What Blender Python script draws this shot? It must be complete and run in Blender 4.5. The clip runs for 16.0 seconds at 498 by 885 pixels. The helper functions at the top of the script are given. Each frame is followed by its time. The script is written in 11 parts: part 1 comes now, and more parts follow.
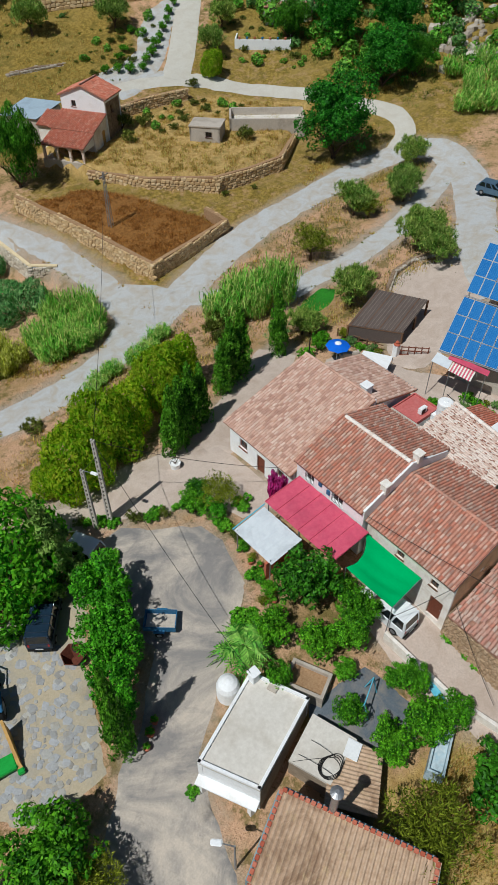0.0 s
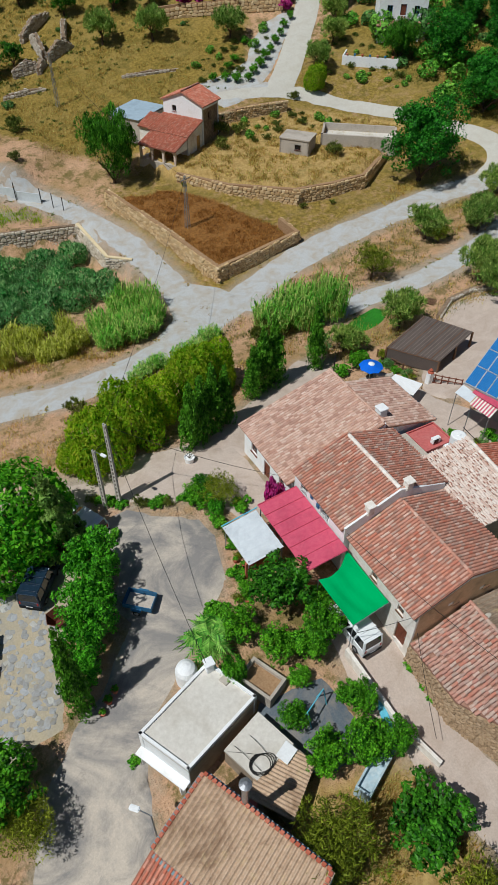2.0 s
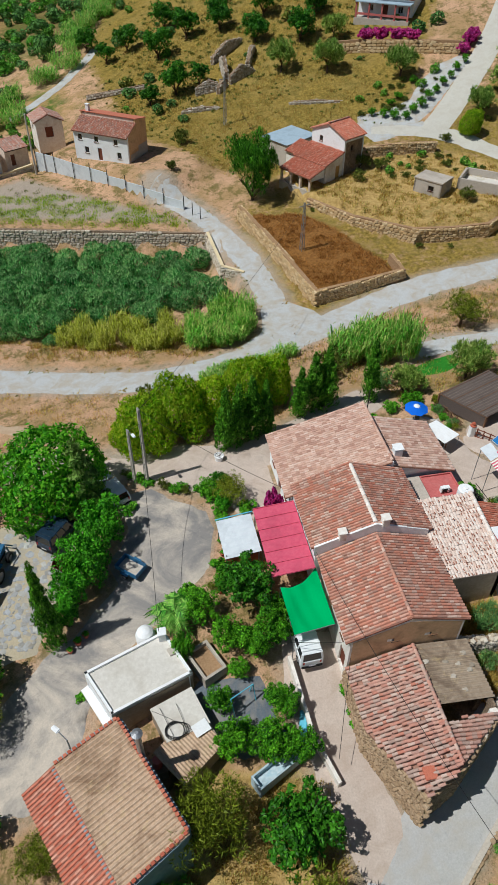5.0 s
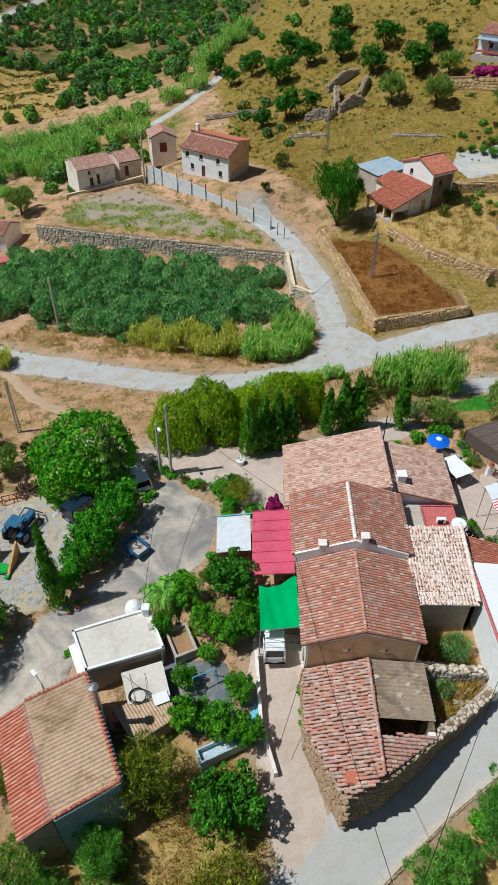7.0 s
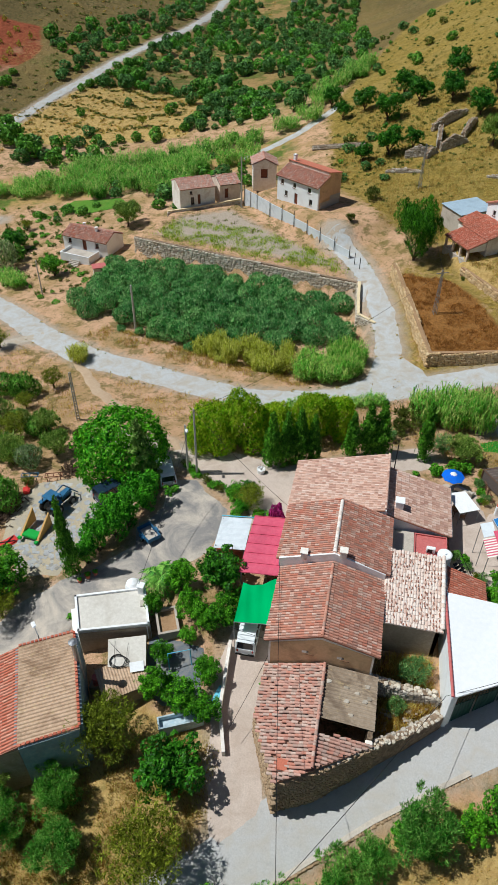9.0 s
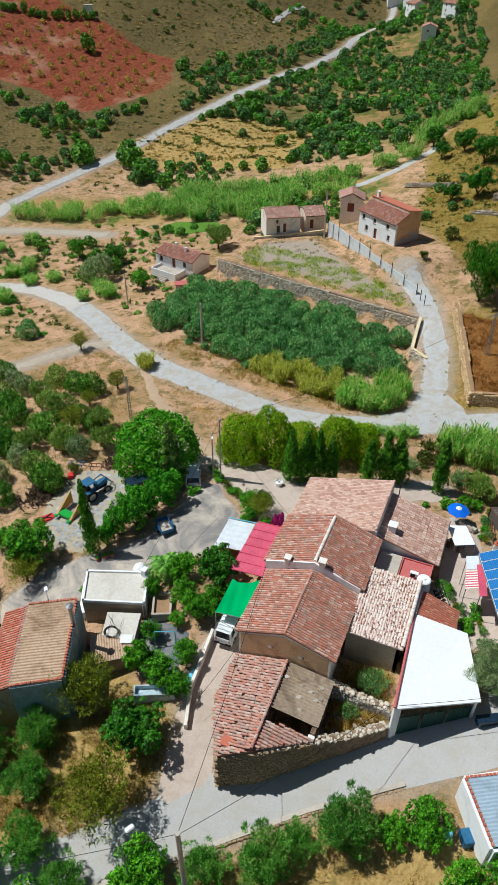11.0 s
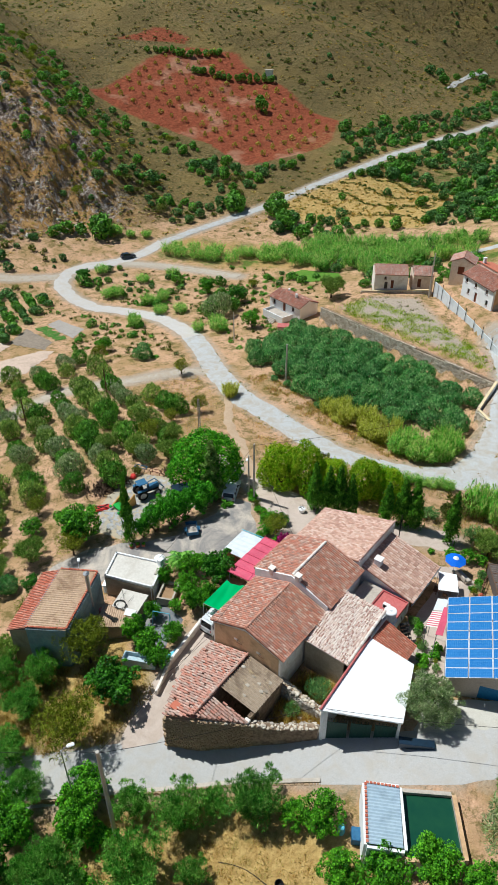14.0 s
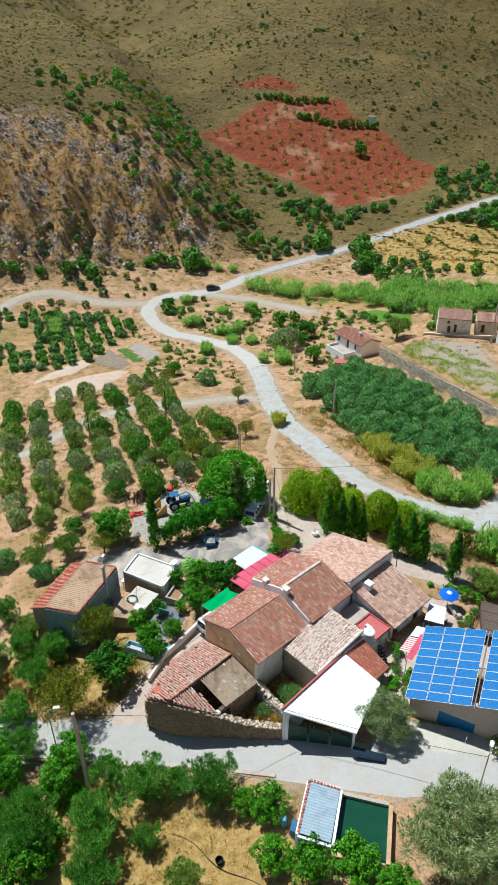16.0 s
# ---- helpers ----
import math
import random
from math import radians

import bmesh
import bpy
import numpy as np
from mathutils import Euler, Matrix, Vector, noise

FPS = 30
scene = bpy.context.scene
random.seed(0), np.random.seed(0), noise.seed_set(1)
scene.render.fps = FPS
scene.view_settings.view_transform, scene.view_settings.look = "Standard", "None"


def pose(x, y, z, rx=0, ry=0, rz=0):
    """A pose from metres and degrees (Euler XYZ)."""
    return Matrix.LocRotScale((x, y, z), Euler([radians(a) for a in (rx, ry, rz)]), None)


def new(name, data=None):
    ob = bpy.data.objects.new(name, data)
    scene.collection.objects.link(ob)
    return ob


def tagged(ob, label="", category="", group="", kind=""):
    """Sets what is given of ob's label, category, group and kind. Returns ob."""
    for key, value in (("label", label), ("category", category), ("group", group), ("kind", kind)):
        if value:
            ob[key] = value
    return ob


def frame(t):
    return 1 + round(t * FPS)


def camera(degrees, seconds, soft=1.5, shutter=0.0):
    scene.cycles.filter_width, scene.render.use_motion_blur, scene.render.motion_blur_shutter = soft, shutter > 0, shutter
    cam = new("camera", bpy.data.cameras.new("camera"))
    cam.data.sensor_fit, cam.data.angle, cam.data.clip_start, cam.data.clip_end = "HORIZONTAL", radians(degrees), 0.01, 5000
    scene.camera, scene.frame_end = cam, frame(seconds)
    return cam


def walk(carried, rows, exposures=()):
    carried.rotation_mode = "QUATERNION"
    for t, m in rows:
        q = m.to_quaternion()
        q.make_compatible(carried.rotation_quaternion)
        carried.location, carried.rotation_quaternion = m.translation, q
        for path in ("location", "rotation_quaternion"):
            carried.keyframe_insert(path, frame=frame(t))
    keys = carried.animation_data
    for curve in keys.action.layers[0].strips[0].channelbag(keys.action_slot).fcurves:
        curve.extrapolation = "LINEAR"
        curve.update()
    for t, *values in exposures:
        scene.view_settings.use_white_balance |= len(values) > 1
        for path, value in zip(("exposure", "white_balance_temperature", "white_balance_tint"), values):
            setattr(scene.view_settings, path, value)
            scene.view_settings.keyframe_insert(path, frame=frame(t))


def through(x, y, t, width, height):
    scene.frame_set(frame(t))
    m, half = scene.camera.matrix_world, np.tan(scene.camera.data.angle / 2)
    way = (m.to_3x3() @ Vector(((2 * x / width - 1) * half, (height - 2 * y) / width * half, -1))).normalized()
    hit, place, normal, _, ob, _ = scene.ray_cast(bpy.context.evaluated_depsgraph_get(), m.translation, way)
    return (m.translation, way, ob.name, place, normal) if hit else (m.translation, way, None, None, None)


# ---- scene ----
cam = camera(41.2, 16.0)
METRES, EYE, TILT, LEAN, TURN = 72.5, 37.3, -44.0, 0.0, -40.0
ROWS = [
    (0.0, 0.0, 0.0, 0.0, 0.0, 0.0, -0.0),
    (0.5, 0.022, -0.006, 0.0006, 1.99, 0.04, -1.99),
    (1.0, 0.0439, -0.012, 0.0022, 3.94, -0.01, -4.0),
    (1.5, 0.0667, -0.0175, 0.0038, 5.95, -0.05, -6.01),
    (2.0, 0.0903, -0.0229, 0.0062, 7.99, -0.16, -8.0),
    (2.5, 0.1144, -0.0276, 0.0093, 10.1, -0.32, -10.01),
    (3.0, 0.1387, -0.032, 0.013, 12.21, -0.55, -12.02),
    (3.5, 0.1633, -0.0362, 0.0171, 14.38, -0.83, -14.07),
    (4.0, 0.1891, -0.04, 0.0224, 16.67, -1.19, -16.07),
    (6.5, 0.325, -0.0506, 0.0592, 28.82, -3.96, -25.55),
    (7.0, 0.3538, -0.0507, 0.0695, 31.45, -4.74, -27.27),
    (7.5, 0.3823, -0.0499, 0.0803, 34.11, -5.58, -28.97),
    (8.0, 0.4115, -0.0492, 0.0923, 36.87, -6.53, -30.58),
    (8.5, 0.4405, -0.0475, 0.1054, 39.67, -7.56, -32.13),
    (9.0, 0.4693, -0.0447, 0.1193, 42.53, -8.65, -33.62),
    (11.5, 0.6152, -0.0196, 0.2036, 57.54, -15.12, -39.39),
    (12.0, 0.6439, -0.0122, 0.2229, 60.68, -16.59, -40.24),
    (12.5, 0.6727, -0.0043, 0.2434, 63.78, -18.07, -40.99),
    (13.0, 0.7011, 0.0051, 0.2643, 66.96, -19.52, -41.64),
    (13.5, 0.7286, 0.0151, 0.2866, 70.16, -20.99, -42.25),
    (14.0, 0.7555, 0.0266, 0.3102, 73.36, -22.46, -42.74),
    (14.5, 0.7813, 0.039, 0.3348, 76.59, -24.01, -43.12),
    (15.0, 0.8064, 0.0531, 0.3601, 79.87, -25.56, -43.42),
    (15.5, 0.8312, 0.0678, 0.3865, 83.14, -27.13, -43.58),
    (16.0, 0.8546, 0.0838, 0.4133, 86.38, -28.63, -43.7),
]
walk(cam, [(t, pose(0, 0, EYE, TILT, LEAN, TURN) @ pose(METRES * x, METRES * y, METRES * z, 90 + pitch, roll, yaw)) for t, x, y, z, yaw, pitch, roll in ROWS], [(0, -0.66, 5950, 6), (4, -0.58, 5950, 6), (8, -0.39, 5900, 5), (12, -0.31, 5900, 5), (16, -0.08, 5850, 4)])

# ---------------------------------------------------------------- sun and sky
SUN_AZ, SUN_EL = math.atan2(-0.99, -0.1), radians(58)
world = bpy.data.worlds.new("sky")
scene.world = world
world.use_nodes = True
sky = world.node_tree.nodes.new("ShaderNodeTexSky")
sky.sky_type = "NISHITA"
sky.sun_disc = False
sky.sun_elevation = SUN_EL
sky.sun_rotation = SUN_AZ
sky.altitude = 600
world.node_tree.links.new(sky.outputs[0], world.node_tree.nodes["Background"].inputs[0])
world.node_tree.nodes["Background"].inputs[1].default_value = 0.05
sun_data = bpy.data.lights.new("sun", "SUN")
sun_data.energy, sun_data.angle, sun_data.color = 5.3, radians(0.53), (1.0, 0.95, 0.87)
sun = new("sun", sun_data)
away = Vector((-math.sin(SUN_AZ) * math.cos(SUN_EL), -math.cos(SUN_AZ) * math.cos(SUN_EL), -math.sin(SUN_EL)))
sun.matrix_world = Matrix.Translation((0, 0, 90)) @ away.to_track_quat("-Z", "Y").to_matrix().to_4x4()

# ---------------------------------------------------------------- materials
def srgb(r, g, b):
    return tuple((v / 255 / 12.92 if v < 10 else ((v / 255 + 0.055) / 1.055) ** 2.4) for v in (r, g, b)) + (1,)


class Shader:
    """A node material with a Principled surface and short ways to add nodes."""

    def __init__(self, name, rough=0.9, metal=0.0, spec=0.3):
        self.mat = bpy.data.materials.new(name)
        self.mat.use_nodes = True
        self.nt = self.mat.node_tree
        self.surface = self.nt.nodes["Principled BSDF"]
        self.set(self.surface, "Roughness", rough)
        self.set(self.surface, "Metallic", metal)
        self.set(self.surface, "Specular IOR Level", spec)
        geo = self.nt.nodes.new("ShaderNodeNewGeometry")
        self.place, self.island, self.normal = geo.outputs["Position"], geo.outputs["Random Per Island"], geo.outputs["Normal"]

    def set(self, node, key, value):
        socket = node.inputs[key]
        if isinstance(value, bpy.types.NodeSocket):
            self.nt.links.new(value, socket)
        else:
            socket.default_value = value

    def node(self, kind, **inputs):
        n = self.nt.nodes.new(kind)
        for k, v in inputs.items():
            self.set(n, k.replace("_", " "), v)
        return n

    def local(self):
        return self.nt.nodes.new("ShaderNodeTexCoord").outputs["Object"]

    def noise(self, scale, detail=4, rough=0.6, place=None, distort=0.0):
        return self.node("ShaderNodeTexNoise", Vector=place or self.place, Scale=scale, Detail=detail, Roughness=rough, Distortion=distort).outputs["Fac"]

    def stretched(self, sx, sy, sz, place=None, turn=0.0):
        m = self.nt.nodes.new("ShaderNodeMapping")
        self.set(m, "Vector", place or self.place)
        m.inputs["Scale"].default_value = (sx, sy, sz)
        m.inputs["Rotation"].default_value = (0, 0, turn)
        return m.outputs[0]

    def math(self, op, a, b=0.0, clamp=False):
        n = self.nt.nodes.new("ShaderNodeMath")
        n.operation, n.use_clamp = op, clamp
        self.set(n, 0, a), self.set(n, 1, b)
        return n.outputs[0]

    def ramp(self, fac, *stops):
        n = self.nt.nodes.new("ShaderNodeValToRGB")
        self.set(n, "Fac", fac)
        while len(n.color_ramp.elements) < len(stops):
            n.color_ramp.elements.new(0.5)
        for e, (at, colour) in zip(n.color_ramp.elements, stops):
            e.position, e.color = at, colour if isinstance(colour, tuple) else (colour, colour, colour, 1)
        return n.outputs[0]

    def mix(self, fac, a, b, blend="MIX"):
        n = self.nt.nodes.new("ShaderNodeMix")
        n.data_type, n.blend_type = "RGBA", blend
        self.set(n, 0, fac), self.set(n, 6, a), self.set(n, 7, b)
        return n.outputs[2]

    def attribute(self, name):
        n = self.nt.nodes.new("ShaderNodeAttribute")
        n.attribute_name = name
        return n.outputs["Fac"]

    def chance(self):
        """A number of its own for each object and each loose piece."""
        info = self.nt.nodes.new("ShaderNodeObjectInfo")
        return self.math("FRACT", self.math("ADD", info.outputs["Random"], self.island))

    def bump(self, h, strength, distance):
        self.set(self.surface, "Normal", self.node("ShaderNodeBump", Height=h, Strength=strength, Distance=distance).outputs[0])

    def done(self, colour):
        self.set(self.surface, "Base Color", colour)
        return self.mat


def plain(name, c1, c2, grain=6.0, stain=0.7, rough=0.9, bump=0.3, dist=0.02, metal=0.0, spec=0.3, dirt=None, dirty=0.35):
    """Grain between two colours, broad stains over it, fine relief."""
    s = Shader(name, rough, metal, spec)
    fine = s.noise(grain, 5, 0.65)
    broad = s.noise(stain, 4, 0.6, distort=0.6)
    c = s.mix(s.ramp(fine, (0.3, 0.0), (0.7, 1.0)), c1, c2)
    d = dirt or tuple(v * 0.6 for v in c1[:3]) + (1,)
    c = s.mix(s.math("MULTIPLY", s.ramp(broad, (0.5, 0.0), (0.72, 1.0)), dirty), c, d)
    s.bump(s.math("ADD", fine, s.noise(grain * 5, 3)), bump, dist)
    return s.done(c)


def tile_material(name, *colours, moss=None, mossy=0.3):
    """Fired clay, each tile of its own shade, with lichen."""
    s = Shader(name, 0.92, 0, 0.2)
    r = s.chance()
    stops = [(i / (len(colours) - 1), c) for i, c in enumerate(colours)]
    c = s.ramp(r, *stops)
    g = s.noise(9, 5, 0.7)
    c = s.mix(s.math("MULTIPLY", s.ramp(g, (0.45, 0.0), (0.75, 1.0)), 0.45), c, tuple(v * 0.55 for v in colours[0][:3]) + (1,))
    broad = s.noise(0.8, 5, 0.7)
    c = s.mix(s.math("MULTIPLY", s.ramp(broad, (0.5, 0.0), (0.68, 1.0)), mossy), c, moss or (0.16, 0.14, 0.10, 1))
    s.bump(g, 0.4, 0.01)
    return s.done(c)


def leaf_material(name, dark, mid, light, rough=0.55, through=0.28, fresh=(0.86, 1.16, 0.54)):
    dark, mid, light = (tuple(min(0.72, v * k * f) for v, f in zip(c[:3], fresh)) + (1,) for c, k in ((dark, 0.62), (mid, 1.25), (light, 1.75)))
    s = Shader(name, rough, 0, 0.2)
    info = s.nt.nodes.new("ShaderNodeObjectInfo")
    c = s.ramp(s.island, (0.0, dark), (0.5, mid), (1.0, light))
    c = s.mix(s.math("MULTIPLY", s.ramp(s.noise(0.9, 3, 0.6), (0.42, 0.0), (0.66, 1.0)), 0.45), c, light)
    c = s.mix(s.math("MULTIPLY", s.ramp(s.noise(1.7, 3, 0.6, s.stretched(1, 1, 1.3, None, 0.5)), (0.45, 0.0), (0.62, 1.0)), 0.5), c, dark)
    tint = s.ramp(info.outputs["Random"], (0.0, (0.8, 0.85, 0.8, 1)), (1.0, (1.15, 1.1, 1.0, 1)))
    c = s.mix(1.0, c, tint, "MULTIPLY")
    glow = s.node("ShaderNodeBsdfTranslucent", Color=c)
    both = s.nt.nodes.new("ShaderNodeMixShader")
    both.inputs[0].default_value = through
    s.set(s.surface, "Base Color", c)
    s.nt.links.new(s.surface.outputs[0], both.inputs[1])
    s.nt.links.new(glow.outputs[0], both.inputs[2])
    s.nt.links.new(both.outputs[0], s.nt.nodes["Material Output"].inputs["Surface"])
    return s.mat


def corrugated_material(name, c1, c2, rough=0.6, metal=0.0):
    return plain(name, c1, c2, 3.0, 0.5, rough, 0.1, 0.01, metal, dirty=0.5)


def fibre_cement(name, c1, c2, dirt):
    """Weathered corrugated sheet with lichen stains drawn out down the slope."""
    s = Shader(name, 0.93, 0, 0.2)
    fine, broad = s.noise(4, 6, 0.7), s.noise(0.5, 6, 0.7, distort=0.8)
    c = s.mix(s.ramp(fine, (0.3, 0.0), (0.7, 1.0)), c1, c2)
    c = s.mix(s.ramp(broad, (0.46, 0.0), (0.62, 0.75)), c, dirt)
    c = s.mix(s.ramp(s.noise(1.6, 6, 0.75), (0.55, 0.0), (0.68, 0.5)), c, srgb(206, 184, 140))
    s.bump(fine, 0.3, 0.01)
    return s.done(c)


WHITE = plain("limewash", srgb(234, 235, 236), srgb(247, 248, 249), 8, 0.6, 0.9, 0.35, 0.02, dirt=srgb(204, 196, 184), dirty=0.35)
OLD_WHITE = plain("old limewash", srgb(228, 218, 206), srgb(246, 242, 236), 3, 0.45, 0.95, 0.5, 0.03, dirt=srgb(182, 156, 130), dirty=0.55)
RENDER = plain("grey render", srgb(150, 134, 116), srgb(172, 156, 136), 5, 0.5, 0.95, 0.4, 0.03, dirt=srgb(118, 102, 84), dirty=0.6)
OCHRE = plain("ochre render", srgb(204, 166, 126), srgb(222, 186, 146), 4, 0.5, 0.95, 0.4, 0.03, dirt=srgb(140, 110, 84), dirty=0.6)
PINKISH = plain("faded render", srgb(214, 192, 174), srgb(236, 222, 208), 2.5, 0.5, 0.95, 0.5, 0.03, dirt=srgb(158, 128, 106), dirty=0.6)
BLUEGREY = plain("blue-grey render", srgb(120, 146, 156), srgb(150, 166, 170), 3, 0.4, 0.95, 0.3, 0.02, dirt=srgb(120, 112, 100), dirty=0.6)
CONCRETE = plain("concrete", srgb(178, 168, 156), srgb(200, 190, 178), 7, 0.5, 0.95, 0.3, 0.02, dirt=srgb(140, 128, 114), dirty=0.5)
SCREED = plain("roof screed", srgb(204, 198, 188), srgb(222, 217, 208), 4, 0.35, 0.9, 0.2, 0.01, dirt=srgb(176, 166, 150), dirty=0.5)
CREAM = plain("cream coping", srgb(222, 202, 160), srgb(234, 216, 180), 6, 0.7, 0.9, 0.2, 0.01)
RED_PAINT = plain("red paint", srgb(184, 96, 94), srgb(202, 116, 112), 5, 0.6, 0.8, 0.2, 0.01, dirt=srgb(206, 146, 140), dirty=0.5)
PINK_CLOTH = plain("faded pink cloth", srgb(196, 84, 108), srgb(212, 108, 128), 6, 0.6, 0.9, 0.2, 0.01, dirt=srgb(214, 150, 158), dirty=0.4)
BARREL = tile_material("clay barrel tile", srgb(194, 126, 104), srgb(212, 162, 142), srgb(190, 116, 94), srgb(222, 192, 176), srgb(178, 144, 130), srgb(204, 140, 116), srgb(156, 122, 110), moss=srgb(170, 146, 132), mossy=0.5)
BARREL_RED = tile_material("new red barrel tile", srgb(198, 112, 88), srgb(214, 140, 116), srgb(196, 112, 88), srgb(222, 166, 144), moss=srgb(150, 110, 92), mossy=0.5)
BARREL_OLD = tile_material("lichened barrel tile", srgb(188, 134, 118), srgb(206, 166, 150), srgb(196, 130, 110), srgb(212, 188, 174), srgb(176, 150, 138), srgb(194, 144, 130), moss=srgb(176, 160, 146), mossy=0.5)
PALE_TILE = tile_material("pale clay tile", srgb(208, 166, 146), srgb(222, 190, 174), srgb(190, 146, 128), srgb(228, 204, 190), srgb(214, 176, 158), srgb(178, 138, 122), srgb(220, 188, 170), moss=srgb(192, 158, 140), mossy=0.35)
CREAM_TILE = tile_material("whitewashed tile", srgb(232, 214, 202), srgb(240, 228, 218), srgb(228, 204, 190), srgb(206, 172, 156), srgb(236, 222, 212), srgb(232, 212, 200), srgb(238, 226, 216), moss=srgb(214, 184, 168), mossy=0.3)
LIMED_TILE = tile_material("limed ridge tile", srgb(236, 226, 216), srgb(246, 240, 234), srgb(226, 206, 192), srgb(240, 232, 224), moss=srgb(206, 170, 152), mossy=0.2)
UNDER_TILE = plain("clay bed", srgb(146, 98, 82), srgb(174, 124, 104), 5, 0.6, 0.95, 0.4, 0.02)
UNDER_PALE = plain("pale clay bed", srgb(176, 132, 108), srgb(196, 154, 130), 5, 0.6, 0.95, 0.4, 0.02)
OLD_BED = plain("weathered clay bed", srgb(146, 106, 90), srgb(174, 136, 118), 5, 0.6, 0.95, 0.4, 0.02)
WHITE_BED = plain("whitewashed bed", srgb(214, 188, 172), srgb(236, 220, 206), 3, 0.9, 0.95, 0.4, 0.02, dirt=srgb(150, 108, 92), dirty=0.5)
DARK_BED = plain("dark bed", srgb(70, 58, 50), srgb(96, 82, 72), 6, 0.8, 0.95, 0.4, 0.02)
BRICK = tile_material("red brick", srgb(176, 92, 70), srgb(196, 112, 88), srgb(206, 132, 108), mossy=0.1)
STONE = tile_material("field stone", srgb(200, 168, 122), srgb(218, 188, 144), srgb(180, 150, 110), srgb(226, 202, 162), srgb(190, 162, 124), moss=srgb(140, 116, 92), mossy=0.25)
GREY_STONE = tile_material("grey stone", srgb(176, 164, 148), srgb(198, 188, 174), srgb(154, 142, 126), srgb(212, 204, 192), moss=srgb(124, 114, 98), mossy=0.3)
PALE_STONE = tile_material("pale field stone", srgb(206, 192, 172), srgb(220, 208, 190), srgb(184, 168, 146), srgb(230, 222, 208), moss=srgb(156, 140, 116), mossy=0.3)
BROWN_STONE = tile_material("earth-plastered rubble", srgb(164, 138, 108), srgb(182, 156, 126), srgb(150, 126, 100), srgb(188, 164, 136), moss=srgb(130, 110, 86), mossy=0.3)
BLUE_STONE = tile_material("blue-grey slate", srgb(158, 158, 158), srgb(178, 180, 184), srgb(148, 146, 142), srgb(190, 188, 182), moss=srgb(150, 136, 112), mossy=0.5)
MORTAR = plain("earth mortar", srgb(150, 118, 86), srgb(178, 146, 112), 6, 0.8, 0.98, 0.6, 0.04)
RUBBLE = plain("rubble wall", srgb(118, 98, 80), srgb(180, 156, 130), 3.2, 0.9, 0.98, 1.0, 0.12, dirt=srgb(98, 82, 68), dirty=0.65)
PLASTERED = plain("earth-plastered rubble face", srgb(160, 136, 106), srgb(190, 166, 134), 3.0, 0.8, 0.98, 0.8, 0.08, dirt=srgb(128, 108, 84), dirty=0.6)
ASBESTOS = fibre_cement("weathered fibre cement", srgb(178, 150, 124), srgb(208, 182, 156), srgb(136, 108, 84))
ASBESTOS_OLD = fibre_cement("grey fibre cement", srgb(156, 138, 118), srgb(182, 164, 144), srgb(118, 100, 84))
CLARET_SHEET = corrugated_material("claret sheet metal", srgb(202, 78, 106), srgb(214, 96, 120), 0.55)
WHITE_SHEET = corrugated_material("white sheet metal", srgb(206, 212, 218), srgb(220, 226, 230), 0.5)
BLUE_SHEET = corrugated_material("pale blue sheet metal", srgb(158, 178, 194), srgb(178, 196, 208), 0.5)
GARAGE_WHITE = plain("white membrane", srgb(240, 242, 244), srgb(250, 250, 250), 3, 0.3, 0.6, 0.05, 0.01, dirty=0.08)
GREEN_NET = plain("green shade net", srgb(0, 156, 84), srgb(10, 176, 98), 30, 0.9, 0.8, 0.15, 0.01, dirty=0.2)
BATTEN = plain("grey reed batten", srgb(112, 100, 92), srgb(142, 130, 120), 12, 0.8, 0.95, 0.3, 0.01)
DARK_NET = plain("brown shade net", srgb(84, 74, 70), srgb(110, 98, 92), 20, 0.7, 0.95, 0.2, 0.01)
WOOD = plain("weathered timber", srgb(96, 70, 52), srgb(130, 98, 74), 9, 1.0, 0.85, 0.4, 0.02)
DOOR_WOOD = plain("brown door wood", srgb(104, 56, 40), srgb(128, 74, 54), 9, 1.0, 0.7, 0.3, 0.01)
POLE_GREY = plain("pole concrete", srgb(176, 168, 158), srgb(196, 190, 180), 10, 0.8, 0.9, 0.3, 0.01)
STEEL = plain("galvanised steel", srgb(150, 152, 156), srgb(180, 182, 186), 8, 0.8, 0.45, 0.1, 0.005, 0.7)
BLACK_IRON = plain("black iron", srgb(30, 28, 28), srgb(44, 42, 40), 10, 1, 0.6, 0.2, 0.005)
RUSTY = plain("rusted steel", srgb(84, 44, 34), srgb(116, 66, 48), 8, 1.2, 0.85, 0.4, 0.01)
BLUE_PAINT = plain("blue paint", srgb(40, 92, 132), srgb(58, 114, 152), 5, 0.8, 0.55, 0.15, 0.01)
PALE_BLUE = plain("faded pale blue paint", srgb(160, 190, 204), srgb(206, 216, 220), 4, 0.8, 0.8, 0.2, 0.01, dirt=srgb(120, 128, 128), dirty=0.5)
SKY_BLUE = plain("light blue paint", srgb(96, 180, 206), srgb(120, 198, 220), 5, 0.8, 0.55, 0.15, 0.01)
BLUE_METAL = plain("blue sheet door", srgb(34, 110, 160), srgb(48, 128, 176), 4, 0.6, 0.5, 0.15, 0.01)
GREEN_METAL = plain("green metal", srgb(28, 64, 56), srgb(40, 84, 72), 5, 0.8, 0.5, 0.15, 0.01)
CAR_WHITE = plain("white car paint", srgb(226, 230, 232), srgb(236, 238, 240), 2, 0.5, 0.3, 0.02, 0.002, 0, 0.5, dirty=0.15)
CAR_BLUE = plain("dark blue car paint", srgb(30, 48, 66), srgb(38, 60, 82), 2, 0.5, 0.3, 0.02, 0.002, 0.2, 0.5, dirty=0.25)
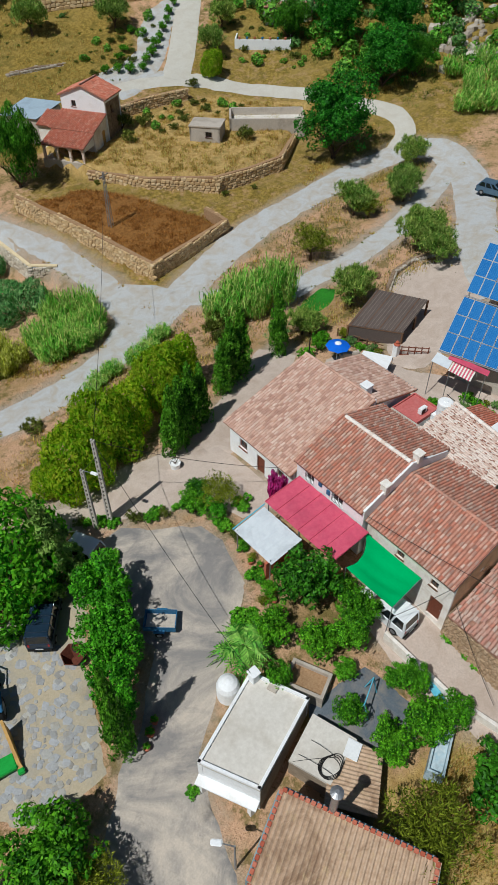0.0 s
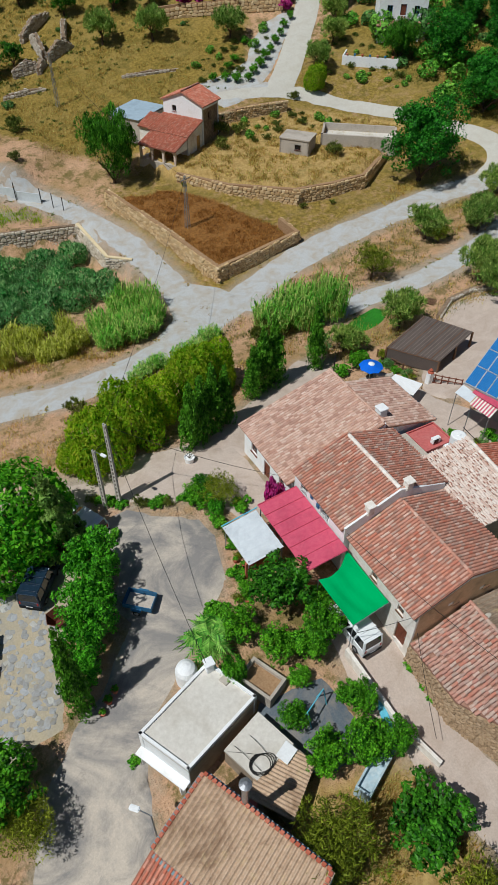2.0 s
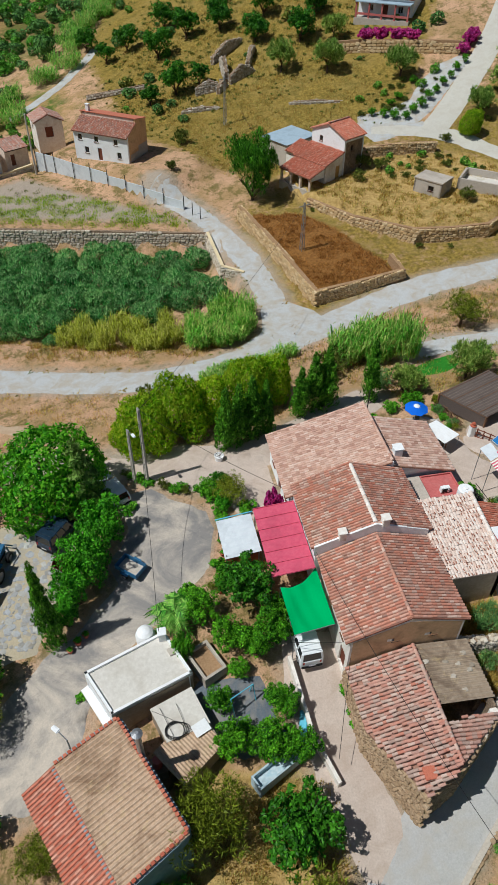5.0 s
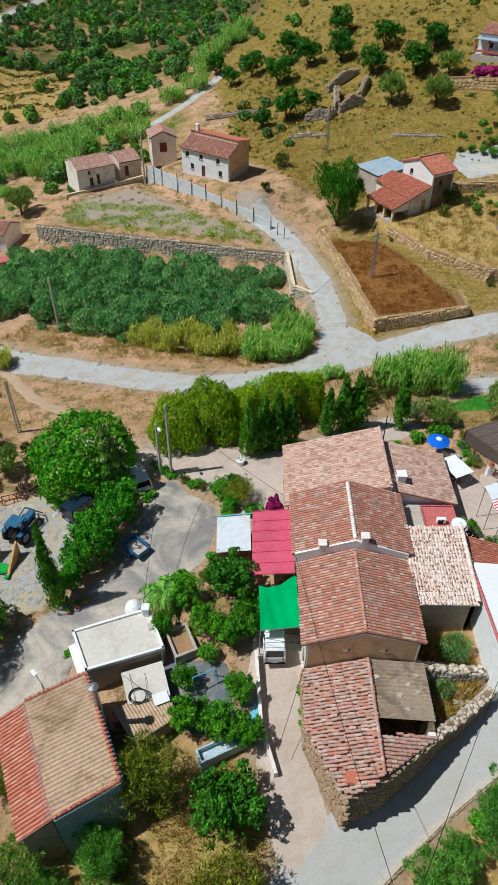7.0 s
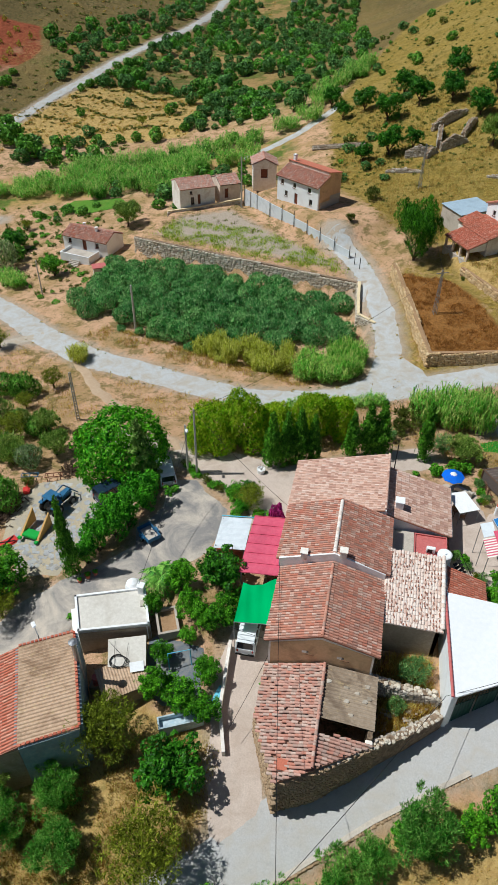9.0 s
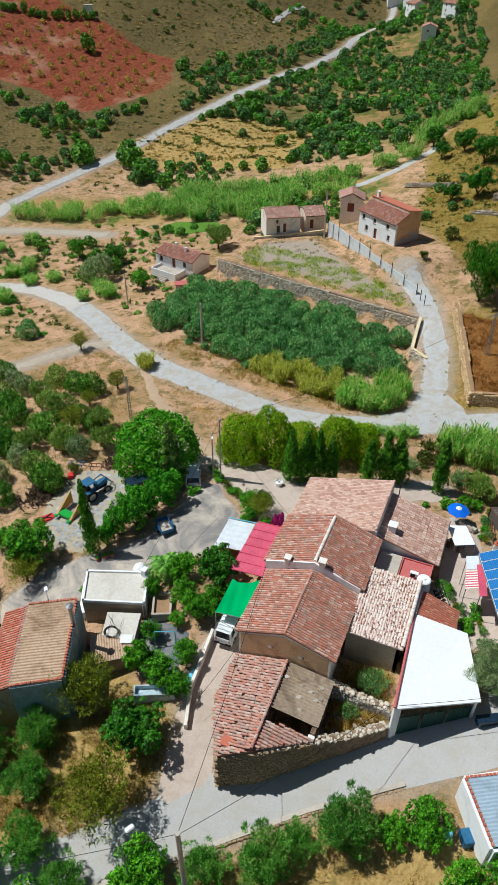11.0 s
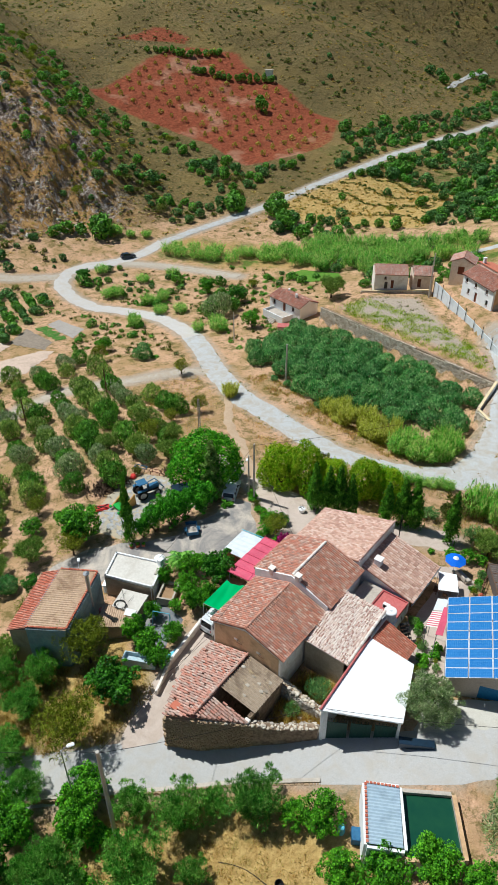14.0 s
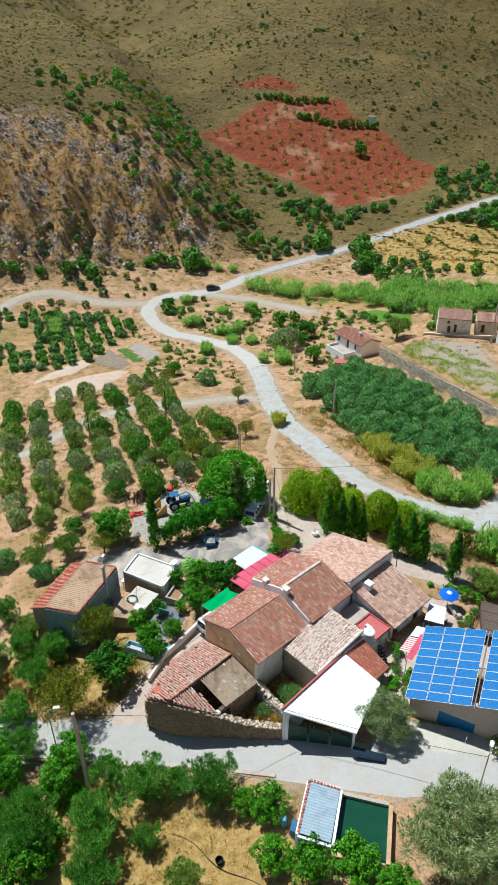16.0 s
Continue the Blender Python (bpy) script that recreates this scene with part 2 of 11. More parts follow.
CAR_GREY = plain("blue-grey car paint", srgb(84, 110, 132), srgb(100, 126, 148), 2, 0.5, 0.3, 0.02, 0.002, 0.3, 0.5, dirty=0.2)
RUBBER = plain("rubber", srgb(26, 26, 27), srgb(36, 36, 36), 12, 1, 0.85, 0.2, 0.005)
RED_PLASTIC = plain("red plastic", srgb(200, 44, 40), srgb(216, 66, 60), 6, 0.9, 0.5, 0.1, 0.005)
GREEN_PAINT = plain("green machine paint", srgb(30, 150, 52), srgb(44, 170, 66), 6, 0.9, 0.5, 0.1, 0.005)
YELLOW_WOOD = plain("yellow board", srgb(196, 150, 84), srgb(214, 172, 104), 6, 0.9, 0.7, 0.2, 0.005)
BARK = plain("bark", srgb(70, 54, 42), srgb(102, 82, 64), 14, 1.5, 0.95, 0.8, 0.03)
OLIVE = leaf_material("olive leaves", srgb(70, 104, 44), srgb(112, 148, 72), srgb(170, 194, 120), 0.55, 0.28, (0.9, 1.14, 0.6))
OLIVE_SILVER = leaf_material("silvery olive leaves", srgb(88, 116, 72), srgb(142, 168, 114), srgb(196, 212, 166), 0.55, 0.34, (0.93, 1.08, 0.72))
YOUNG_LEAF = leaf_material("glossy young olive leaves", srgb(50, 104, 44), srgb(92, 156, 72), srgb(146, 204, 112))
FAR_OLIVE = leaf_material("grey valley olive leaves", srgb(44, 78, 44), srgb(74, 110, 66), srgb(116, 148, 96), 0.6, 0.2, (0.9, 1.1, 0.7))
FAR_BRIGHT = leaf_material("fresh valley leaves", srgb(52, 98, 34), srgb(82, 134, 50), srgb(122, 168, 80), 0.6, 0.2)
HEDGE_LEAF = leaf_material("hedge leaves", srgb(34, 86, 18), srgb(56, 118, 26), srgb(98, 156, 44))
YELLOW_GREEN = leaf_material("yellowing almond leaves", srgb(138, 126, 36), srgb(176, 160, 54), srgb(210, 190, 84), 0.6, 0.2, (1.0, 1.05, 0.7))
GROVE_LEAF = leaf_material("grove olive leaves", srgb(46, 104, 66), srgb(92, 152, 98), srgb(160, 208, 150), 0.6, 0.35, (0.8, 1.18, 0.6))
PEPPER_LEAF = leaf_material("pepper tree leaves", srgb(30, 70, 16), srgb(54, 100, 28), srgb(92, 136, 46))
CAROB_LEAF = leaf_material("carob leaves", srgb(20, 64, 20), srgb(34, 92, 28), srgb(64, 126, 46))
FAR_LEAF = leaf_material("valley tree leaves", srgb(48, 90, 30), srgb(80, 124, 48), srgb(122, 160, 76), 0.6, 0.2, (0.9, 1.1, 0.65))
CITRUS = leaf_material("citrus leaves", srgb(36, 84, 14), srgb(62, 116, 24), srgb(112, 156, 44))
DARK_LEAF = leaf_material("dark glossy leaves", srgb(26, 66, 18), srgb(46, 94, 28), srgb(82, 128, 46), 0.45)
BROWN_GREEN = leaf_material("almond leaves", srgb(78, 88, 22), srgb(108, 116, 36), srgb(146, 150, 62), 0.55, 0.28, (0.95, 1.05, 0.6))
PINE = leaf_material("pine needles", srgb(112, 168, 14), srgb(164, 220, 26), srgb(212, 240, 70), 0.6, 0.62)
PINE_DARK = leaf_material("stone pine needles", srgb(40, 104, 18), srgb(70, 144, 26), srgb(120, 184, 48), 0.6, 0.35)
CYPRESS = leaf_material("cypress scales", srgb(44, 86, 22), srgb(72, 116, 34), srgb(108, 146, 54))
CEDAR = leaf_material("cedar needles", srgb(92, 118, 70), srgb(126, 150, 96), srgb(160, 178, 122))
REED = leaf_material("cane leaves", srgb(80, 146, 56), srgb(124, 190, 86), srgb(196, 230, 144), 0.6, 0.35)
REED_DRY = leaf_material("dry cane leaves", srgb(142, 154, 46), srgb(192, 196, 78), srgb(230, 218, 120), 0.7, 0.35, (0.98, 1.08, 0.7))
SCRUB = leaf_material("scrub leaves", srgb(62, 76, 30), srgb(88, 102, 46), srgb(122, 130, 70), 0.55, 0.28, (1.0, 1.02, 0.72))
HERB = leaf_material("grey herb leaves", srgb(92, 128, 98), srgb(122, 152, 122), srgb(156, 176, 144))
STRAW = leaf_material("dry grass blades", srgb(160, 122, 54), srgb(196, 156, 80), srgb(220, 186, 112), 0.8, 0.28, (1.0, 0.98, 0.85))
BROWN_STRAW = leaf_material("withered brown grass", srgb(126, 80, 34), srgb(158, 106, 52), srgb(180, 130, 72), 0.85, 0.2, (1.0, 0.94, 0.85))
FLOWER = leaf_material("bougainvillea bracts", srgb(150, 16, 92), srgb(190, 30, 120), srgb(214, 70, 150), 0.55, 0.28, (1.0, 1.0, 1.0))
VINE = leaf_material("vine leaves", srgb(44, 100, 20), srgb(72, 136, 32), srgb(122, 176, 56))


def glass_material():
    s = Shader("window glass", 0.08, 0, 0.6)
    s.bump(s.noise(2.0, 2), 0.05, 0.01)
    return s.done((0.012, 0.016, 0.02, 1))


def water_material():
    s = Shader("green pool water", 0.06, 0, 0.6)
    n = s.noise(0.9, 4, 0.6)
    s.bump(s.noise(5, 3), 0.06, 0.02)
    return s.done(s.mix(n, (0.006, 0.05, 0.035, 1), (0.02, 0.09, 0.04, 1)))


def solar_material():
    s = Shader("solar cells", 0.12, 0.0, 0.8)
    place = s.local()
    cells = s.node("ShaderNodeTexBrick", Vector=place, Scale=1.0, Mortar_Size=0.006, Brick_Width=0.16, Row_Height=0.16)
    cells.offset = 0.0
    s.set(cells, "Color1", srgb(40, 108, 176)), s.set(cells, "Color2", srgb(48, 116, 184)), s.set(cells, "Mortar", srgb(86, 146, 200))
    return s.done(s.mix(s.math("MULTIPLY", s.chance(), 0.35), cells.outputs["Color"], srgb(60, 132, 196)))


GLASS, GREEN_WATER, SOLAR = glass_material(), water_material(), solar_material()
ALUMINIUM = plain("aluminium frame", srgb(206, 212, 218), srgb(222, 226, 230), 8, 0.8, 0.35, 0.05, 0.003, 0.4)

# ---------------------------------------------------------------- mesh helpers
def mesh_of(name, verts, faces, *materials, smooth=False):
    me = bpy.data.meshes.new(name)
    me.from_pydata([tuple(v) for v in verts], [], [tuple(f) for f in faces])
    for m in materials:
        me.materials.append(m)
    if smooth:
        me.shade_smooth()
    me.update()
    return me


def thing(name, label, category, group="", at=None, kind=""):
    ob = new(name)
    ob.empty_display_size = 0.3
    if at is not None:
        ob.matrix_basis = at
    return tagged(ob, label, category, group, kind)


def part(name, bm, material, parent=None, label=""):
    """Links a bmesh (which it frees) or a mesh as one object under parent."""
    if isinstance(bm, bmesh.types.BMesh):
        me = bpy.data.meshes.new(name)
        if "wall" in name or "render" in name or name == "parapet":
            bmesh.ops.remove_doubles(bm, verts=bm.verts[:], dist=0.0005)
        bm.normal_update()
        bm.to_mesh(me)
        bm.free()
        me.materials.append(material)
    else:
        me = bm
    ob = new(name, me)
    ob.parent = parent
    return tagged(ob, label)


def add_box(bm, x0, x1, y0, y1, z0, z1, m=None):
    v = [bm.verts.new((x, y, z)) for z in (z0, z1) for x, y in ((x0, y0), (x1, y0), (x1, y1), (x0, y1))]
    for f in ((3, 2, 1, 0), (4, 5, 6, 7), (0, 1, 5, 4), (1, 2, 6, 5), (2, 3, 7, 6), (3, 0, 4, 7)):
        bm.faces.new([v[i] for i in f])
    if m is not None:
        bmesh.ops.transform(bm, matrix=m, verts=v)
    return v


def box(x0, x1, y0, y1, z0, z1, bevel=0.0, m=None):
    bm = bmesh.new()
    add_box(bm, x0, x1, y0, y1, z0, z1)
    if bevel:
        bmesh.ops.bevel(bm, geom=bm.edges[:], offset=bevel, segments=2, affect="EDGES")
    if m is not None:
        bm.transform(m)
    return bm


def hexa(bm, low, high):
    """A solid between a lower and an upper quad."""
    a, b = [bm.verts.new(p) for p in low], [bm.verts.new(p) for p in high]
    bm.faces.new(a[::-1]), bm.faces.new(b)
    for i in range(len(a)):
        j = (i + 1) % len(a)
        bm.faces.new((a[i], a[j], b[j], b[i]))


def tube(bm, a, b, r0, r1=None, n=8):
    a, b, r1 = Vector(a), Vector(b), r0 if r1 is None else r1
    q = (b - a).to_track_quat("Z", "Y").to_matrix()
    ring = [[bm.verts.new(p + q @ Vector((r * math.cos(i * math.tau / n), r * math.sin(i * math.tau / n), 0))) for i in range(n)] for p, r in ((a, r0), (b, r1))]
    for i in range(n):
        j = (i + 1) % n
        bm.faces.new((ring[0][i], ring[0][j], ring[1][j], ring[1][i]))
    bm.faces.new(ring[0][::-1]), bm.faces.new(ring[1])


def lathe(bm, at, profile, n=16):
    """A turned shape: profile of (radius, height)."""
    at = Vector(at)
    rings = [[bm.verts.new(at + Vector((r * math.cos(i * math.tau / n), r * math.sin(i * math.tau / n), z))) for i in range(n)] for r, z in profile]
    for a, b in zip(rings, rings[1:]):
        for i in range(n):
            j = (i + 1) % n
            bm.faces.new((a[i], a[j], b[j], b[i]))
    bm.faces.new(rings[0][::-1]), bm.faces.new(rings[-1])


def wire(name, points, r, material, parent=None, label="", category="", kind=""):
    cu = bpy.data.curves.new(name, "CURVE")
    cu.dimensions, cu.bevel_depth, cu.bevel_resolution = "3D", r, 1
    sp = cu.splines.new("POLY")
    sp.points.add(len(points) - 1)
    for p, q in zip(sp.points, points):
        p.co = (*q, 1)
    cu.materials.append(material)
    ob = new(name, cu)
    ob.parent = parent
    return tagged(ob, label, category, "", kind)


def sag(a, b, drop, n=14):
    a, b = Vector(a), Vector(b)
    return [a.lerp(b, i / n) - Vector((0, 0, drop * 4 * (i / n) * (1 - i / n))) for i in range(n + 1)]


# ---------------------------------------------------------------- walls with real openings
def wall_panel(bm, a, b, z0, za, zb, thick=0.3, holes=(), apex=None):
    """A wall from a to b (plan points), its outside to the right of that way; its top goes from za to zb, over apex (u, z) if given.
    holes: (u0, u1, z0, z1)."""
    a, b = Vector((*a, 0)), Vector((*b, 0))
    length = (b - a).length
    d = (b - a) / length
    inner = Vector((-d.y, d.x, 0)) * thick

    def top(u):
        if apex:
            return za + (apex[1] - za) * u / apex[0] if u <= apex[0] else apex[1] + (zb - apex[1]) * (u - apex[0]) / (length - apex[0])
        return za + (zb - za) * u / length
    us = sorted({0.0, length, *([apex[0]] if apex else []), *(h[0] for h in holes), *(h[1] for h in holes)})
    vs = sorted({z0, *(h[2] for h in holes), *(h[3] for h in holes)})
    for u0, u1 in zip(us, us[1:]):
        spans = [(lo, lo, hi, hi) for lo, hi in zip(vs, vs[1:])] + [(vs[-1], vs[-1], top(u0), top(u1))]
        for l0, l1, h0, h1 in spans:
            if h0 - l0 < 0.01 and h1 - l1 < 0.01:
                continue
            if any(h[0] <= u0 + 1e-6 and h[1] >= u1 - 1e-6 and h[2] <= l0 + 1e-6 and h[3] >= h0 - 1e-6 for h in holes):
                continue
            p, q = a + d * u0, a + d * u1
            hexa(bm, [(p.x, p.y, l0), (q.x, q.y, l1), (q.x + inner.x, q.y + inner.y, l1), (p.x + inner.x, p.y + inner.y, l0)],
                 [(p.x, p.y, h0), (q.x, q.y, h1), (q.x + inner.x, q.y + inner.y, h1), (p.x + inner.x, p.y + inner.y, h0)])


def opening(parent, a, b, u0, u1, z0, z1, kind="window", frame_mat=None, leaf=None, bars=False, set_in=0.14):
    """Frame, pane or leaf, and sill for a hole in the wall from a to b."""
    a, b = Vector((*a, 0)), Vector((*b, 0))
    d = (b - a).normalized()
    m = Matrix.Translation(a + d * u0) @ Matrix.Rotation(math.atan2(d.y, d.x), 4, "Z")
    w = u1 - u0
    if kind == "window":
        bm = bmesh.new()
        for x0, x1, y0, y1 in ((0, 0.06, z0, z1), (w - 0.06, w, z0, z1), (0.06, w - 0.06, z0, z0 + 0.06), (0.06, w - 0.06, z1 - 0.06, z1), (w / 2 - 0.025, w / 2 + 0.025, z0 + 0.06, z1 - 0.06)):
            add_box(bm, x0, x1, set_in, set_in + 0.06, y0, y1)
        bm.transform(m)
        win = part("window", bm, frame_mat or WHITE, parent)
        part("pane", box(0.05, w - 0.05, set_in + 0.02, set_in + 0.035, z0 + 0.05, z1 - 0.05, m=m), GLASS, win, "dark window pane")
        part("sill", box(-0.08, w + 0.08, -0.09, set_in, z0 - 0.07, z0 - 0.003, 0.01, m=m), frame_mat or WHITE, win)
        if bars:
            bm = bmesh.new()
            for i in range(int(w / 0.13) + 1):
                tube(bm, (0.04 + i * 0.13, -0.06, z0 - 0.05), (0.04 + i * 0.13, -0.06, z1 + 0.05), 0.014, n=5)
            for z in (z0, (z0 + z1) / 2, z1):
                tube(bm, (-0.06, -0.06, z), (w + 0.06, -0.06, z), 0.014, n=5)
            bm.transform(m)
            part("grille", bm, WHITE if bars == "white" else BLACK_IRON, win)
        return win
    door = part("door", box(0.03, w - 0.03, set_in, set_in + 0.05, z0 + 0.01, z1 - 0.03, 0.008, m=m), leaf or DOOR_WOOD, parent)
    bm = bmesh.new()
    for x0, x1, y0, y1 in ((0, 0.05, z0, z1), (w - 0.05, w, z0, z1), (0.05, w - 0.05, z1 - 0.05, z1)):
        add_box(bm, x0, x1, set_in - 0.04, set_in + 0.08, y0, y1)
    bm.transform(m)
    part("door_frame", bm, frame_mat or leaf or DOOR_WOOD, door)
    part("handle", box(w - 0.16, w - 0.1, set_in - 0.05, set_in, z0 + 0.98, z0 + 1.06, 0.008, m=m), STEEL, door, "small metal handle")
    return door


# ---------------------------------------------------------------- roofs
def tile_mesh(name, width, length, material, flat=False, n=5):
    """One barrel tile, wider at its lower end; x across, y up the slope."""
    verts, faces = [], []
    rise = 0.4 if flat else 0.95
    for y, r in ((0.0, width * 0.5), (length, width * 0.42)):
        for i in range(n + 1):
            a = math.pi * i / n
            verts.append((-r * math.cos(a), y, r * math.sin(a) * rise + (0.018 if y == 0 else 0.0)))
    for i in range(n):
        faces.append((i, i + 1, n + 2 + i, n + 1 + i))
    faces.append(tuple(range(n, -1, -1)))
    return mesh_of(name, verts, faces, material)


def slope_frame(o, e, s):
    """The matrix whose x runs along the eave, y up the slope and z off the roof."""
    e, s = Vector(e).normalized(), Vector(s)
    n = e.cross(s).normalized()
    s = n.cross(e)
    return Matrix.Translation(o) @ Matrix((e, s, n)).transposed().to_4x4()


def tiled(parent, o, e, s, mesh, across, up, bed, keep=None, loose=0.012, limit=300, thick=0.14, name="roof", eave=0.12, label="", slab=True, stray=0.0):
    """A pitch: o one end of the eave, e the eave, s the way up the slope. Bed slab and rows of tiles; keep(u, v) leaves out what the outline cuts."""
    e, s = Vector(e), Vector(s)
    m = slope_frame(Vector(o), e, s)
    wide, long = e.length, (s - e.normalized() * s.dot(e.normalized())).length
    roof = None
    if slab:
        roof = part(name, box(-0.02, wide + 0.02, -eave, long, -thick, -0.005, m=m), bed, parent, label)
    else:
        roof = new(name)
        roof.parent = parent
    cols, rows = max(1, int(round(wide / across))), max(1, int(round((long + eave) / up)))
    step, rise = wide / cols, (long + eave) / rows
    rng = random.Random(cols * 31 + rows)
    spots = []
    for j in range(rows):
        for i in range(cols):
            u, v = (i + 0.5) * step, -eave + j * rise
            if keep and not keep(u, v):
                continue
            if stray and rng.random() < stray:
                continue
            spots.append(m @ pose(u + rng.uniform(-loose, loose), v + rng.uniform(-loose, loose) * 2, 0.012 * (j % 2) + rng.uniform(0, loose), -2.0 + rng.uniform(-0.8, 0.8), 0, rng.uniform(-90, 90) * loose * 1.6))
    for k in spots[:limit]:
        t = new("tile", mesh)
        t.parent = roof
        t.matrix_basis = k
    rest = spots[limit:]
    if rest:
        base = np.array([v.co for v in mesh.vertices])
        verts, faces = [], []
        polys = [tuple(p.vertices) for p in mesh.polygons]
        for k in rest:
            r, at = np.array(k.to_3x3()), np.array(k.translation)
            n0 = len(verts)
            verts.extend(map(tuple, base @ r.T + at))
            faces.extend(tuple(i + n0 for i in p) for p in polys)
        tagged(part("tiles", mesh_of("tiles", verts, faces, mesh.materials[0]), None, roof), kind="stuff")
    return roof


def ridge_tiles(parent, a, b, mesh, gap=0.36):
    a, b = Vector(a), Vector(b)
    n = max(1, int((b - a).length / gap))
    q = (b - a).to_track_quat("Y", "Z").to_matrix().to_4x4()
    for i in range(n):
        t = new("ridge_tile", mesh)
        t.parent = parent
        t.matrix_basis = Matrix.Translation(a.lerp(b, i / n)) @ q


def wavy_sheet(name, o, e, s, pitch, depth, material, parent, label="", thick=0.012, joins=0):
    """Corrugated sheets: waves run up the slope."""
    e, s = Vector(e), Vector(s)
    m = slope_frame(Vector(o), e, s)
    wide, long = e.length, s.length
    n = int(wide / pitch * 4)
    verts, faces = [], []
    rows = 2 + joins
    for k in range(2):
        for j in range(rows):
            for i in range(n + 1):
                x = wide * i / n
                z = depth * math.sin(x / pitch * math.tau) - k * thick + 0.012 * (0.5 - 0.5 * math.cos(j * math.pi))
                verts.append(m @ Vector((x, long * j / (rows - 1), z)))
    layer = rows * (n + 1)
    for k in range(2):
        for j in range(rows - 1):
            for i in range(n):
                f = [k * layer + j * (n + 1) + i, k * layer + j * (n + 1) + i + 1, k * layer + (j + 1) * (n + 1) + i + 1, k * layer + (j + 1) * (n + 1) + i]
                faces.append(f if k == 0 else f[::-1])
    for j, flip in ((0, False), (rows - 1, True)):
        for i in range(n):
            f = [j * (n + 1) + i, layer + j * (n + 1) + i, layer + j * (n + 1) + i + 1, j * (n + 1) + i + 1]
            faces.append(f[::-1] if flip else f)
    for i, flip in ((0, True), (n, False)):
        for j in range(rows - 1):
            f = [j * (n + 1) + i, layer + j * (n + 1) + i, layer + (j + 1) * (n + 1) + i, (j + 1) * (n + 1) + i]
            faces.append(f[::-1] if flip else f)
    return part(name, mesh_of(name, verts, faces, material), None, parent, label)


def slab(name, corners, thick, material, parent=None, label=""):
    """A flat plate under its (counter-clockwise) upper corners."""
    bm = bmesh.new()
    hexa(bm, [(x, y, z - thick) for x, y, z in corners], corners)
    return part(name, bm, material, parent, label)


STONE_SHAPES = []
for k in range(6):
    rng = random.Random(90 + k)
    bm = bmesh.new()
    bmesh.ops.create_cube(bm, size=1)
    bmesh.ops.bevel(bm, geom=bm.edges[:], offset=0.2, segments=1, affect="EDGES")
    for v in bm.verts:
        v.co += Vector([rng.uniform(-0.09, 0.09) for _ in range(3)])
    bm.verts.ensure_lookup_table()
    STONE_SHAPES.append((np.array([v.co[:] for v in bm.verts]), [tuple(v.index for v in f.verts) for f in bm.faces]))
    bm.free()


def stones_along(path, rng, size, proud=0.06, side=1, low=0.0):
    """Fitted stones over one face of a wall path of (x, y, z0, z1): vertices and faces."""
    verts, faces = [], []
    for (ax, ay, a0, a1), (bx, by, b0, b1) in zip(path, path[1:]):
        d = Vector((bx - ax, by - ay, 0))
        length = d.length
        d /= length
        n = Vector((d.y, -d.x, 0)) * side
        turn = np.array([[d.x, n.x, 0], [d.y, n.y, 0], [0, 0, 1.0]])
        z = low
        while True:
            h = size * rng.uniform(0.55, 0.95)
            u, some = rng.uniform(-0.2, 0), False
            while u < length:
                w = size * rng.uniform(0.7, 1.6)
                k = min(1, max(0, (u + w / 2) / length))
                z0, z1 = a0 + (b0 - a0) * k, a1 + (b1 - a1) * k
                if z0 + z + h * 0.7 < z1:
                    some = True
                    shape, polys = STONE_SHAPES[rng.randrange(6)]
                    c = np.array([ax, ay, 0]) + np.array(d) * (u + w / 2) + np.array([0, 0, z0 + z + h / 2]) + np.array(n) * rng.uniform(-0.02, proud)
                    tilt = rng.uniform(-0.15, 0.15)
                    p = shape * np.array([w * 0.98, 0.3, h * 1.0])
                    p = np.stack([p[:, 0] * math.cos(tilt) - p[:, 2] * math.sin(tilt), p[:, 1], p[:, 0] * math.sin(tilt) + p[:, 2] * math.cos(tilt)], 1)
                    n0 = len(verts)
                    verts.extend(map(tuple, p @ turn.T + c))
                    faces.extend(tuple(i + n0 for i in f) for f in polys)
                u += w
            z += h
            if not some:
                break
    return verts, faces


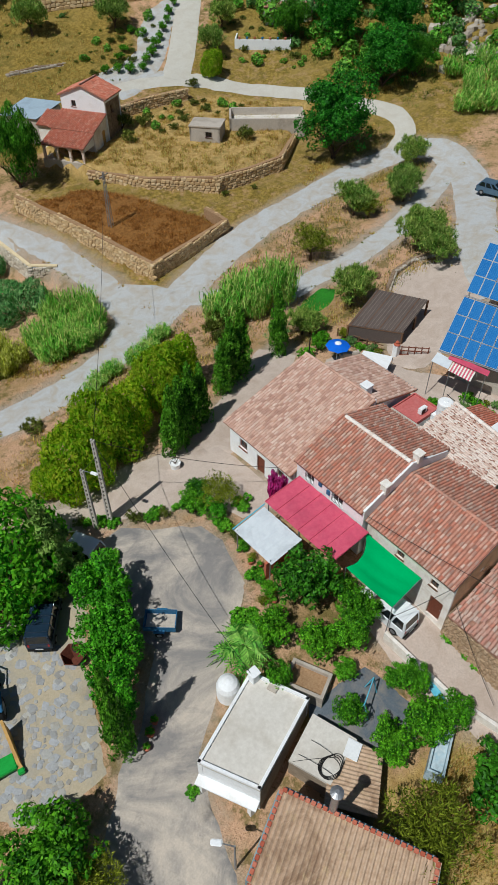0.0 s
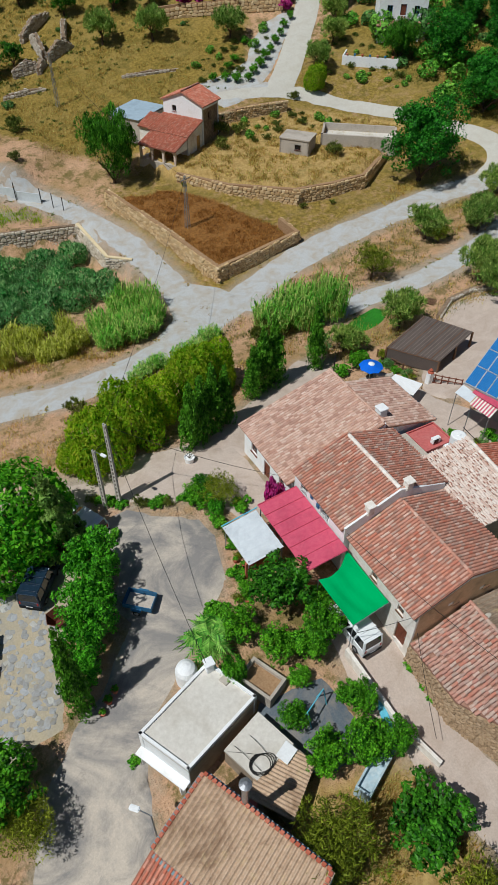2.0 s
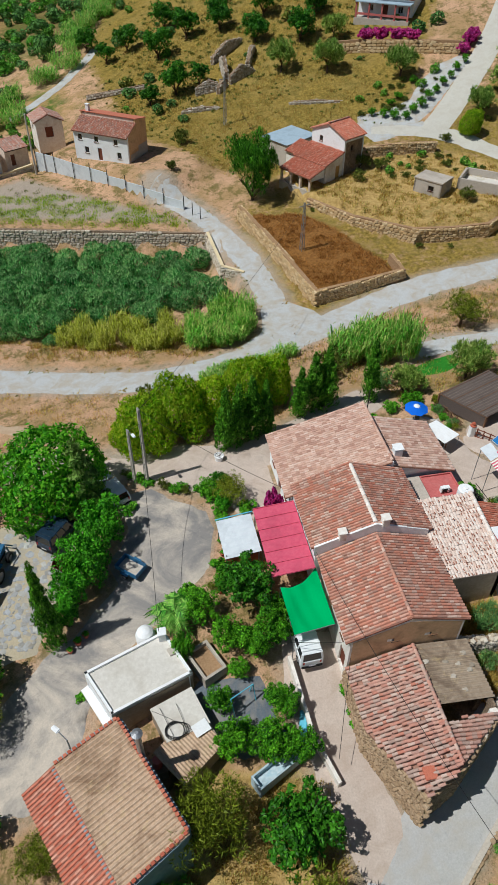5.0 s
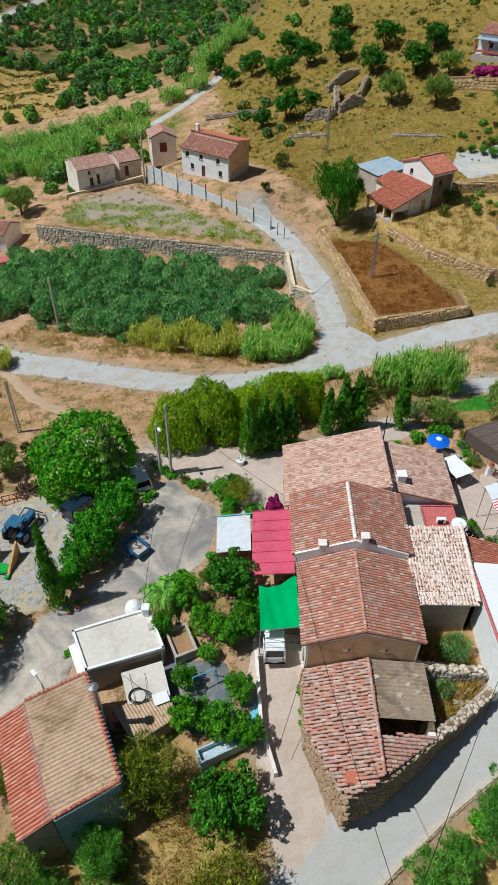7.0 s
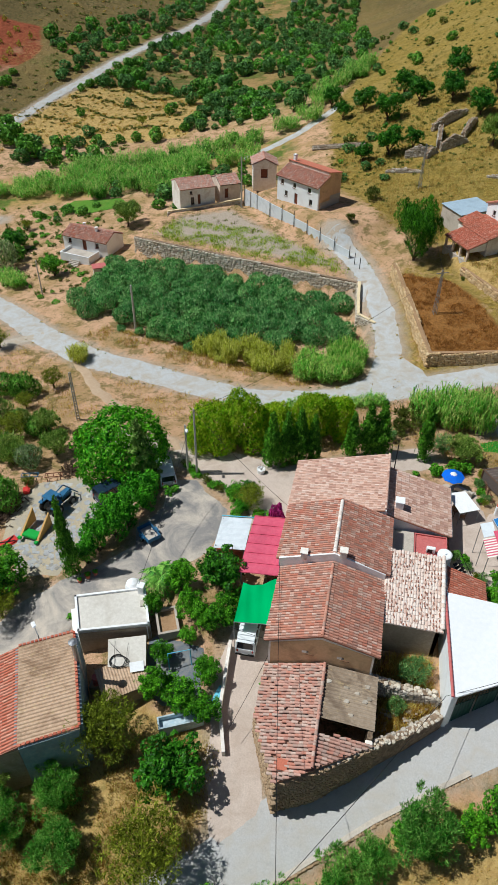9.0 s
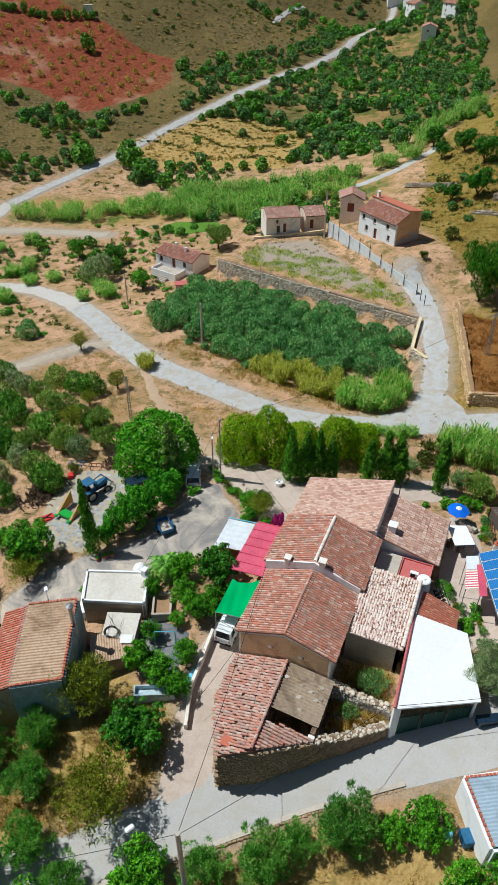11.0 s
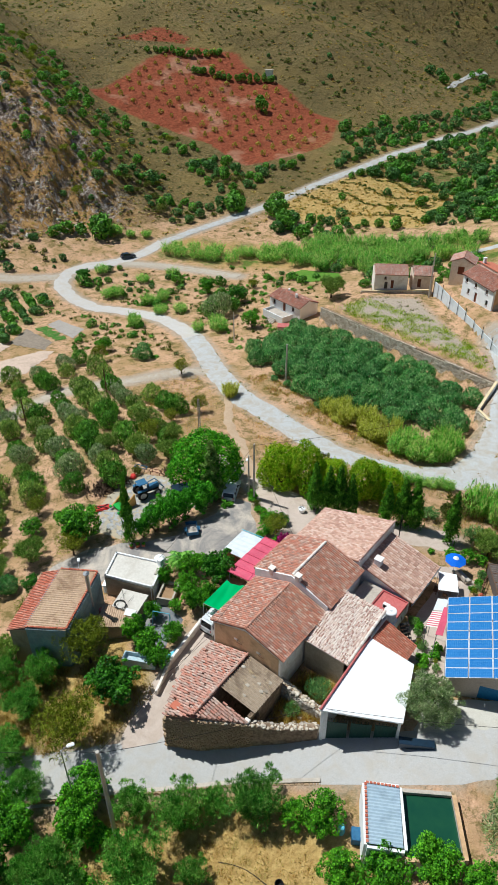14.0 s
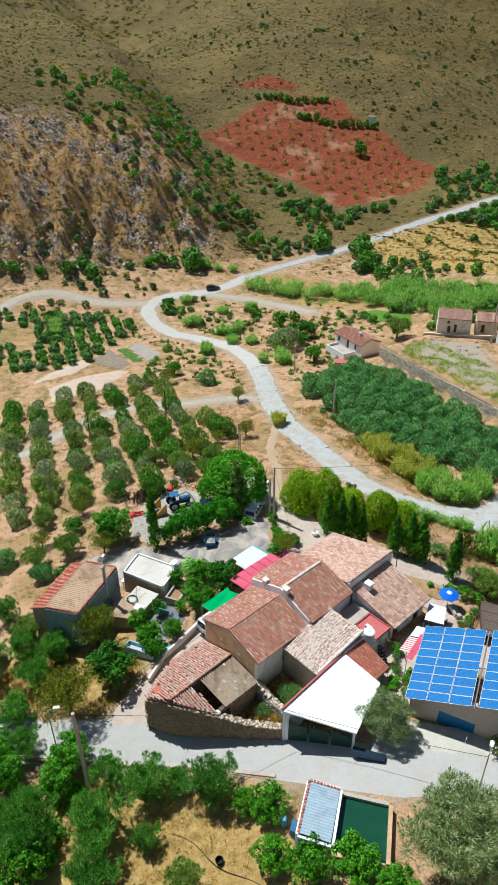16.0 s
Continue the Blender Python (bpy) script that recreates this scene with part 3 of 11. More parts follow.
def stone_wall(name, path, thick, label, stone=None, core=None, size=0.42, seed=1, coping=None, sides=(1,), kind="structure", category="stone wall", proud=0.06):
    """A wall along (x, y, foot, top); the stones face to the right of the way, or both ways."""
    bm = bmesh.new()
    for (ax, ay, a0, a1), (bx, by, b0, b1) in zip(path, path[1:]):
        d = Vector((bx - ax, by - ay, 0)).normalized()
        n = Vector((-d.y, d.x, 0)) * thick
        e = d * 0.05
        hexa(bm, [(ax - e.x, ay - e.y, a0 - 0.6), (bx + e.x, by + e.y, b0 - 0.6), (bx + n.x + e.x, by + n.y + e.y, b0 - 0.6), (ax + n.x - e.x, ay + n.y - e.y, a0 - 0.6)],
             [(ax - e.x, ay - e.y, a1), (bx + e.x, by + e.y, b1), (bx + n.x + e.x, by + n.y + e.y, b1), (ax + n.x - e.x, ay + n.y - e.y, a1)])
    wall = tagged(part(name, bm, core or MORTAR), label, category, "", kind)
    rng = random.Random(seed)
    for side in sides:
        run = path if side == 1 else [(x, y, a, b) for x, y, a, b in path]
        if side == -1:
            moved = []
            for i, (x, y, a, b) in enumerate(path):
                j = min(i, len(path) - 2)
                d = Vector((path[j + 1][0] - path[j][0], path[j + 1][1] - path[j][1], 0)).normalized()
                moved.append((x - d.y * thick, y + d.x * thick, a, b))
            run = moved
        v, f = stones_along(run, rng, size, proud, side)
        if v:
            tagged(part("stones", mesh_of("stones", v, f, stone or STONE), None, wall), kind="stuff")
    if coping:
        bm = bmesh.new()
        for (ax, ay, a0, a1), (bx, by, b0, b1) in zip(path, path[1:]):
            d = Vector((bx - ax, by - ay, 0)).normalized()
            n = Vector((-d.y, d.x, 0))
            p, q = Vector((ax, ay, 0)) - n * 0.06 - d * 0.03, Vector((bx, by, 0)) - n * 0.06 + d * 0.03
            w = n * (thick + 0.12)
            hexa(bm, [(p.x, p.y, a1 + 0.004), (q.x, q.y, b1 + 0.004), (q.x + w.x, q.y + w.y, b1 + 0.004), (p.x + w.x, p.y + w.y, a1 + 0.004)],
                 [(p.x, p.y, a1 + 0.16), (q.x, q.y, b1 + 0.16), (q.x + w.x, q.y + w.y, b1 + 0.16), (p.x + w.x, p.y + w.y, a1 + 0.16)])
        part("coping", bm, coping, wall)
    return wall

# ---------------------------------------------------------------- the lie of the land
def spline(u):
    u = np.abs(u)
    return np.where(u < 1, 2 / 3 - u * u + u ** 3 / 2, np.where(u < 2, (2 - u) ** 3 / 6, 0))


def lattice(x, y, x0, y0, step, rows):
    """A smooth cubic surface over a coarse lattice of heights."""
    grid = np.array(rows, float)
    wx = spline(np.clip((x[:, None] - x0) / step, 0.5, grid.shape[1] - 1.5) - np.arange(grid.shape[1]))
    wy = spline(np.clip((y[:, None] - y0) / step, 0.5, grid.shape[0] - 1.5) - np.arange(grid.shape[0]))
    return np.einsum("ni,nj,ij->n", wy, wx, grid)


def ramp(a, b, v):
    t = np.clip((v - a) / (b - a), 0, 1)
    return t * t * (3 - 2 * t)


def inside(x, y, poly):
    """The distance to a polygon's outline, positive inside it."""
    d, odd = np.full(x.shape, 1e9), np.zeros(x.shape, bool)
    for (ax, ay), (bx, by) in zip(poly, poly[1:] + poly[:1]):
        ex, ey = bx - ax, by - ay
        k = np.clip(((x - ax) * ex + (y - ay) * ey) / (ex * ex + ey * ey), 0, 1)
        d = np.minimum(d, np.hypot(x - ax - k * ex, y - ay - k * ey))
        if by != ay:
            odd ^= ((ay > y) != (by > y)) & (x < ax + (y - ay) * ex / ey)
    return np.where(odd, d, -d)


def cliff(x, y):
    """The steep foot of the rocky spur across the valley."""
    d = ((x + 127) * -0.91 + (y - 92) * 0.41)
    along = (x + 127) * 0.41 + (y - 92) * 0.91
    d = d - 4 * np.sin(along * 0.09 + 0.6) - 1.2 * np.sin(along * 0.24 + 1.2 * np.sin(d * 0.1))
    ribs = (1.0 * np.sin(along * 0.42 + 1.5 * np.sin(d * 0.16)) + 0.9 * np.sin(along * 0.83 + 2.0 * np.sin(d * 0.23) + 1.0)) * ramp(2, 10, d) * ramp(60, 34, d)
    return (30 * (0.5 * ramp(-2, 40, d) + 0.5 * ramp(10, 76, d)) + ribs) * ramp(-150, -40, along) * ramp(70, 18, along)


BROAD = [[68, 40, 10, -15, -29, -33, -34, -35, -21, -10, -4],
         [76, 45, 21, 3, -11, -22, -20, -27, -8, 8, 13],
         [92, 52, 33, 26, 10, -19, -15, 1, 4, 19, 30],
         [132, 91, 49, 34, 27, -4, -22, -3, -3, 17, 48],
         [150, 114, 46, 23, 11, -4, -16, -6, 32, 51, 78],
         [90, 47, 24, 39, 50, 13, 5, -2, 48, 75, 101],
         [52, 33, 50, 68, 67, 46, -1, -12, 36, 82, 116],
         [76, 81, 96, 92, 50, 18, -10, 40, 81, 107, 132],
         [119, 129, 133, 128, 91, 26, -24, 43, 98, 123, 143],
         [158, 162, 169, 198, 211, 143, 53, 76, 111, 130, 149]]
NEAR = [[-0.1, -0.1, -0.0, 0.1, 0.1, 0.1, -0.1, -0.1, 0.2],
        [-0.6, -0.6, -0.5, -0.2, -0.3, -0.7, -0.9, -0.3, 0.5],
        [-1.0, -1.1, -1.0, -0.3, -0.6, -1.8, -1.9, -0.2, 1.0],
        [-1.0, -1.3, -1.2, 0.1, -0.1, -1.6, -0.1, 1.3, 1.8],
        [-0.5, -0.3, 0.0, 0.1, 1.6, 0.9, 2.1, 2.5, 2.2],
        [-0.0, 1.0, 2.1, 1.3, 2.7, 0.9, 0.9, 2.0, 1.8],
        [-0.3, 0.1, 0.2, -0.7, 0.2, -0.6, -1.0, 0.3, 0.6],
        [-0.8, -1.2, -1.8, -3.1, -2.7, -3.6, -3.3, -1.6, -1.5],
        [-0.7, -0.7, -0.5, -1.4, -2.1, -2.9, -2.2, -2.2, -2.9],
        [-0.1, 0.3, 0.7, 0.1, -0.3, 0.9, 2.6, 0.3, -2.1]]

BROWN_FIELD = [(36.2, 60.9), (48.6, 62.2), (47.5, 66), (43, 74.5), (39.5, 80), (30.4, 82.5)]
UPPER_TERRACE = [(41.5, 80.5), (45.5, 75.0), (52.5, 69.3), (62.5, 68.0), (69.5, 72.5), (78, 78), (68, 90), (52, 92), (41, 95), (38, 88)]
GROVE = [(-20, 90), (-24, 78), (-12, 68), (2, 62.5), (18, 57), (26.4, 58.5), (26.6, 70.0), (25.2, 72.4), (24.8, 81.0), (4, 86.5), (-16.5, 92.0)]
PLOT = [(-16.8, 93.4), (4, 87.8), (25.0, 82.2), (26.0, 84), (23, 90), (10, 101), (-2, 112.5), (-14, 106)]
VILLA_YARD = [(3, 113), (9, 107), (14, 102), (20, 97), (26, 100), (26, 110), (16, 117), (8, 118)]
# outline, x0, y0, height there, slope along x, slope along y, width of the bank
PADS = [
    (BROWN_FIELD, 37, 62, -1.6, 0.09, 0.13, 0.7),
    (UPPER_TERRACE, 52, 72, 2.0, 0.05, 0.07, 0.8),
    (GROVE, 0, 75, -6.6, 0.045, 0.03, 1.5),
    (VILLA_YARD, 10, 107, 0.8, 0.06, 0.0, 5.0),
    (PLOT, 0, 95, -2.6, 0.03, 0.02, 0.8),
]


def height(x, y):
    x, y = np.atleast_1d(np.asarray(x, float)), np.atleast_1d(np.asarray(y, float))
    z = lattice(x, y, -560, -160, 80, BROAD) + cliff(x, y)
    near = ramp(-34, -22, x) * ramp(88, 72, x) * ramp(-44, -30, y) * ramp(100, 86, y)
    z = z + near * lattice(x, y, -38, -44, 14, NEAR)
    far = np.hypot(x + 40, y - 120)
    z = z + 60 * ramp(420, 900, far)
    for poly, x0, y0, z0, sx, sy, bank in PADS:
        k = ramp(0.1, 0.1 + bank, inside(x, y, poly)) if poly is BROWN_FIELD or poly is UPPER_TERRACE else ramp(-bank, 0, inside(x, y, poly))
        z = z + k * (z0 + sx * (x - x0) + sy * (y - y0) - z)
    return z


def steps(dense0, dense1, lo, hi, step, grow=1.055, cap=14.0):
    mid = list(np.arange(dense0, dense1 + 0.01, step))
    out, s, x = [], step, mid[-1]
    while x < hi:
        s = min(cap, s * grow)
        x += s
        out.append(x)
    pre, s, x = [], step, mid[0]
    while x > lo:
        s = min(cap, s * grow)
        x -= s
        pre.append(x)
    return np.array(pre[::-1] + mid + out)


def widen(g, lo, hi, step):
    """Splits the gaps of a grid so that none between lo and hi is wider than step."""
    out = [g[0]]
    for a, b in zip(g, g[1:]):
        n = int(math.ceil((b - a) / step)) if b > lo and a < hi else 1
        out.extend(a + (b - a) * k / n for k in range(1, n + 1))
    return np.array(out)


GX, GY = widen(steps(-48, 92, -900, 520, 1.1), -185, -48, 2.0), widen(steps(-28, 112, -240, 1050, 1.1), 112, 200, 2.2)
MX, MY = (g.ravel() for g in np.meshgrid(GX, GY))
GZ = height(MX, MY)
away_from = np.hypot(MX - 20, MY - 40)
rough_at = ramp(90, 330, away_from)
wild = np.array([noise.fractal((x / 60, y / 60, 3.1), 0.9, 2.1, 5) for x, y in zip(MX, MY)])
gully = np.array([1 - abs(noise.noise((x / 95 + 7, y / 95, 0.4))) for x, y in zip(MX, MY)])
small = np.array([noise.noise((x / 2.3, y / 2.3, 9.0)) + 0.5 * noise.noise((x / 0.9, y / 0.9, 4.0)) for x, y in zip(MX, MY)])
into, side = (MX + 127) * -0.91 + (MY - 92) * 0.41, (MX + 127) * 0.41 + (MY - 92) * 0.91
crag = ramp(0, 8, into) * ramp(84, 40, into) * ramp(-110, -40, side) * ramp(60, 20, side)
ledge = np.array([abs(noise.noise((x / 7, y / 7, 6.0))) + 0.5 * abs(noise.noise((x / 3.1, y / 3.1, 2.0))) for x, y in zip(MX, MY)])
GZ = GZ + rough_at * (3.2 * wild + 9 * ramp(260, 420, away_from) * (gully - 0.8)) + 0.05 * small + crag * (0.5 * small - 1.5 * (ledge - 0.35))
ZGRID = GZ.reshape(len(GY), len(GX))


def gz(x, y):
    """The height of the ground sheet."""
    i = min(len(GX) - 2, max(0, int(np.searchsorted(GX, x)) - 1))
    j = min(len(GY) - 2, max(0, int(np.searchsorted(GY, y)) - 1))
    u, v = (x - GX[i]) / (GX[i + 1] - GX[i]), (y - GY[j]) / (GY[j + 1] - GY[j])
    z = ZGRID[j:j + 2, i:i + 2]
    return float(z[0, 0] * (1 - u) * (1 - v) + z[0, 1] * u * (1 - v) + z[1, 0] * (1 - u) * v + z[1, 1] * u * v)


# ---------------------------------------------------------------- ways
MAIN_ROAD = [(-40.6, 77.5), (-32.0, 71.5), (-24, 65.5), (-18.0, 61.8), (-11.4, 58.0), (-2.4, 55.2), (6.2, 52.2), (13, 50.0), (20, 50.0), (27, 52.0), (34, 55.0), (41, 57.6), (48.4, 59.6), (56.4, 60.2), (64.8, 60.4), (72, 60.4), (78, 58.6)]
VALLEY_ROAD = [(-40.6, 77.5), (-49, 81.6), (-60, 84.6), (-70, 83.4), (-79, 81.2), (-89, 82.4), (-97, 85.8), (-101.4, 91), (-102, 98), (-97.4, 108), (-96.5, 118), (-97.6, 127)]
HILL_ROAD = [(-97.6, 127), (-95.4, 141), (-92.6, 152), (-87, 172.5), (-81, 198), (-75.4, 221), (-68.8, 254), (-66, 290), (-66, 322), (-67.6, 367), (-73.7, 480), (-84, 520)]
STREAM_ROAD = [(-112, 368), (-117.8, 389.7), (-129, 436), (-125, 455)]
RUIN_TRACK = [(-8, 146), (2, 155.8), (6.2, 162), (12, 172)]
SIDE_TRACK = [(-100, 91), (-110, 79), (-126, 70), (-128, 58), (-118, 40)]
EAST_TRACK = [(-97, 107), (-89, 111.6), (-81, 115), (-70.7, 117.4), (-60, 118.2)]
CONCRETE_ROAD = [(77, 60.0), (80.5, 61.2), (82.8, 64.5), (82.8, 68.5), (81.4, 72), (79.2, 78.2), (76.4, 83.4), (72.8, 88.3), (69.0, 92.6), (65.2, 95.5), (60, 98), (56, 99.5)]
UPPER_DRIVE = [(65.0, 95.6), (69.5, 100.0), (76.0, 107.2), (81, 113), (86, 119.5), (92, 128)]
EAST_ROAD = [(78, 58.6), (80, 55), (79, 51.5), (75.8, 46.4), (69, 40.5), (63, 36), (58.5, 32), (56, 28)]
LOOP = [(44.0, 46.2), (47.5, 46.4), (51.5, 45.6), (56.9, 45.4), (62.1, 45.9), (69.0, 47.9), (75.5, 50.2), (79.6, 51.8)]
LOOP_HEAD = [(36, 55.5), (39.5, 52.5), (41.5, 49), (44.0, 46.4)]
LANE = [(30.8, 55.0), (31.2, 60), (31.0, 64.5), (29.9, 71), (27.7, 78.6), (25.2, 86.5), (22.6, 91.4), (19, 96)]
WEST_TRACK = [(-23, 65.4), (-28, 61.6), (-30.8, 58.2), (-34.5, 52.5), (-39, 48), (-42.6, 43), (-43.8, 37), (-42.5, 27), (-40, 19), (-41, 10), (-44, 2)]
FOOT_TRACK = [(-17, 61.3), (-11, 54), (-5.7, 48), (0, 43.8), (5, 39.5), (9, 35)]
SOUTH_ROAD = [(-60, -96), (-34, -60), (-12, -36), (8, -17.2), (14.9, -11.4), (20.5, -7.0), (25.6, -2.2), (31.2, 2.2), (36.8, 5.6), (41.6, 8.2), (46.4, 11.2), (50.2, 14.2), (54.5, 17.2), (60, 21), (68, 26)]
ALLEY = [(22.6, 13), (22.2, 9.5), (22.5, 6), (22.9, 2.5), (24.0, -0.6), (24.6, -3)]
DRIVE = [(-1, 37.8), (5, 36.2), (11, 34.0), (16, 31.4), (20.3, 28.5), (22, 25.6)]
DRIVE_NORTH = [(11, 34.2), (16, 33.2), (22, 31.8), (26.5, 34.0), (31, 36.4), (36, 38.4)]


def smooth(path, gap=1.2):
    out = []
    p = [Vector((2 * path[0][0] - path[1][0], 2 * path[0][1] - path[1][1])), *map(Vector, path), Vector((2 * path[-1][0] - path[-2][0], 2 * path[-1][1] - path[-2][1]))]
    for a, b, c, d in zip(p, p[1:], p[2:], p[3:]):
        n = max(1, int((c - b).length / gap))
        for i in range(n):
            t = i / n
            out.append(0.5 * (2 * b + (c - a) * t + (2 * a - 5 * b + 4 * c - d) * t * t + (3 * b - a - 3 * c + d) * t ** 3))
    return out + [Vector(path[-1])]


def ribbon(name, path, width, material, label, lift=0.05, category="road", ragged=0.35, cross=6):
    pts = smooth(path)
    verts, faces = [], []
    for i, p in enumerate(pts):
        d = (pts[min(i + 1, len(pts) - 1)] - pts[max(i - 1, 0)]).normalized()
        n = Vector((-d.y, d.x))
        w = width / 2
        l, r = (w + ragged * noise.noise((p.x / 2.1, p.y / 2.1, k)) + ragged * 0.5 * noise.noise((p.x * 1.7, p.y * 1.7, k)) for k in (1, 5))
        for k in range(cross + 1):
            t = -l + (l + r) * k / cross
            q = p + n * t
            drop = 0.06 if k in (0, cross) else 0.0
            verts.append((q.x, q.y, gz(q.x, q.y) + lift - drop))
    for i in range(len(pts) - 1):
        for k in range(cross):
            a = i * (cross + 1) + k
            faces.append((a, a + 1, a + cross + 2, a + cross + 1))
    me = mesh_of(name, verts, [f[::-1] for f in faces], material, smooth=True)
    return tagged(part(name, me, None), label, category, "", "structure")


def draped(name, outline, material, label, lift=0.05, step=1.0, category="pavement", ragged=0.25):
    """A patch that lies on the ground, with a slightly ragged edge."""
    ring = []
    for (ax, ay), (bx, by) in zip(outline, outline[1:] + outline[:1]):
        n = max(1, int(math.hypot(bx - ax, by - ay) / 0.7))
        for i in range(n):
            x, y = ax + (bx - ax) * i / n, ay + (by - ay) * i / n
            ring.append((x + ragged * noise.noise((x, y, 2.0)), y + ragged * noise.noise((x, y, 8.0))))
    bm = bmesh.new()
    vs = [bm.verts.new((x, y, 0)) for x, y in ring]
    bm.faces.new(vs)
    for k, lo, hi in ((0, min(p[0] for p in ring), max(p[0] for p in ring)), (1, min(p[1] for p in ring), max(p[1] for p in ring))):
        c = lo + step
        while c < hi:
            no = (1, 0, 0) if k == 0 else (0, 1, 0)
            bmesh.ops.bisect_plane(bm, geom=bm.verts[:] + bm.edges[:] + bm.faces[:], plane_co=(c, 0, 0) if k == 0 else (0, c, 0), plane_no=no)
            c += step
    bmesh.ops.triangulate(bm, faces=bm.faces[:])
    for v in bm.verts:
        v.co.z = gz(v.co.x, v.co.y) + lift - (0.07 if v.is_boundary else 0)
    for f in bm.faces:
        if f.calc_area() > 0 and f.normal.z < 0:
            f.normal_flip()
    bmesh.ops.recalc_face_normals(bm, faces=bm.faces[:])
    ob = part(name, bm, material)
    if ob.data.polygons and sum(p.normal.z for p in ob.data.polygons) < 0:
        ob.data.flip_normals()
    ob.data.shade_smooth()
    return tagged(ob, label, category, "", "structure")


# ---------------------------------------------------------------- ground cover
def near_path(path, w):
    d = np.full(MX.shape, 1e9)
    for (ax, ay), (bx, by) in zip(path, path[1:]):
        ex, ey = bx - ax, by - ay
        k = np.clip(((MX - ax) * ex + (MY - ay) * ey) / (ex * ex + ey * ey), 0, 1)
        d = np.minimum(d, np.hypot(MX - ax - k * ex, MY - ay - k * ey))
    return w - d


def cover(soft, *distances):
    d = distances[0]
    for e in distances[1:]:
        d = np.maximum(d, e)
    return np.clip(0.5 + d / (2 * soft), 0, 1)


YARD = [(12.6, 30.0), (14.0, 28.2), (17.0, 25.6), (17.3, 23.6), (16.4, 20.0), (13.6, 17.6), (10.6, 15.6), (7.6, 13.6), (6.2, 10.0), (4.6, 5.6), (0.5, 5.8), (-1.6, 8.8), (0.4, 13.0), (3.4, 15.8), (6.2, 17.4), (9.2, 20.4), (8.6, 22.6), (10.4, 25.4), (9.4, 29.6)]
TRACTOR_YARD = [(-0.6, 29.4), (4.3, 28.8), (8.5, 29.0), (8.0, 26.5), (5.4, 23), (4.4, 19.5), (3.0, 16.4), (-0.8, 15.6), (-4.6, 19), (-6.3, 24), (-4.6, 28)]
CAR_PARK = [(52.4, 38.6), (57.5, 38), (60.5, 34), (57, 29), (54.9, 29), (49.8, 27), (46.5, 26.6), (42.6, 26.2), (41.0, 28.6), (44.6, 33), (49.5, 36)]
RED_FIELD = [(-200, 190), (-206, 226), (-195, 255), (-177, 262), (-143, 254), (-108, 247), (-98, 225), (-103, 211), (-114.5, 191), (-138, 196), (-161, 195)]
RED_TOP = [(-228, 235), (-214, 259), (-196, 259), (-212, 240)]
VEG_PLOTS = [(-73, 35), (-88, 68), (-68, 70), (-60, 50), (-62, 37)]
ORCHARD = [(-64, 20), (-60, 35), (-57, 43), (-56, 52), (-46, 55), (-34, 51.5), (-16, 49), (-6, 33), (-6, 24), (-18, 5), (-44, 4)]
STRAW_PLOT = [(-92, 175), (-70, 165), (-30, 170), (-30, 205), (-62, 212), (-76, 205)]
DRY_SLOPE = [(16, 118), (26, 104), (36, 92), (56, 96), (66, 108), (90, 150), (110, 260), (30, 260), (8, 170)]
GREENS = [(-72, 44), (-64, 36), (-110, 36), (-124, 52), (-106, 66), (-84, 72)]
VALLEY_GREEN = [(-110, 215), (-60, 205), (-25, 170), (8, 165), (16, 200), (10, 300), (-20, 420), (-90, 420), (-80, 300)]
FLOOD = [(-95, 118), (-62, 124), (-20, 138), (6, 142), (2, 158), (-36, 150), (-70, 142), (-100, 134)]

me = bpy.data.meshes.new("ground")
nx, ny = len(GX), len(GY)
idx = np.arange(nx * ny).reshape(ny, nx)
quads = np.stack([idx[:-1, :-1], idx[:-1, 1:], idx[1:, 1:], idx[1:, :-1]], -1).reshape(-1, 4)
me.vertices.add(nx * ny)
me.vertices.foreach_set("co", np.stack([MX, MY, GZ], 1).ravel())
me.loops.add(quads.size)
me.loops.foreach_set("vertex_index", quads.ravel())
me.polygons.add(len(quads))
me.polygons.foreach_set("loop_start", np.arange(len(quads)) * 4)
me.update(calc_edges=True)
me.shade_smooth()
ALL_WAYS = (MAIN_ROAD, VALLEY_ROAD, SIDE_TRACK, EAST_TRACK, EAST_ROAD, LOOP, LANE, WEST_TRACK, HILL_ROAD)
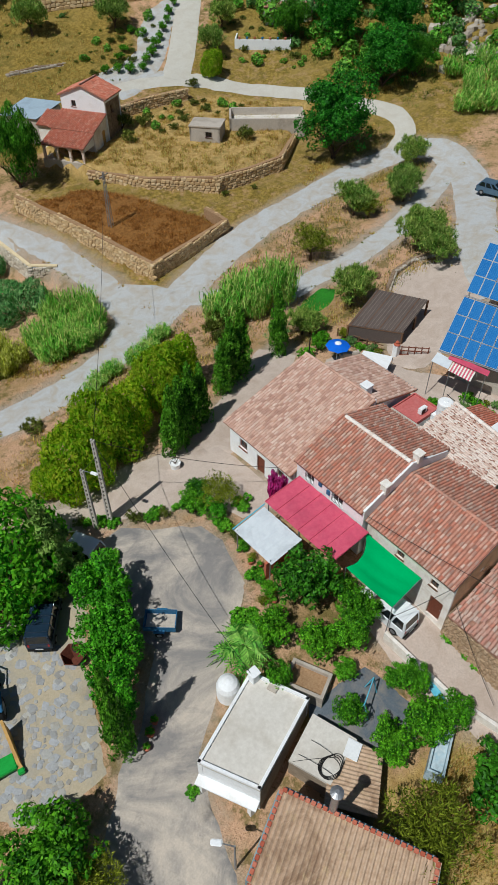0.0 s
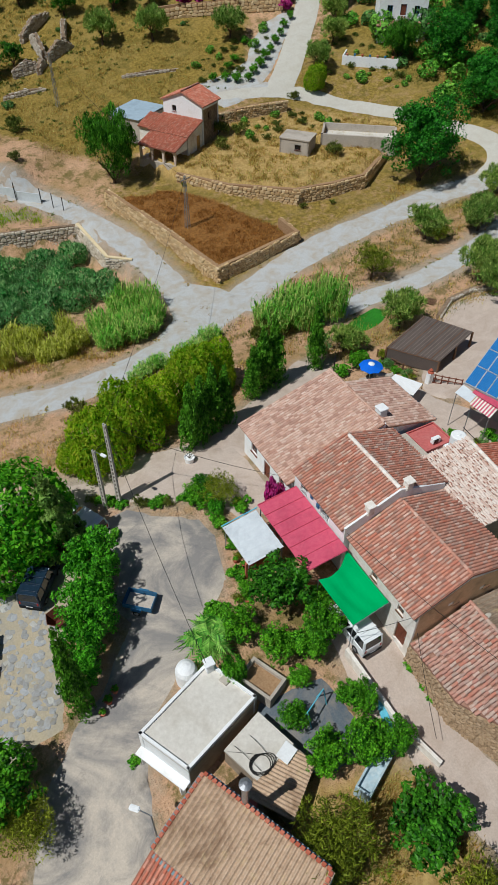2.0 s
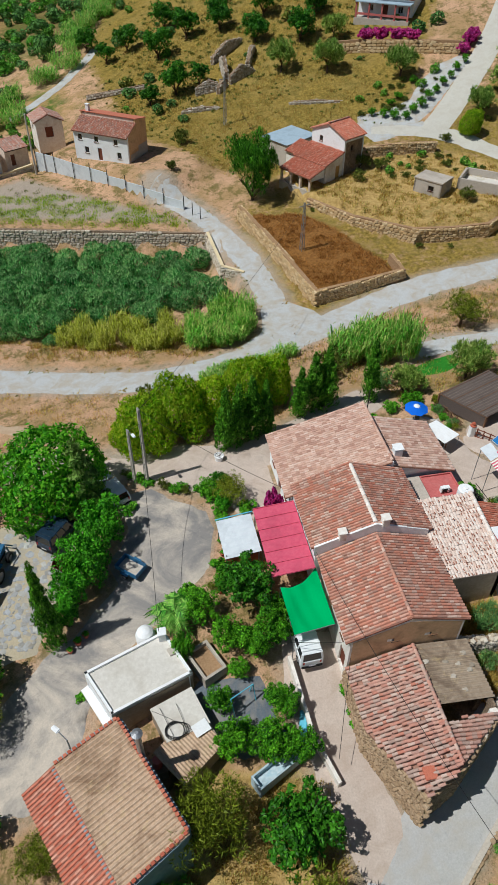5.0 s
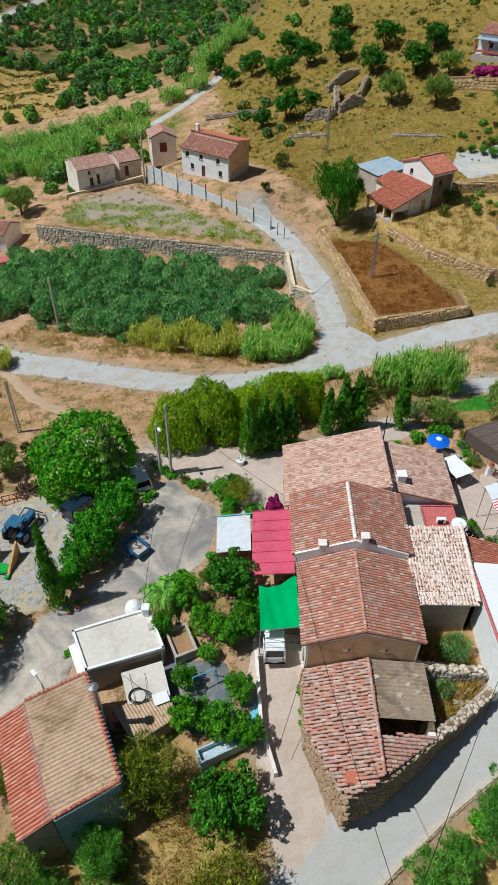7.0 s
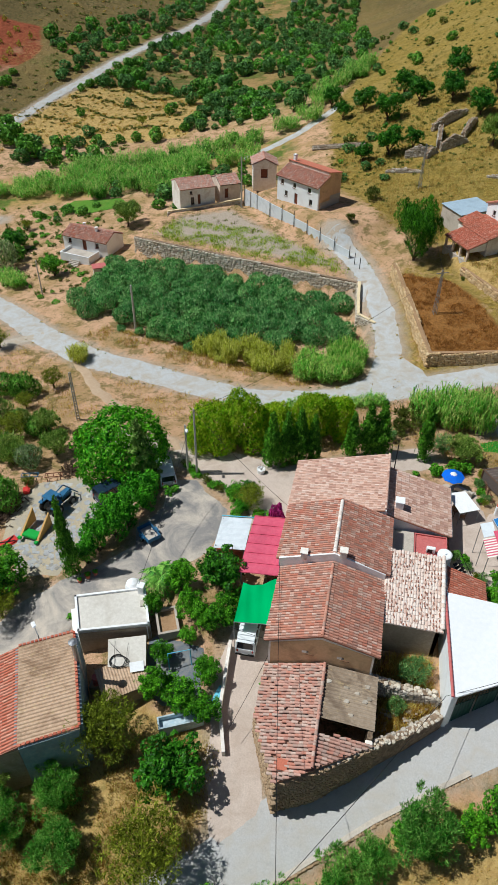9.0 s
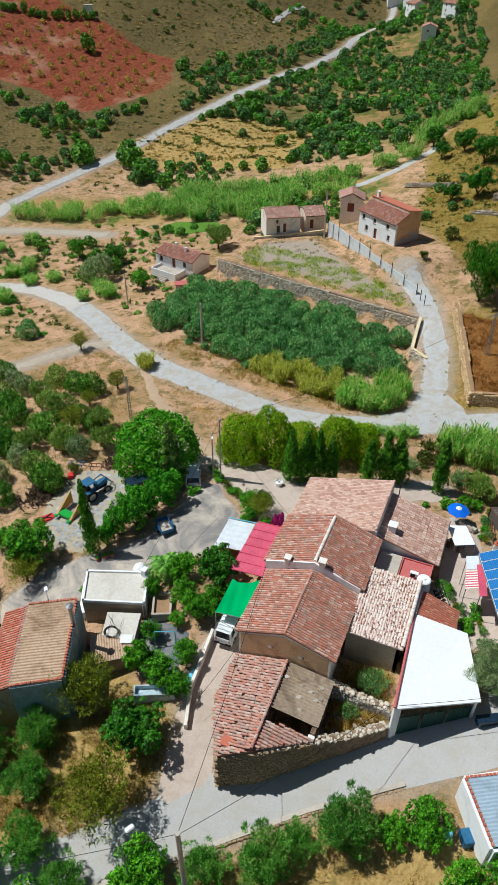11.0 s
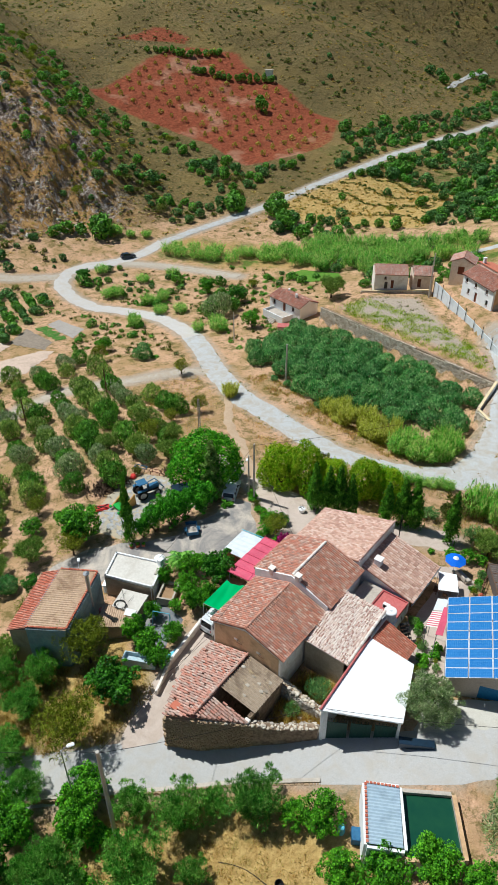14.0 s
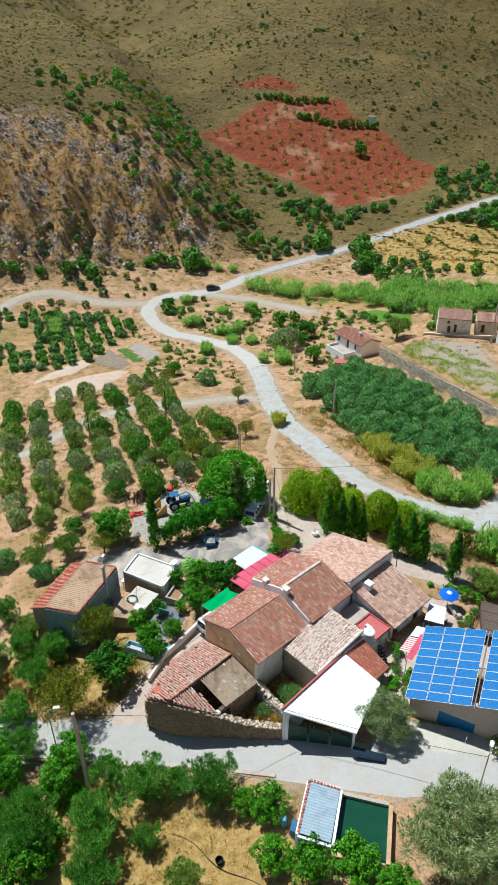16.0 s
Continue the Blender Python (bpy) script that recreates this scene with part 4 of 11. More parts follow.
COVERS = {
    "brown": cover(1.2, inside(MX, MY, BROWN_FIELD)),
    "dry": np.maximum(0.6 * cover(3, inside(MX, MY, [(30, 54), (60, 56), (80, 50), (112, 60), (150, 120), (90, 112), (60, 98), (36, 92), (28, 84)])), cover(3, inside(MX, MY, DRY_SLOPE), inside(MX, MY, [(60, 76), (110, 60), (150, 120), (90, 110), (78, 100), (86, 80)]))) * (1 - 0.25 * ramp(110, 134, MY)),
    "grit": cover(2.0, inside(MX, MY, YARD), inside(MX, MY, CAR_PARK), inside(MX, MY, PLOT) - 3, *(near_path(w, 2.6) for w in ALL_WAYS), near_path(DRIVE, 2.4), near_path(DRIVE_NORTH, 2.0), near_path(SOUTH_ROAD, 2.6), near_path(ALLEY, 2.2), near_path(LOOP_HEAD, 2)),
    "hay": cover(2.0, inside(MX, MY, STRAW_PLOT), inside(MX, MY, UPPER_TERRACE), inside(MX, MY, [(22, -18), (46, -12), (54, 0), (44, 2), (38, 3), (26, -7)]), inside(MX, MY, [(5, -9), (14, -11), (21.5, -5), (21.5, 4), (14, 6), (8, -1)])),
    "red": cover(2.5, inside(MX, MY, RED_FIELD), inside(MX, MY, RED_TOP)),
    "green": cover(6, inside(MX, MY, GREENS) * 0.2 - 3, inside(MX, MY, FLOOD), inside(MX, MY, VALLEY_GREEN) * 0.1 - 2.5),
    "scrub": ramp(105, 175, np.hypot(MX + 5, (MY - 45) * 0.95)) * (1 - cover(12, inside(MX, MY, DRY_SLOPE)) * 0.6),
    "rock": np.clip(crag, 0, 1),
}
for key, values in COVERS.items():
    me.attributes.new(key, "FLOAT", "POINT").data.foreach_set("value", values.astype(np.float32))


def ground_material():
    s = Shader("dry ground", 0.97, 0, 0.15)
    fine, mid, broad, huge = s.noise(7, 6, 0.7), s.noise(0.9, 6, 0.65), s.noise(0.16, 5, 0.6), s.noise(0.03, 5, 0.65)

    def masked(colour, key, into, soft=0.12, spread=0.7, n=None):
        v = s.math("ADD", s.attribute(key), s.math("MULTIPLY", s.math("SUBTRACT", n or mid, 0.5), spread))
        return s.mix(s.ramp(v, (0.5 - soft, 0.0), (0.5 + soft, 1.0)), into, colour)
    soil = s.mix(s.ramp(fine, (0.3, 0.0), (0.7, 1.0)), srgb(192, 148, 114), srgb(222, 184, 152))
    soil = s.mix(s.ramp(mid, (0.45, 0.0), (0.62, 0.8)), soil, srgb(196, 160, 124))
    soil = s.mix(s.ramp(broad, (0.45, 0.0), (0.6, 0.6)), soil, srgb(156, 130, 80))
    soil = s.mix(s.ramp(s.noise(0.4, 8, 0.8), (0.5, 0.0), (0.58, 0.75)), soil, srgb(106, 100, 48))
    soil = s.mix(s.ramp(s.noise(1.7, 7, 0.75), (0.56, 0.0), (0.66, 0.7)), soil, srgb(84, 86, 38))
    scrub = s.mix(s.ramp(mid, (0.4, 0.0), (0.6, 1.0)), srgb(134, 114, 74), srgb(104, 92, 52))
    scrub = s.mix(s.ramp(s.noise(0.16, 6, 0.7), (0.5, 0.0), (0.6, 0.6)), scrub, srgb(120, 98, 64))
    scrub = s.mix(s.ramp(s.noise(0.9, 3, 0.65), (0.52, 0.0), (0.57, 0.85)), scrub, srgb(84, 82, 50))
    scrub = s.mix(s.ramp(s.noise(1.3, 3, 0.6, s.stretched(1, 1, 1, None, 0.7)), (0.58, 0.0), (0.63, 0.7)), scrub, srgb(158, 142, 104))
    scrub = s.mix(s.ramp(huge, (0.42, 0.0), (0.62, 0.8)), scrub, srgb(136, 116, 68))
    scrub = s.mix(s.ramp(s.noise(0.45, 7, 0.78), (0.55, 0.0), (0.64, 0.75)), scrub, srgb(82, 82, 46))
    scrub = s.mix(s.ramp(s.noise(0.22, 6, 0.75), (0.6, 0.0), (0.72, 0.55)), scrub, srgb(140, 132, 116))
    scrub = s.mix(s.ramp(s.noise(0.013, 6, 0.72, distort=0.8), (0.44, 0.0), (0.58, 0.6)), scrub, srgb(100, 88, 54))
    c = masked(scrub, "scrub", soil, 0.2)
    dry = s.mix(s.ramp(s.noise(2.2, 6, 0.7), (0.35, 0.0), (0.65, 1.0)), srgb(112, 93, 37), srgb(173, 148, 76))
    dry = s.mix(s.ramp(broad, (0.45, 0.0), (0.62, 0.7)), dry, srgb(158, 136, 76))
    dry = s.mix(s.ramp(s.noise(0.5, 6, 0.75), (0.5, 0.0), (0.6, 0.55)), dry, srgb(100, 92, 38))
    c = masked(dry, "dry", c)
    hay = s.mix(s.ramp(s.noise(1.6, 6, 0.7), (0.35, 0.0), (0.65, 1.0)), srgb(168, 136, 80), srgb(206, 176, 114))
    hay = s.mix(s.ramp(s.noise(0.6, 6, 0.75), (0.54, 0.0), (0.64, 0.6)), hay, srgb(128, 118, 62))
    c = masked(hay, "hay", c)
    brown = s.mix(s.ramp(s.noise(3.0, 6, 0.75), (0.35, 0.0), (0.65, 1.0)), srgb(116, 78, 38), srgb(166, 118, 64))
    c = masked(brown, "brown", c, 0.2, 0.5)
    red = s.mix(s.ramp(mid, (0.35, 0.0), (0.65, 1.0)), srgb(132, 66, 44), srgb(162, 90, 62))
    red = s.mix(s.ramp(s.noise(0.5, 6, 0.75), (0.5, 0.0), (0.64, 0.6)), red, srgb(112, 70, 42))
    red = s.mix(s.ramp(s.noise(0.05, 4), (0.55, 0.0), (0.68, 0.7)), red, srgb(190, 150, 122))
    c = masked(red, "red", c, 0.1, 0.5)
    green = s.mix(s.ramp(mid, (0.35, 0.0), (0.65, 1.0)), srgb(74, 92, 36), srgb(112, 128, 56))
    green = s.mix(s.ramp(s.noise(0.09, 6, 0.7), (0.44, 0.0), (0.54, 0.9)), green, srgb(186, 150, 100))
    c = masked(green, "green", c, 0.25, 0.9)
    grit = s.mix(s.ramp(fine, (0.3, 0.0), (0.7, 1.0)), srgb(164, 148, 130), srgb(192, 178, 162))
    c = masked(grit, "grit", c, 0.25, 0.8)
    strata = s.noise(1.0, 6, 0.75, s.stretched(0.5, 0.5, 0.12))
    rock = s.ramp(strata, (0.36, srgb(98, 84, 74)), (0.43, srgb(150, 116, 78)), (0.48, srgb(206, 162, 100)), (0.54, srgb(180, 138, 86)), (0.58, srgb(176, 166, 160)), (0.66, srgb(222, 216, 212)))
    rock = s.mix(s.ramp(broad, (0.47, 0.0), (0.6, 0.7)), rock, srgb(196, 154, 98))
    rock = s.mix(s.ramp(s.noise(0.5, 7, 0.75), (0.54, 0.0), (0.62, 0.75)), rock, srgb(104, 92, 58))
    face = s.ramp(s.noise(0.9, 7, 0.75, s.stretched(1, 1, 0.3, None, 0.4)), (0.36, srgb(66, 58, 56)), (0.46, srgb(112, 98, 90)), (0.54, srgb(158, 144, 134)), (0.62, srgb(216, 210, 206)))
    rock = s.mix(s.ramp(s.noise(0.07, 6, 0.7, s.stretched(1, 1, 0.6), 0.5), (0.47, 0.0), (0.55, 0.9)), rock, face)
    c = masked(rock, "rock", c, 0.2, 0.8)
    relief = s.math("ADD", s.math("MULTIPLY", fine, 0.35), mid)
    relief = s.math("ADD", relief, s.math("MULTIPLY", s.math("MULTIPLY", s.noise(0.3, 8, 0.7, distort=0.6), s.attribute("rock")), 5.0))
    relief = s.math("ADD", relief, s.math("MULTIPLY", s.math("MULTIPLY", s.noise(0.07, 8, 0.68), s.attribute("scrub")), 9.0))
    s.bump(relief, 1.0, 0.4)
    return s.done(c)


ground = tagged(new("ground", me), "dry tan earth with straw, scrub and a red ploughed slope", "ground", "", "structure")
me.materials.append(ground_material())


def road_material(name, c1, c2, c3, rut=0.5):
    s = Shader(name, 0.95, 0, 0.2)
    fine, mid = s.noise(9, 5, 0.7), s.noise(0.6, 5, 0.65, distort=0.8)
    c = s.mix(s.ramp(fine, (0.3, 0.0), (0.7, 1.0)), c1, c2)
    c = s.mix(s.math("MULTIPLY", s.ramp(mid, (0.42, 0.0), (0.66, 1.0)), rut), c, c3)
    c = s.mix(s.math("MULTIPLY", s.ramp(s.noise(2.2, 6, 0.75), (0.55, 0.0), (0.7, 1.0)), 0.35), c, tuple(v * 0.7 for v in c1[:3]) + (1,))
    s.bump(fine, 0.4, 0.02)
    return s.done(c)


GRAVEL = road_material("pale gravel", srgb(172, 173, 173), srgb(197, 198, 198), srgb(172, 158, 138), 0.7)
CHALK = road_material("chalky dust", srgb(184, 180, 176), srgb(206, 202, 198), srgb(190, 176, 158), 0.5)
DUSTY = road_material("dusty track", srgb(172, 162, 148), srgb(194, 184, 170), srgb(170, 146, 118))
PAVED = road_material("pale concrete paving", srgb(188, 184, 174), srgb(204, 200, 190), srgb(178, 168, 152), 0.4)
ASPHALT = road_material("bleached asphalt", srgb(172, 170, 168), srgb(190, 188, 186), srgb(176, 166, 152), 0.5)
def yard_material():
    """Old concrete with wide dark tyre and oil stains, pale dust between."""
    s = Shader("stained yard concrete", 0.9, 0, 0.25)
    fine = s.noise(9, 5, 0.7)
    c = s.mix(s.ramp(fine, (0.3, 0.0), (0.7, 1.0)), srgb(184, 172, 158), srgb(204, 192, 178))
    c = s.mix(s.ramp(s.noise(0.2, 7, 0.68, distort=0.9), (0.4, 0.0), (0.6, 0.85)), c, srgb(124, 122, 122))
    c = s.mix(s.ramp(s.noise(0.45, 8, 0.75, s.stretched(1, 1, 1, None, 1.1), 1.2), (0.52, 0.0), (0.68, 0.45)), c, srgb(104, 104, 108))
    c = s.mix(s.ramp(s.noise(1.4, 6, 0.75), (0.56, 0.0), (0.72, 0.25)), c, srgb(210, 200, 186))
    s.bump(fine, 0.4, 0.02)
    return s.done(c)


YARD_FLOOR = yard_material()
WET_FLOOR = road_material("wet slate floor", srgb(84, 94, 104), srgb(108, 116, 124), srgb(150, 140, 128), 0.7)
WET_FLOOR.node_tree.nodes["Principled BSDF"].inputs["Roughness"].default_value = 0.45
DRIVE_FLOOR = road_material("rolled grit", srgb(184, 168, 156), srgb(206, 190, 178), srgb(168, 148, 132), 0.5)
SLABBED = road_material("broken slabs", srgb(166, 154, 130), srgb(190, 176, 152), srgb(154, 152, 146), 0.6)
ribbon("road", MAIN_ROAD, 4.4, GRAVEL, "pale grey gravel road that winds past the hamlet", 0.06)
ribbon("road", VALLEY_ROAD, 4.0, CHALK, "white dusty gravel road down into the valley", 0.09, ragged=0.7)
ribbon("road", HILL_ROAD, 3.2, GRAVEL, "narrow grey road that climbs past the red field", 0.12, ragged=0.6)
ribbon("road", STREAM_ROAD, 3.2, GRAVEL, "pale far road bend beside the stream", 0.4, ragged=0.3)
ribbon("track", RUIN_TRACK, 3.0, GRAVEL, "pale track behind the old houses", 0.1)
ribbon("track", SIDE_TRACK, 3.4, DUSTY, "dusty side track below the cliff", 0.08)
ribbon("track", EAST_TRACK, 3.0, DUSTY, "dusty track between fields", 0.08)
ribbon("road", CONCRETE_ROAD, 2.8, PAVED, "bright concrete lane that bends uphill", 0.08)
ribbon("driveway", UPPER_DRIVE, 4.4, PAVED, "straight concrete driveway in jointed slabs", 0.1, ragged=0.1)
ribbon("road", EAST_ROAD, 4.6, GRAVEL, "grey gravel road towards the car park", 0.07)
ribbon("road", LOOP, 3.2, GRAVEL, "short gravel loop between olive trees", 0.065)
ribbon("track", LOOP_HEAD, 3.0, GRAVEL, "gravel turn beside the cane thicket", 0.055)
ribbon("lane", LANE, 3.6, GRAVEL, "pale stony lane beside the field wall", 0.055)
ribbon("track", WEST_TRACK, 2.2, DUSTY, "dusty track to the orchard", 0.055)
ribbon("track", FOOT_TRACK, 1.5, road_material("worn earth", srgb(176, 152, 126), srgb(198, 174, 148), srgb(168, 138, 108)), "narrow dirt track", 0.045, ragged=0.6)
ribbon("road", SOUTH_ROAD, 4.6, ASPHALT, "bleached asphalt road below the ruin", 0.07, ragged=0.2)
ribbon("alley", ALLEY, 4.0, DRIVE_FLOOR, "dusty pale alley beside the house", 0.06, ragged=0.4)
ribbon("driveway", DRIVE_NORTH, 4.2, DRIVE_FLOOR, "gritty drive behind the cypresses", 0.05, ragged=0.4)
draped("pavement", [(8.4, 36.4), (12, 34.2), (16, 35), (20, 33), (23.2, 31.6), (23.2, 23), (19.6, 24.2), (18.6, 27.2), (14.6, 29.0), (12.4, 31.2), (7, 33.2)], DRIVE_FLOOR, "pinkish rolled-grit forecourt", 0.085)
draped("yard", YARD, YARD_FLOOR, "stained grey concrete yard", 0.07)
draped("yard", TRACTOR_YARD, SLABBED, "pale broken stone slabs of the machine yard", 0.055)
draped("junction", [(25, 50.4), (33, 52.2), (37.5, 55.2), (36, 59.6), (33.2, 62.5), (29.4, 62.0), (28.6, 57), (24.6, 53.8)], GRAVEL, "wide gravel road junction", 0.075)
draped("gravel_garden", [(57.5, 104.6), (60.7, 99.6), (63.6, 98.6), (66.8, 100.8), (72.8, 107.0), (78.6, 112.8), (76.6, 114.2), (72.6, 113.4), (68.2, 110.2), (64.6, 105.6), (61.0, 104.6)], GRAVEL, "grey gravel garden beside the driveway", 0.07)
draped("forecourt", [(55.2, 104.8), (53.6, 100.6), (55.6, 96.0), (60, 96.4), (65, 94.2), (67.5, 97), (62, 100.2), (58.0, 104.8)], GRAVEL, "grey gravel forecourt above the tower house", 0.06)
draped("apron", [(43.6, 11.4), (46.4, 13.6), (50.4, 16.4), (55, 20), (53.4, 21.4), (49.4, 19.2), (46.2, 17.4), (43.4, 15.6)], PAVED, "pale concrete apron before the workshop", 0.07)
draped("car_park", CAR_PARK, DRIVE_FLOOR, "flat pale grit car park", 0.06)
draped("terrace", [(32.4, 31.0), (38, 34), (41, 33), (41.6, 27.5), (43.4, 24), (44.6, 18.4), (42.2, 16.6), (40.2, 17.2), (38, 19.5), (38, 31)], DRIVE_FLOOR, "pale paved terrace behind the house", 0.06)
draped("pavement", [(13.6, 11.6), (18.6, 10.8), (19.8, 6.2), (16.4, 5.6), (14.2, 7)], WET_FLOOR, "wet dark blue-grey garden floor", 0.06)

# ---------------------------------------------------------------- the farmhouse row
TILE = tile_mesh("barrel_tile", 0.184, 0.44, BARREL)
TILE_RED = tile_mesh("red_barrel_tile", 0.172, 0.44, BARREL_RED)
TILE_OLD = tile_mesh("old_barrel_tile", 0.212, 0.46, BARREL_OLD)
TILE_PALE = tile_mesh("pale_tile", 0.285, 0.44, PALE_TILE, flat=True)
TILE_FINE = tile_mesh("fine_pale_tile", 0.218, 0.42, PALE_TILE, flat=True)
TILE_CREAM = tile_mesh("cream_tile", 0.2, 0.4, CREAM_TILE, flat=True)
RIDGE = tile_mesh("ridge_tile", 0.26, 0.44, BARREL)
RIDGE_PALE = tile_mesh("pale_ridge_tile", 0.26, 0.44, PALE_TILE)
RIDGE_WHITE = tile_mesh("white_ridge_tile", 0.34, 0.44, LIMED_TILE)


def chimney(parent, x, y, z0, z1, w, material, cap=True, label=""):
    c = part("chimney", box(x - w / 2, x + w / 2, y - w / 2, y + w / 2, z0, z1, 0.02), material, parent, label)
    if cap:
        part("cap", box(x - w / 2 - 0.07, x + w / 2 + 0.07, y - w / 2 - 0.07, y + w / 2 + 0.07, z1 + 0.003, z1 + 0.1, 0.02), material, c)
    return c


def gabled(name, label, x0, x1, y0, y1, ridge_x, zw, ze, zr, base, wall, tile, bed, holes_w=(), holes_e=(), holes_s=(), holes_n=(), ridge=None, doors=(), frame_mat=None, eave=0.28, south=None, limit=300, at=None, bars=False):
    """A house with its ridge along y. Holes are (along, along, z, z)."""
    h = thing(name, label, "house", at=at)
    low = base - 1.2
    bm = bmesh.new()
    wall_panel(bm, (x0, y1), (x0, y0), low, zw, zw, 0.35, holes_w)
    wall_panel(bm, (x1, y0), (x1, y1), low, ze, ze, 0.35, holes_e)
    wall_panel(bm, (x0 + 0.35, y0), (x1 - 0.35, y0), low, zw, ze, 0.35, holes_s, (ridge_x - x0 - 0.35, zr - 0.1))
    wall_panel(bm, (x1 - 0.35, y1), (x0 + 0.35, y1), low, ze, zw, 0.35, holes_n, (x1 - 0.35 - ridge_x, zr - 0.1))
    part("wall", bm, wall, h)
    for a, b, holes in (((x0, y1), (x0, y0), holes_w), ((x1, y0), (x1, y1), holes_e), ((x0 + 0.35, y0), (x1 - 0.35, y0), holes_s), ((x1 - 0.35, y1), (x0 + 0.35, y1), holes_n)):
        for hole in holes:
            is_door = hole[3] - hole[2] > 1.7
            opening(h, a, b, *hole, kind="door" if is_door else "window", frame_mat=frame_mat, bars=bars and not is_door and a[0] == x0)
    tiled(h, (x0 - eave, y1, zw - 0.02), (0, y0 - y1, 0), (ridge_x - x0 + eave, 0, zr - zw + 0.1), tile, 0.235, 0.36, bed, limit=limit)
    tiled(h, (x1 + eave, y0, ze - 0.02), (0, y1 - y0, 0), (ridge_x - x1 - eave, 0, zr - ze + 0.1), tile, 0.235, 0.36, bed, limit=limit)
    ridge_tiles(h, (ridge_x, y0 + 0.1, zr + 0.1), (ridge_x, y1 - 0.4, zr + 0.1), ridge or RIDGE)
    return h


north_house = gabled("farmhouse", "whitewashed farmhouse with red clay barrel tiles and a pale ridge", 23.75, 32.15, 16.55, 22.95, 28.0, 4.15, 4.3, 5.7, -0.9, WHITE, TILE, UNDER_TILE,
                     holes_w=((0.9, 1.7, 2.75, 3.75), (3.5, 4.5, 2.75, 3.85)), holes_e=((2.0, 2.9, 2.9, 3.7),), ridge=RIDGE_WHITE, bars="white")
bm = bmesh.new()
wall_panel(bm, (23.6, 16.44), (32.2, 16.44), 3.3, 4.22, 4.32, 0.26, (), (4.4, 5.82))
part("parapet", bm, WHITE, north_house, "white rendered parapet that steps over the roofs")
chimney(north_house, 25.6, 16.6, 4.6, 5.35, 0.5, OLD_WHITE)
chimney(north_house, 28.7, 16.6, 5.5, 6.2, 0.52, OLD_WHITE)
for i, (x, z) in enumerate(((23.4, 3.4), (23.4, 3.2))):
    part("lamp_box", box(23.62, 23.74, 20.4 - i * 0.8, 20.7 - i * 0.8, z - 0.2, z + 0.2, 0.02), BLUE_PAINT, north_house)

south_house = gabled("farmhouse", "farmhouse with peeling white walls and worn red barrel tiles", 24.15, 31.9, 9.25, 16.4, 28.0, 3.35, 3.75, 4.95, -1.2, OLD_WHITE, TILE, UNDER_TILE,
                     holes_w=((2.6, 3.2, 1.9, 2.5), (5.4, 6.0, 1.7, 2.35), (5.7, 6.7, -1.1, 0.85)), holes_s=((2.5, 3.0, 2.6, 2.9), (5.1, 5.6, 2.6, 2.9)), frame_mat=WOOD)
bm = bmesh.new()
wall_panel(bm, (24.3, 9.246), (31.75, 9.246), -2.2, 3.2, 3.6, 0.02, ((2.35, 2.85, 2.6, 2.9), (4.95, 5.45, 2.6, 2.9)), (3.7, 4.6))
part("gable_render", bm, OCHRE, south_house, "bare ochre render on the gable")
m_red = slope_frame(Vector((23.87, 9.25, 3.28)), (0, 1, 0), (4.13, 0, 1.6))

# ---- pale-tiled house and its lean-to
pale = thing("house", "white house under a broad pale clay monopitch roof", "house")
bm = bmesh.new()
W0, W1 = (23.55, 30.4), (23.55, 23.05)
HOLES = ((1.2, 2.1, 0.7, 1.6), (3.3, 4.2, -0.75, 1.4), (5.6, 6.3, 0.9, 1.7))
wall_panel(bm, W0, W1, -2.2, 2.5, 2.5, 0.35, HOLES)
wall_panel(bm, (31.6, 23.05), (31.6, 30.4), -1.6, 4.85, 4.85, 0.35)
wall_panel(bm, (31.25, 30.4), (23.9, 30.4), -2.0, 4.75, 2.6, 0.35, ((2.0, 2.9, 0.8, 1.8),))
wall_panel(bm, (23.9, 23.05), (31.25, 23.05), -1.6, 2.6, 4.75, 0.35)
part("wall", bm, WHITE, pale)
for hole in HOLES:
    opening(pale, W0, W1, *hole, kind="door" if hole[3] - hole[2] > 1.7 else "window", frame_mat=DOOR_WOOD)
opening(pale, (31.25, 30.4), (23.9, 30.4), 2.0, 2.9, 0.8, 1.8)
tiled(pale, (23.2, 30.7, 2.6), (0, -7.7, 0), (8.5, 0, 2.42), TILE_FINE, 0.235, 0.36, UNDER_PALE, limit=300)
ridge_tiles(pale, (31.75, 23.1, 5.08), (31.75, 30.6, 5.08), RIDGE_PALE)
part("parapet", box(31.62, 31.86, 23.0, 30.6, 3.6, 4.98), WHITE, pale, "white wall that shows above the lean-to")
lean = thing("lean_to", "white lean-to with large pale clay tiles", "house")
bm = bmesh.new()
wall_panel(bm, (37.2, 23.7), (37.2, 29.7), -1.4, 2.5, 2.5, 0.3, ((0.5, 1.5, -0.2, 1.9), (2.4, 3.3, 0.7, 1.8), (4.2, 5.2, -0.2, 1.9)))
wall_panel(bm, (36.9, 29.7), (31.9, 29.7), -1.6, 2.6, 4.0, 0.3)
wall_panel(bm, (31.9, 23.7), (36.9, 23.7), -1.4, 4.0, 2.6, 0.3)
part("wall", bm, WHITE, lean)
opening(lean, (37.2, 23.7), (37.2, 29.7), 0.5, 1.5, -0.2, 1.9, "door", leaf=DOOR_WOOD)
opening(lean, (37.2, 23.7), (37.2, 29.7), 2.4, 3.3, 0.7, 1.8)
opening(lean, (37.2, 23.7), (37.2, 29.7), 4.2, 5.2, -0.2, 1.9, "door", leaf=GREEN_METAL)
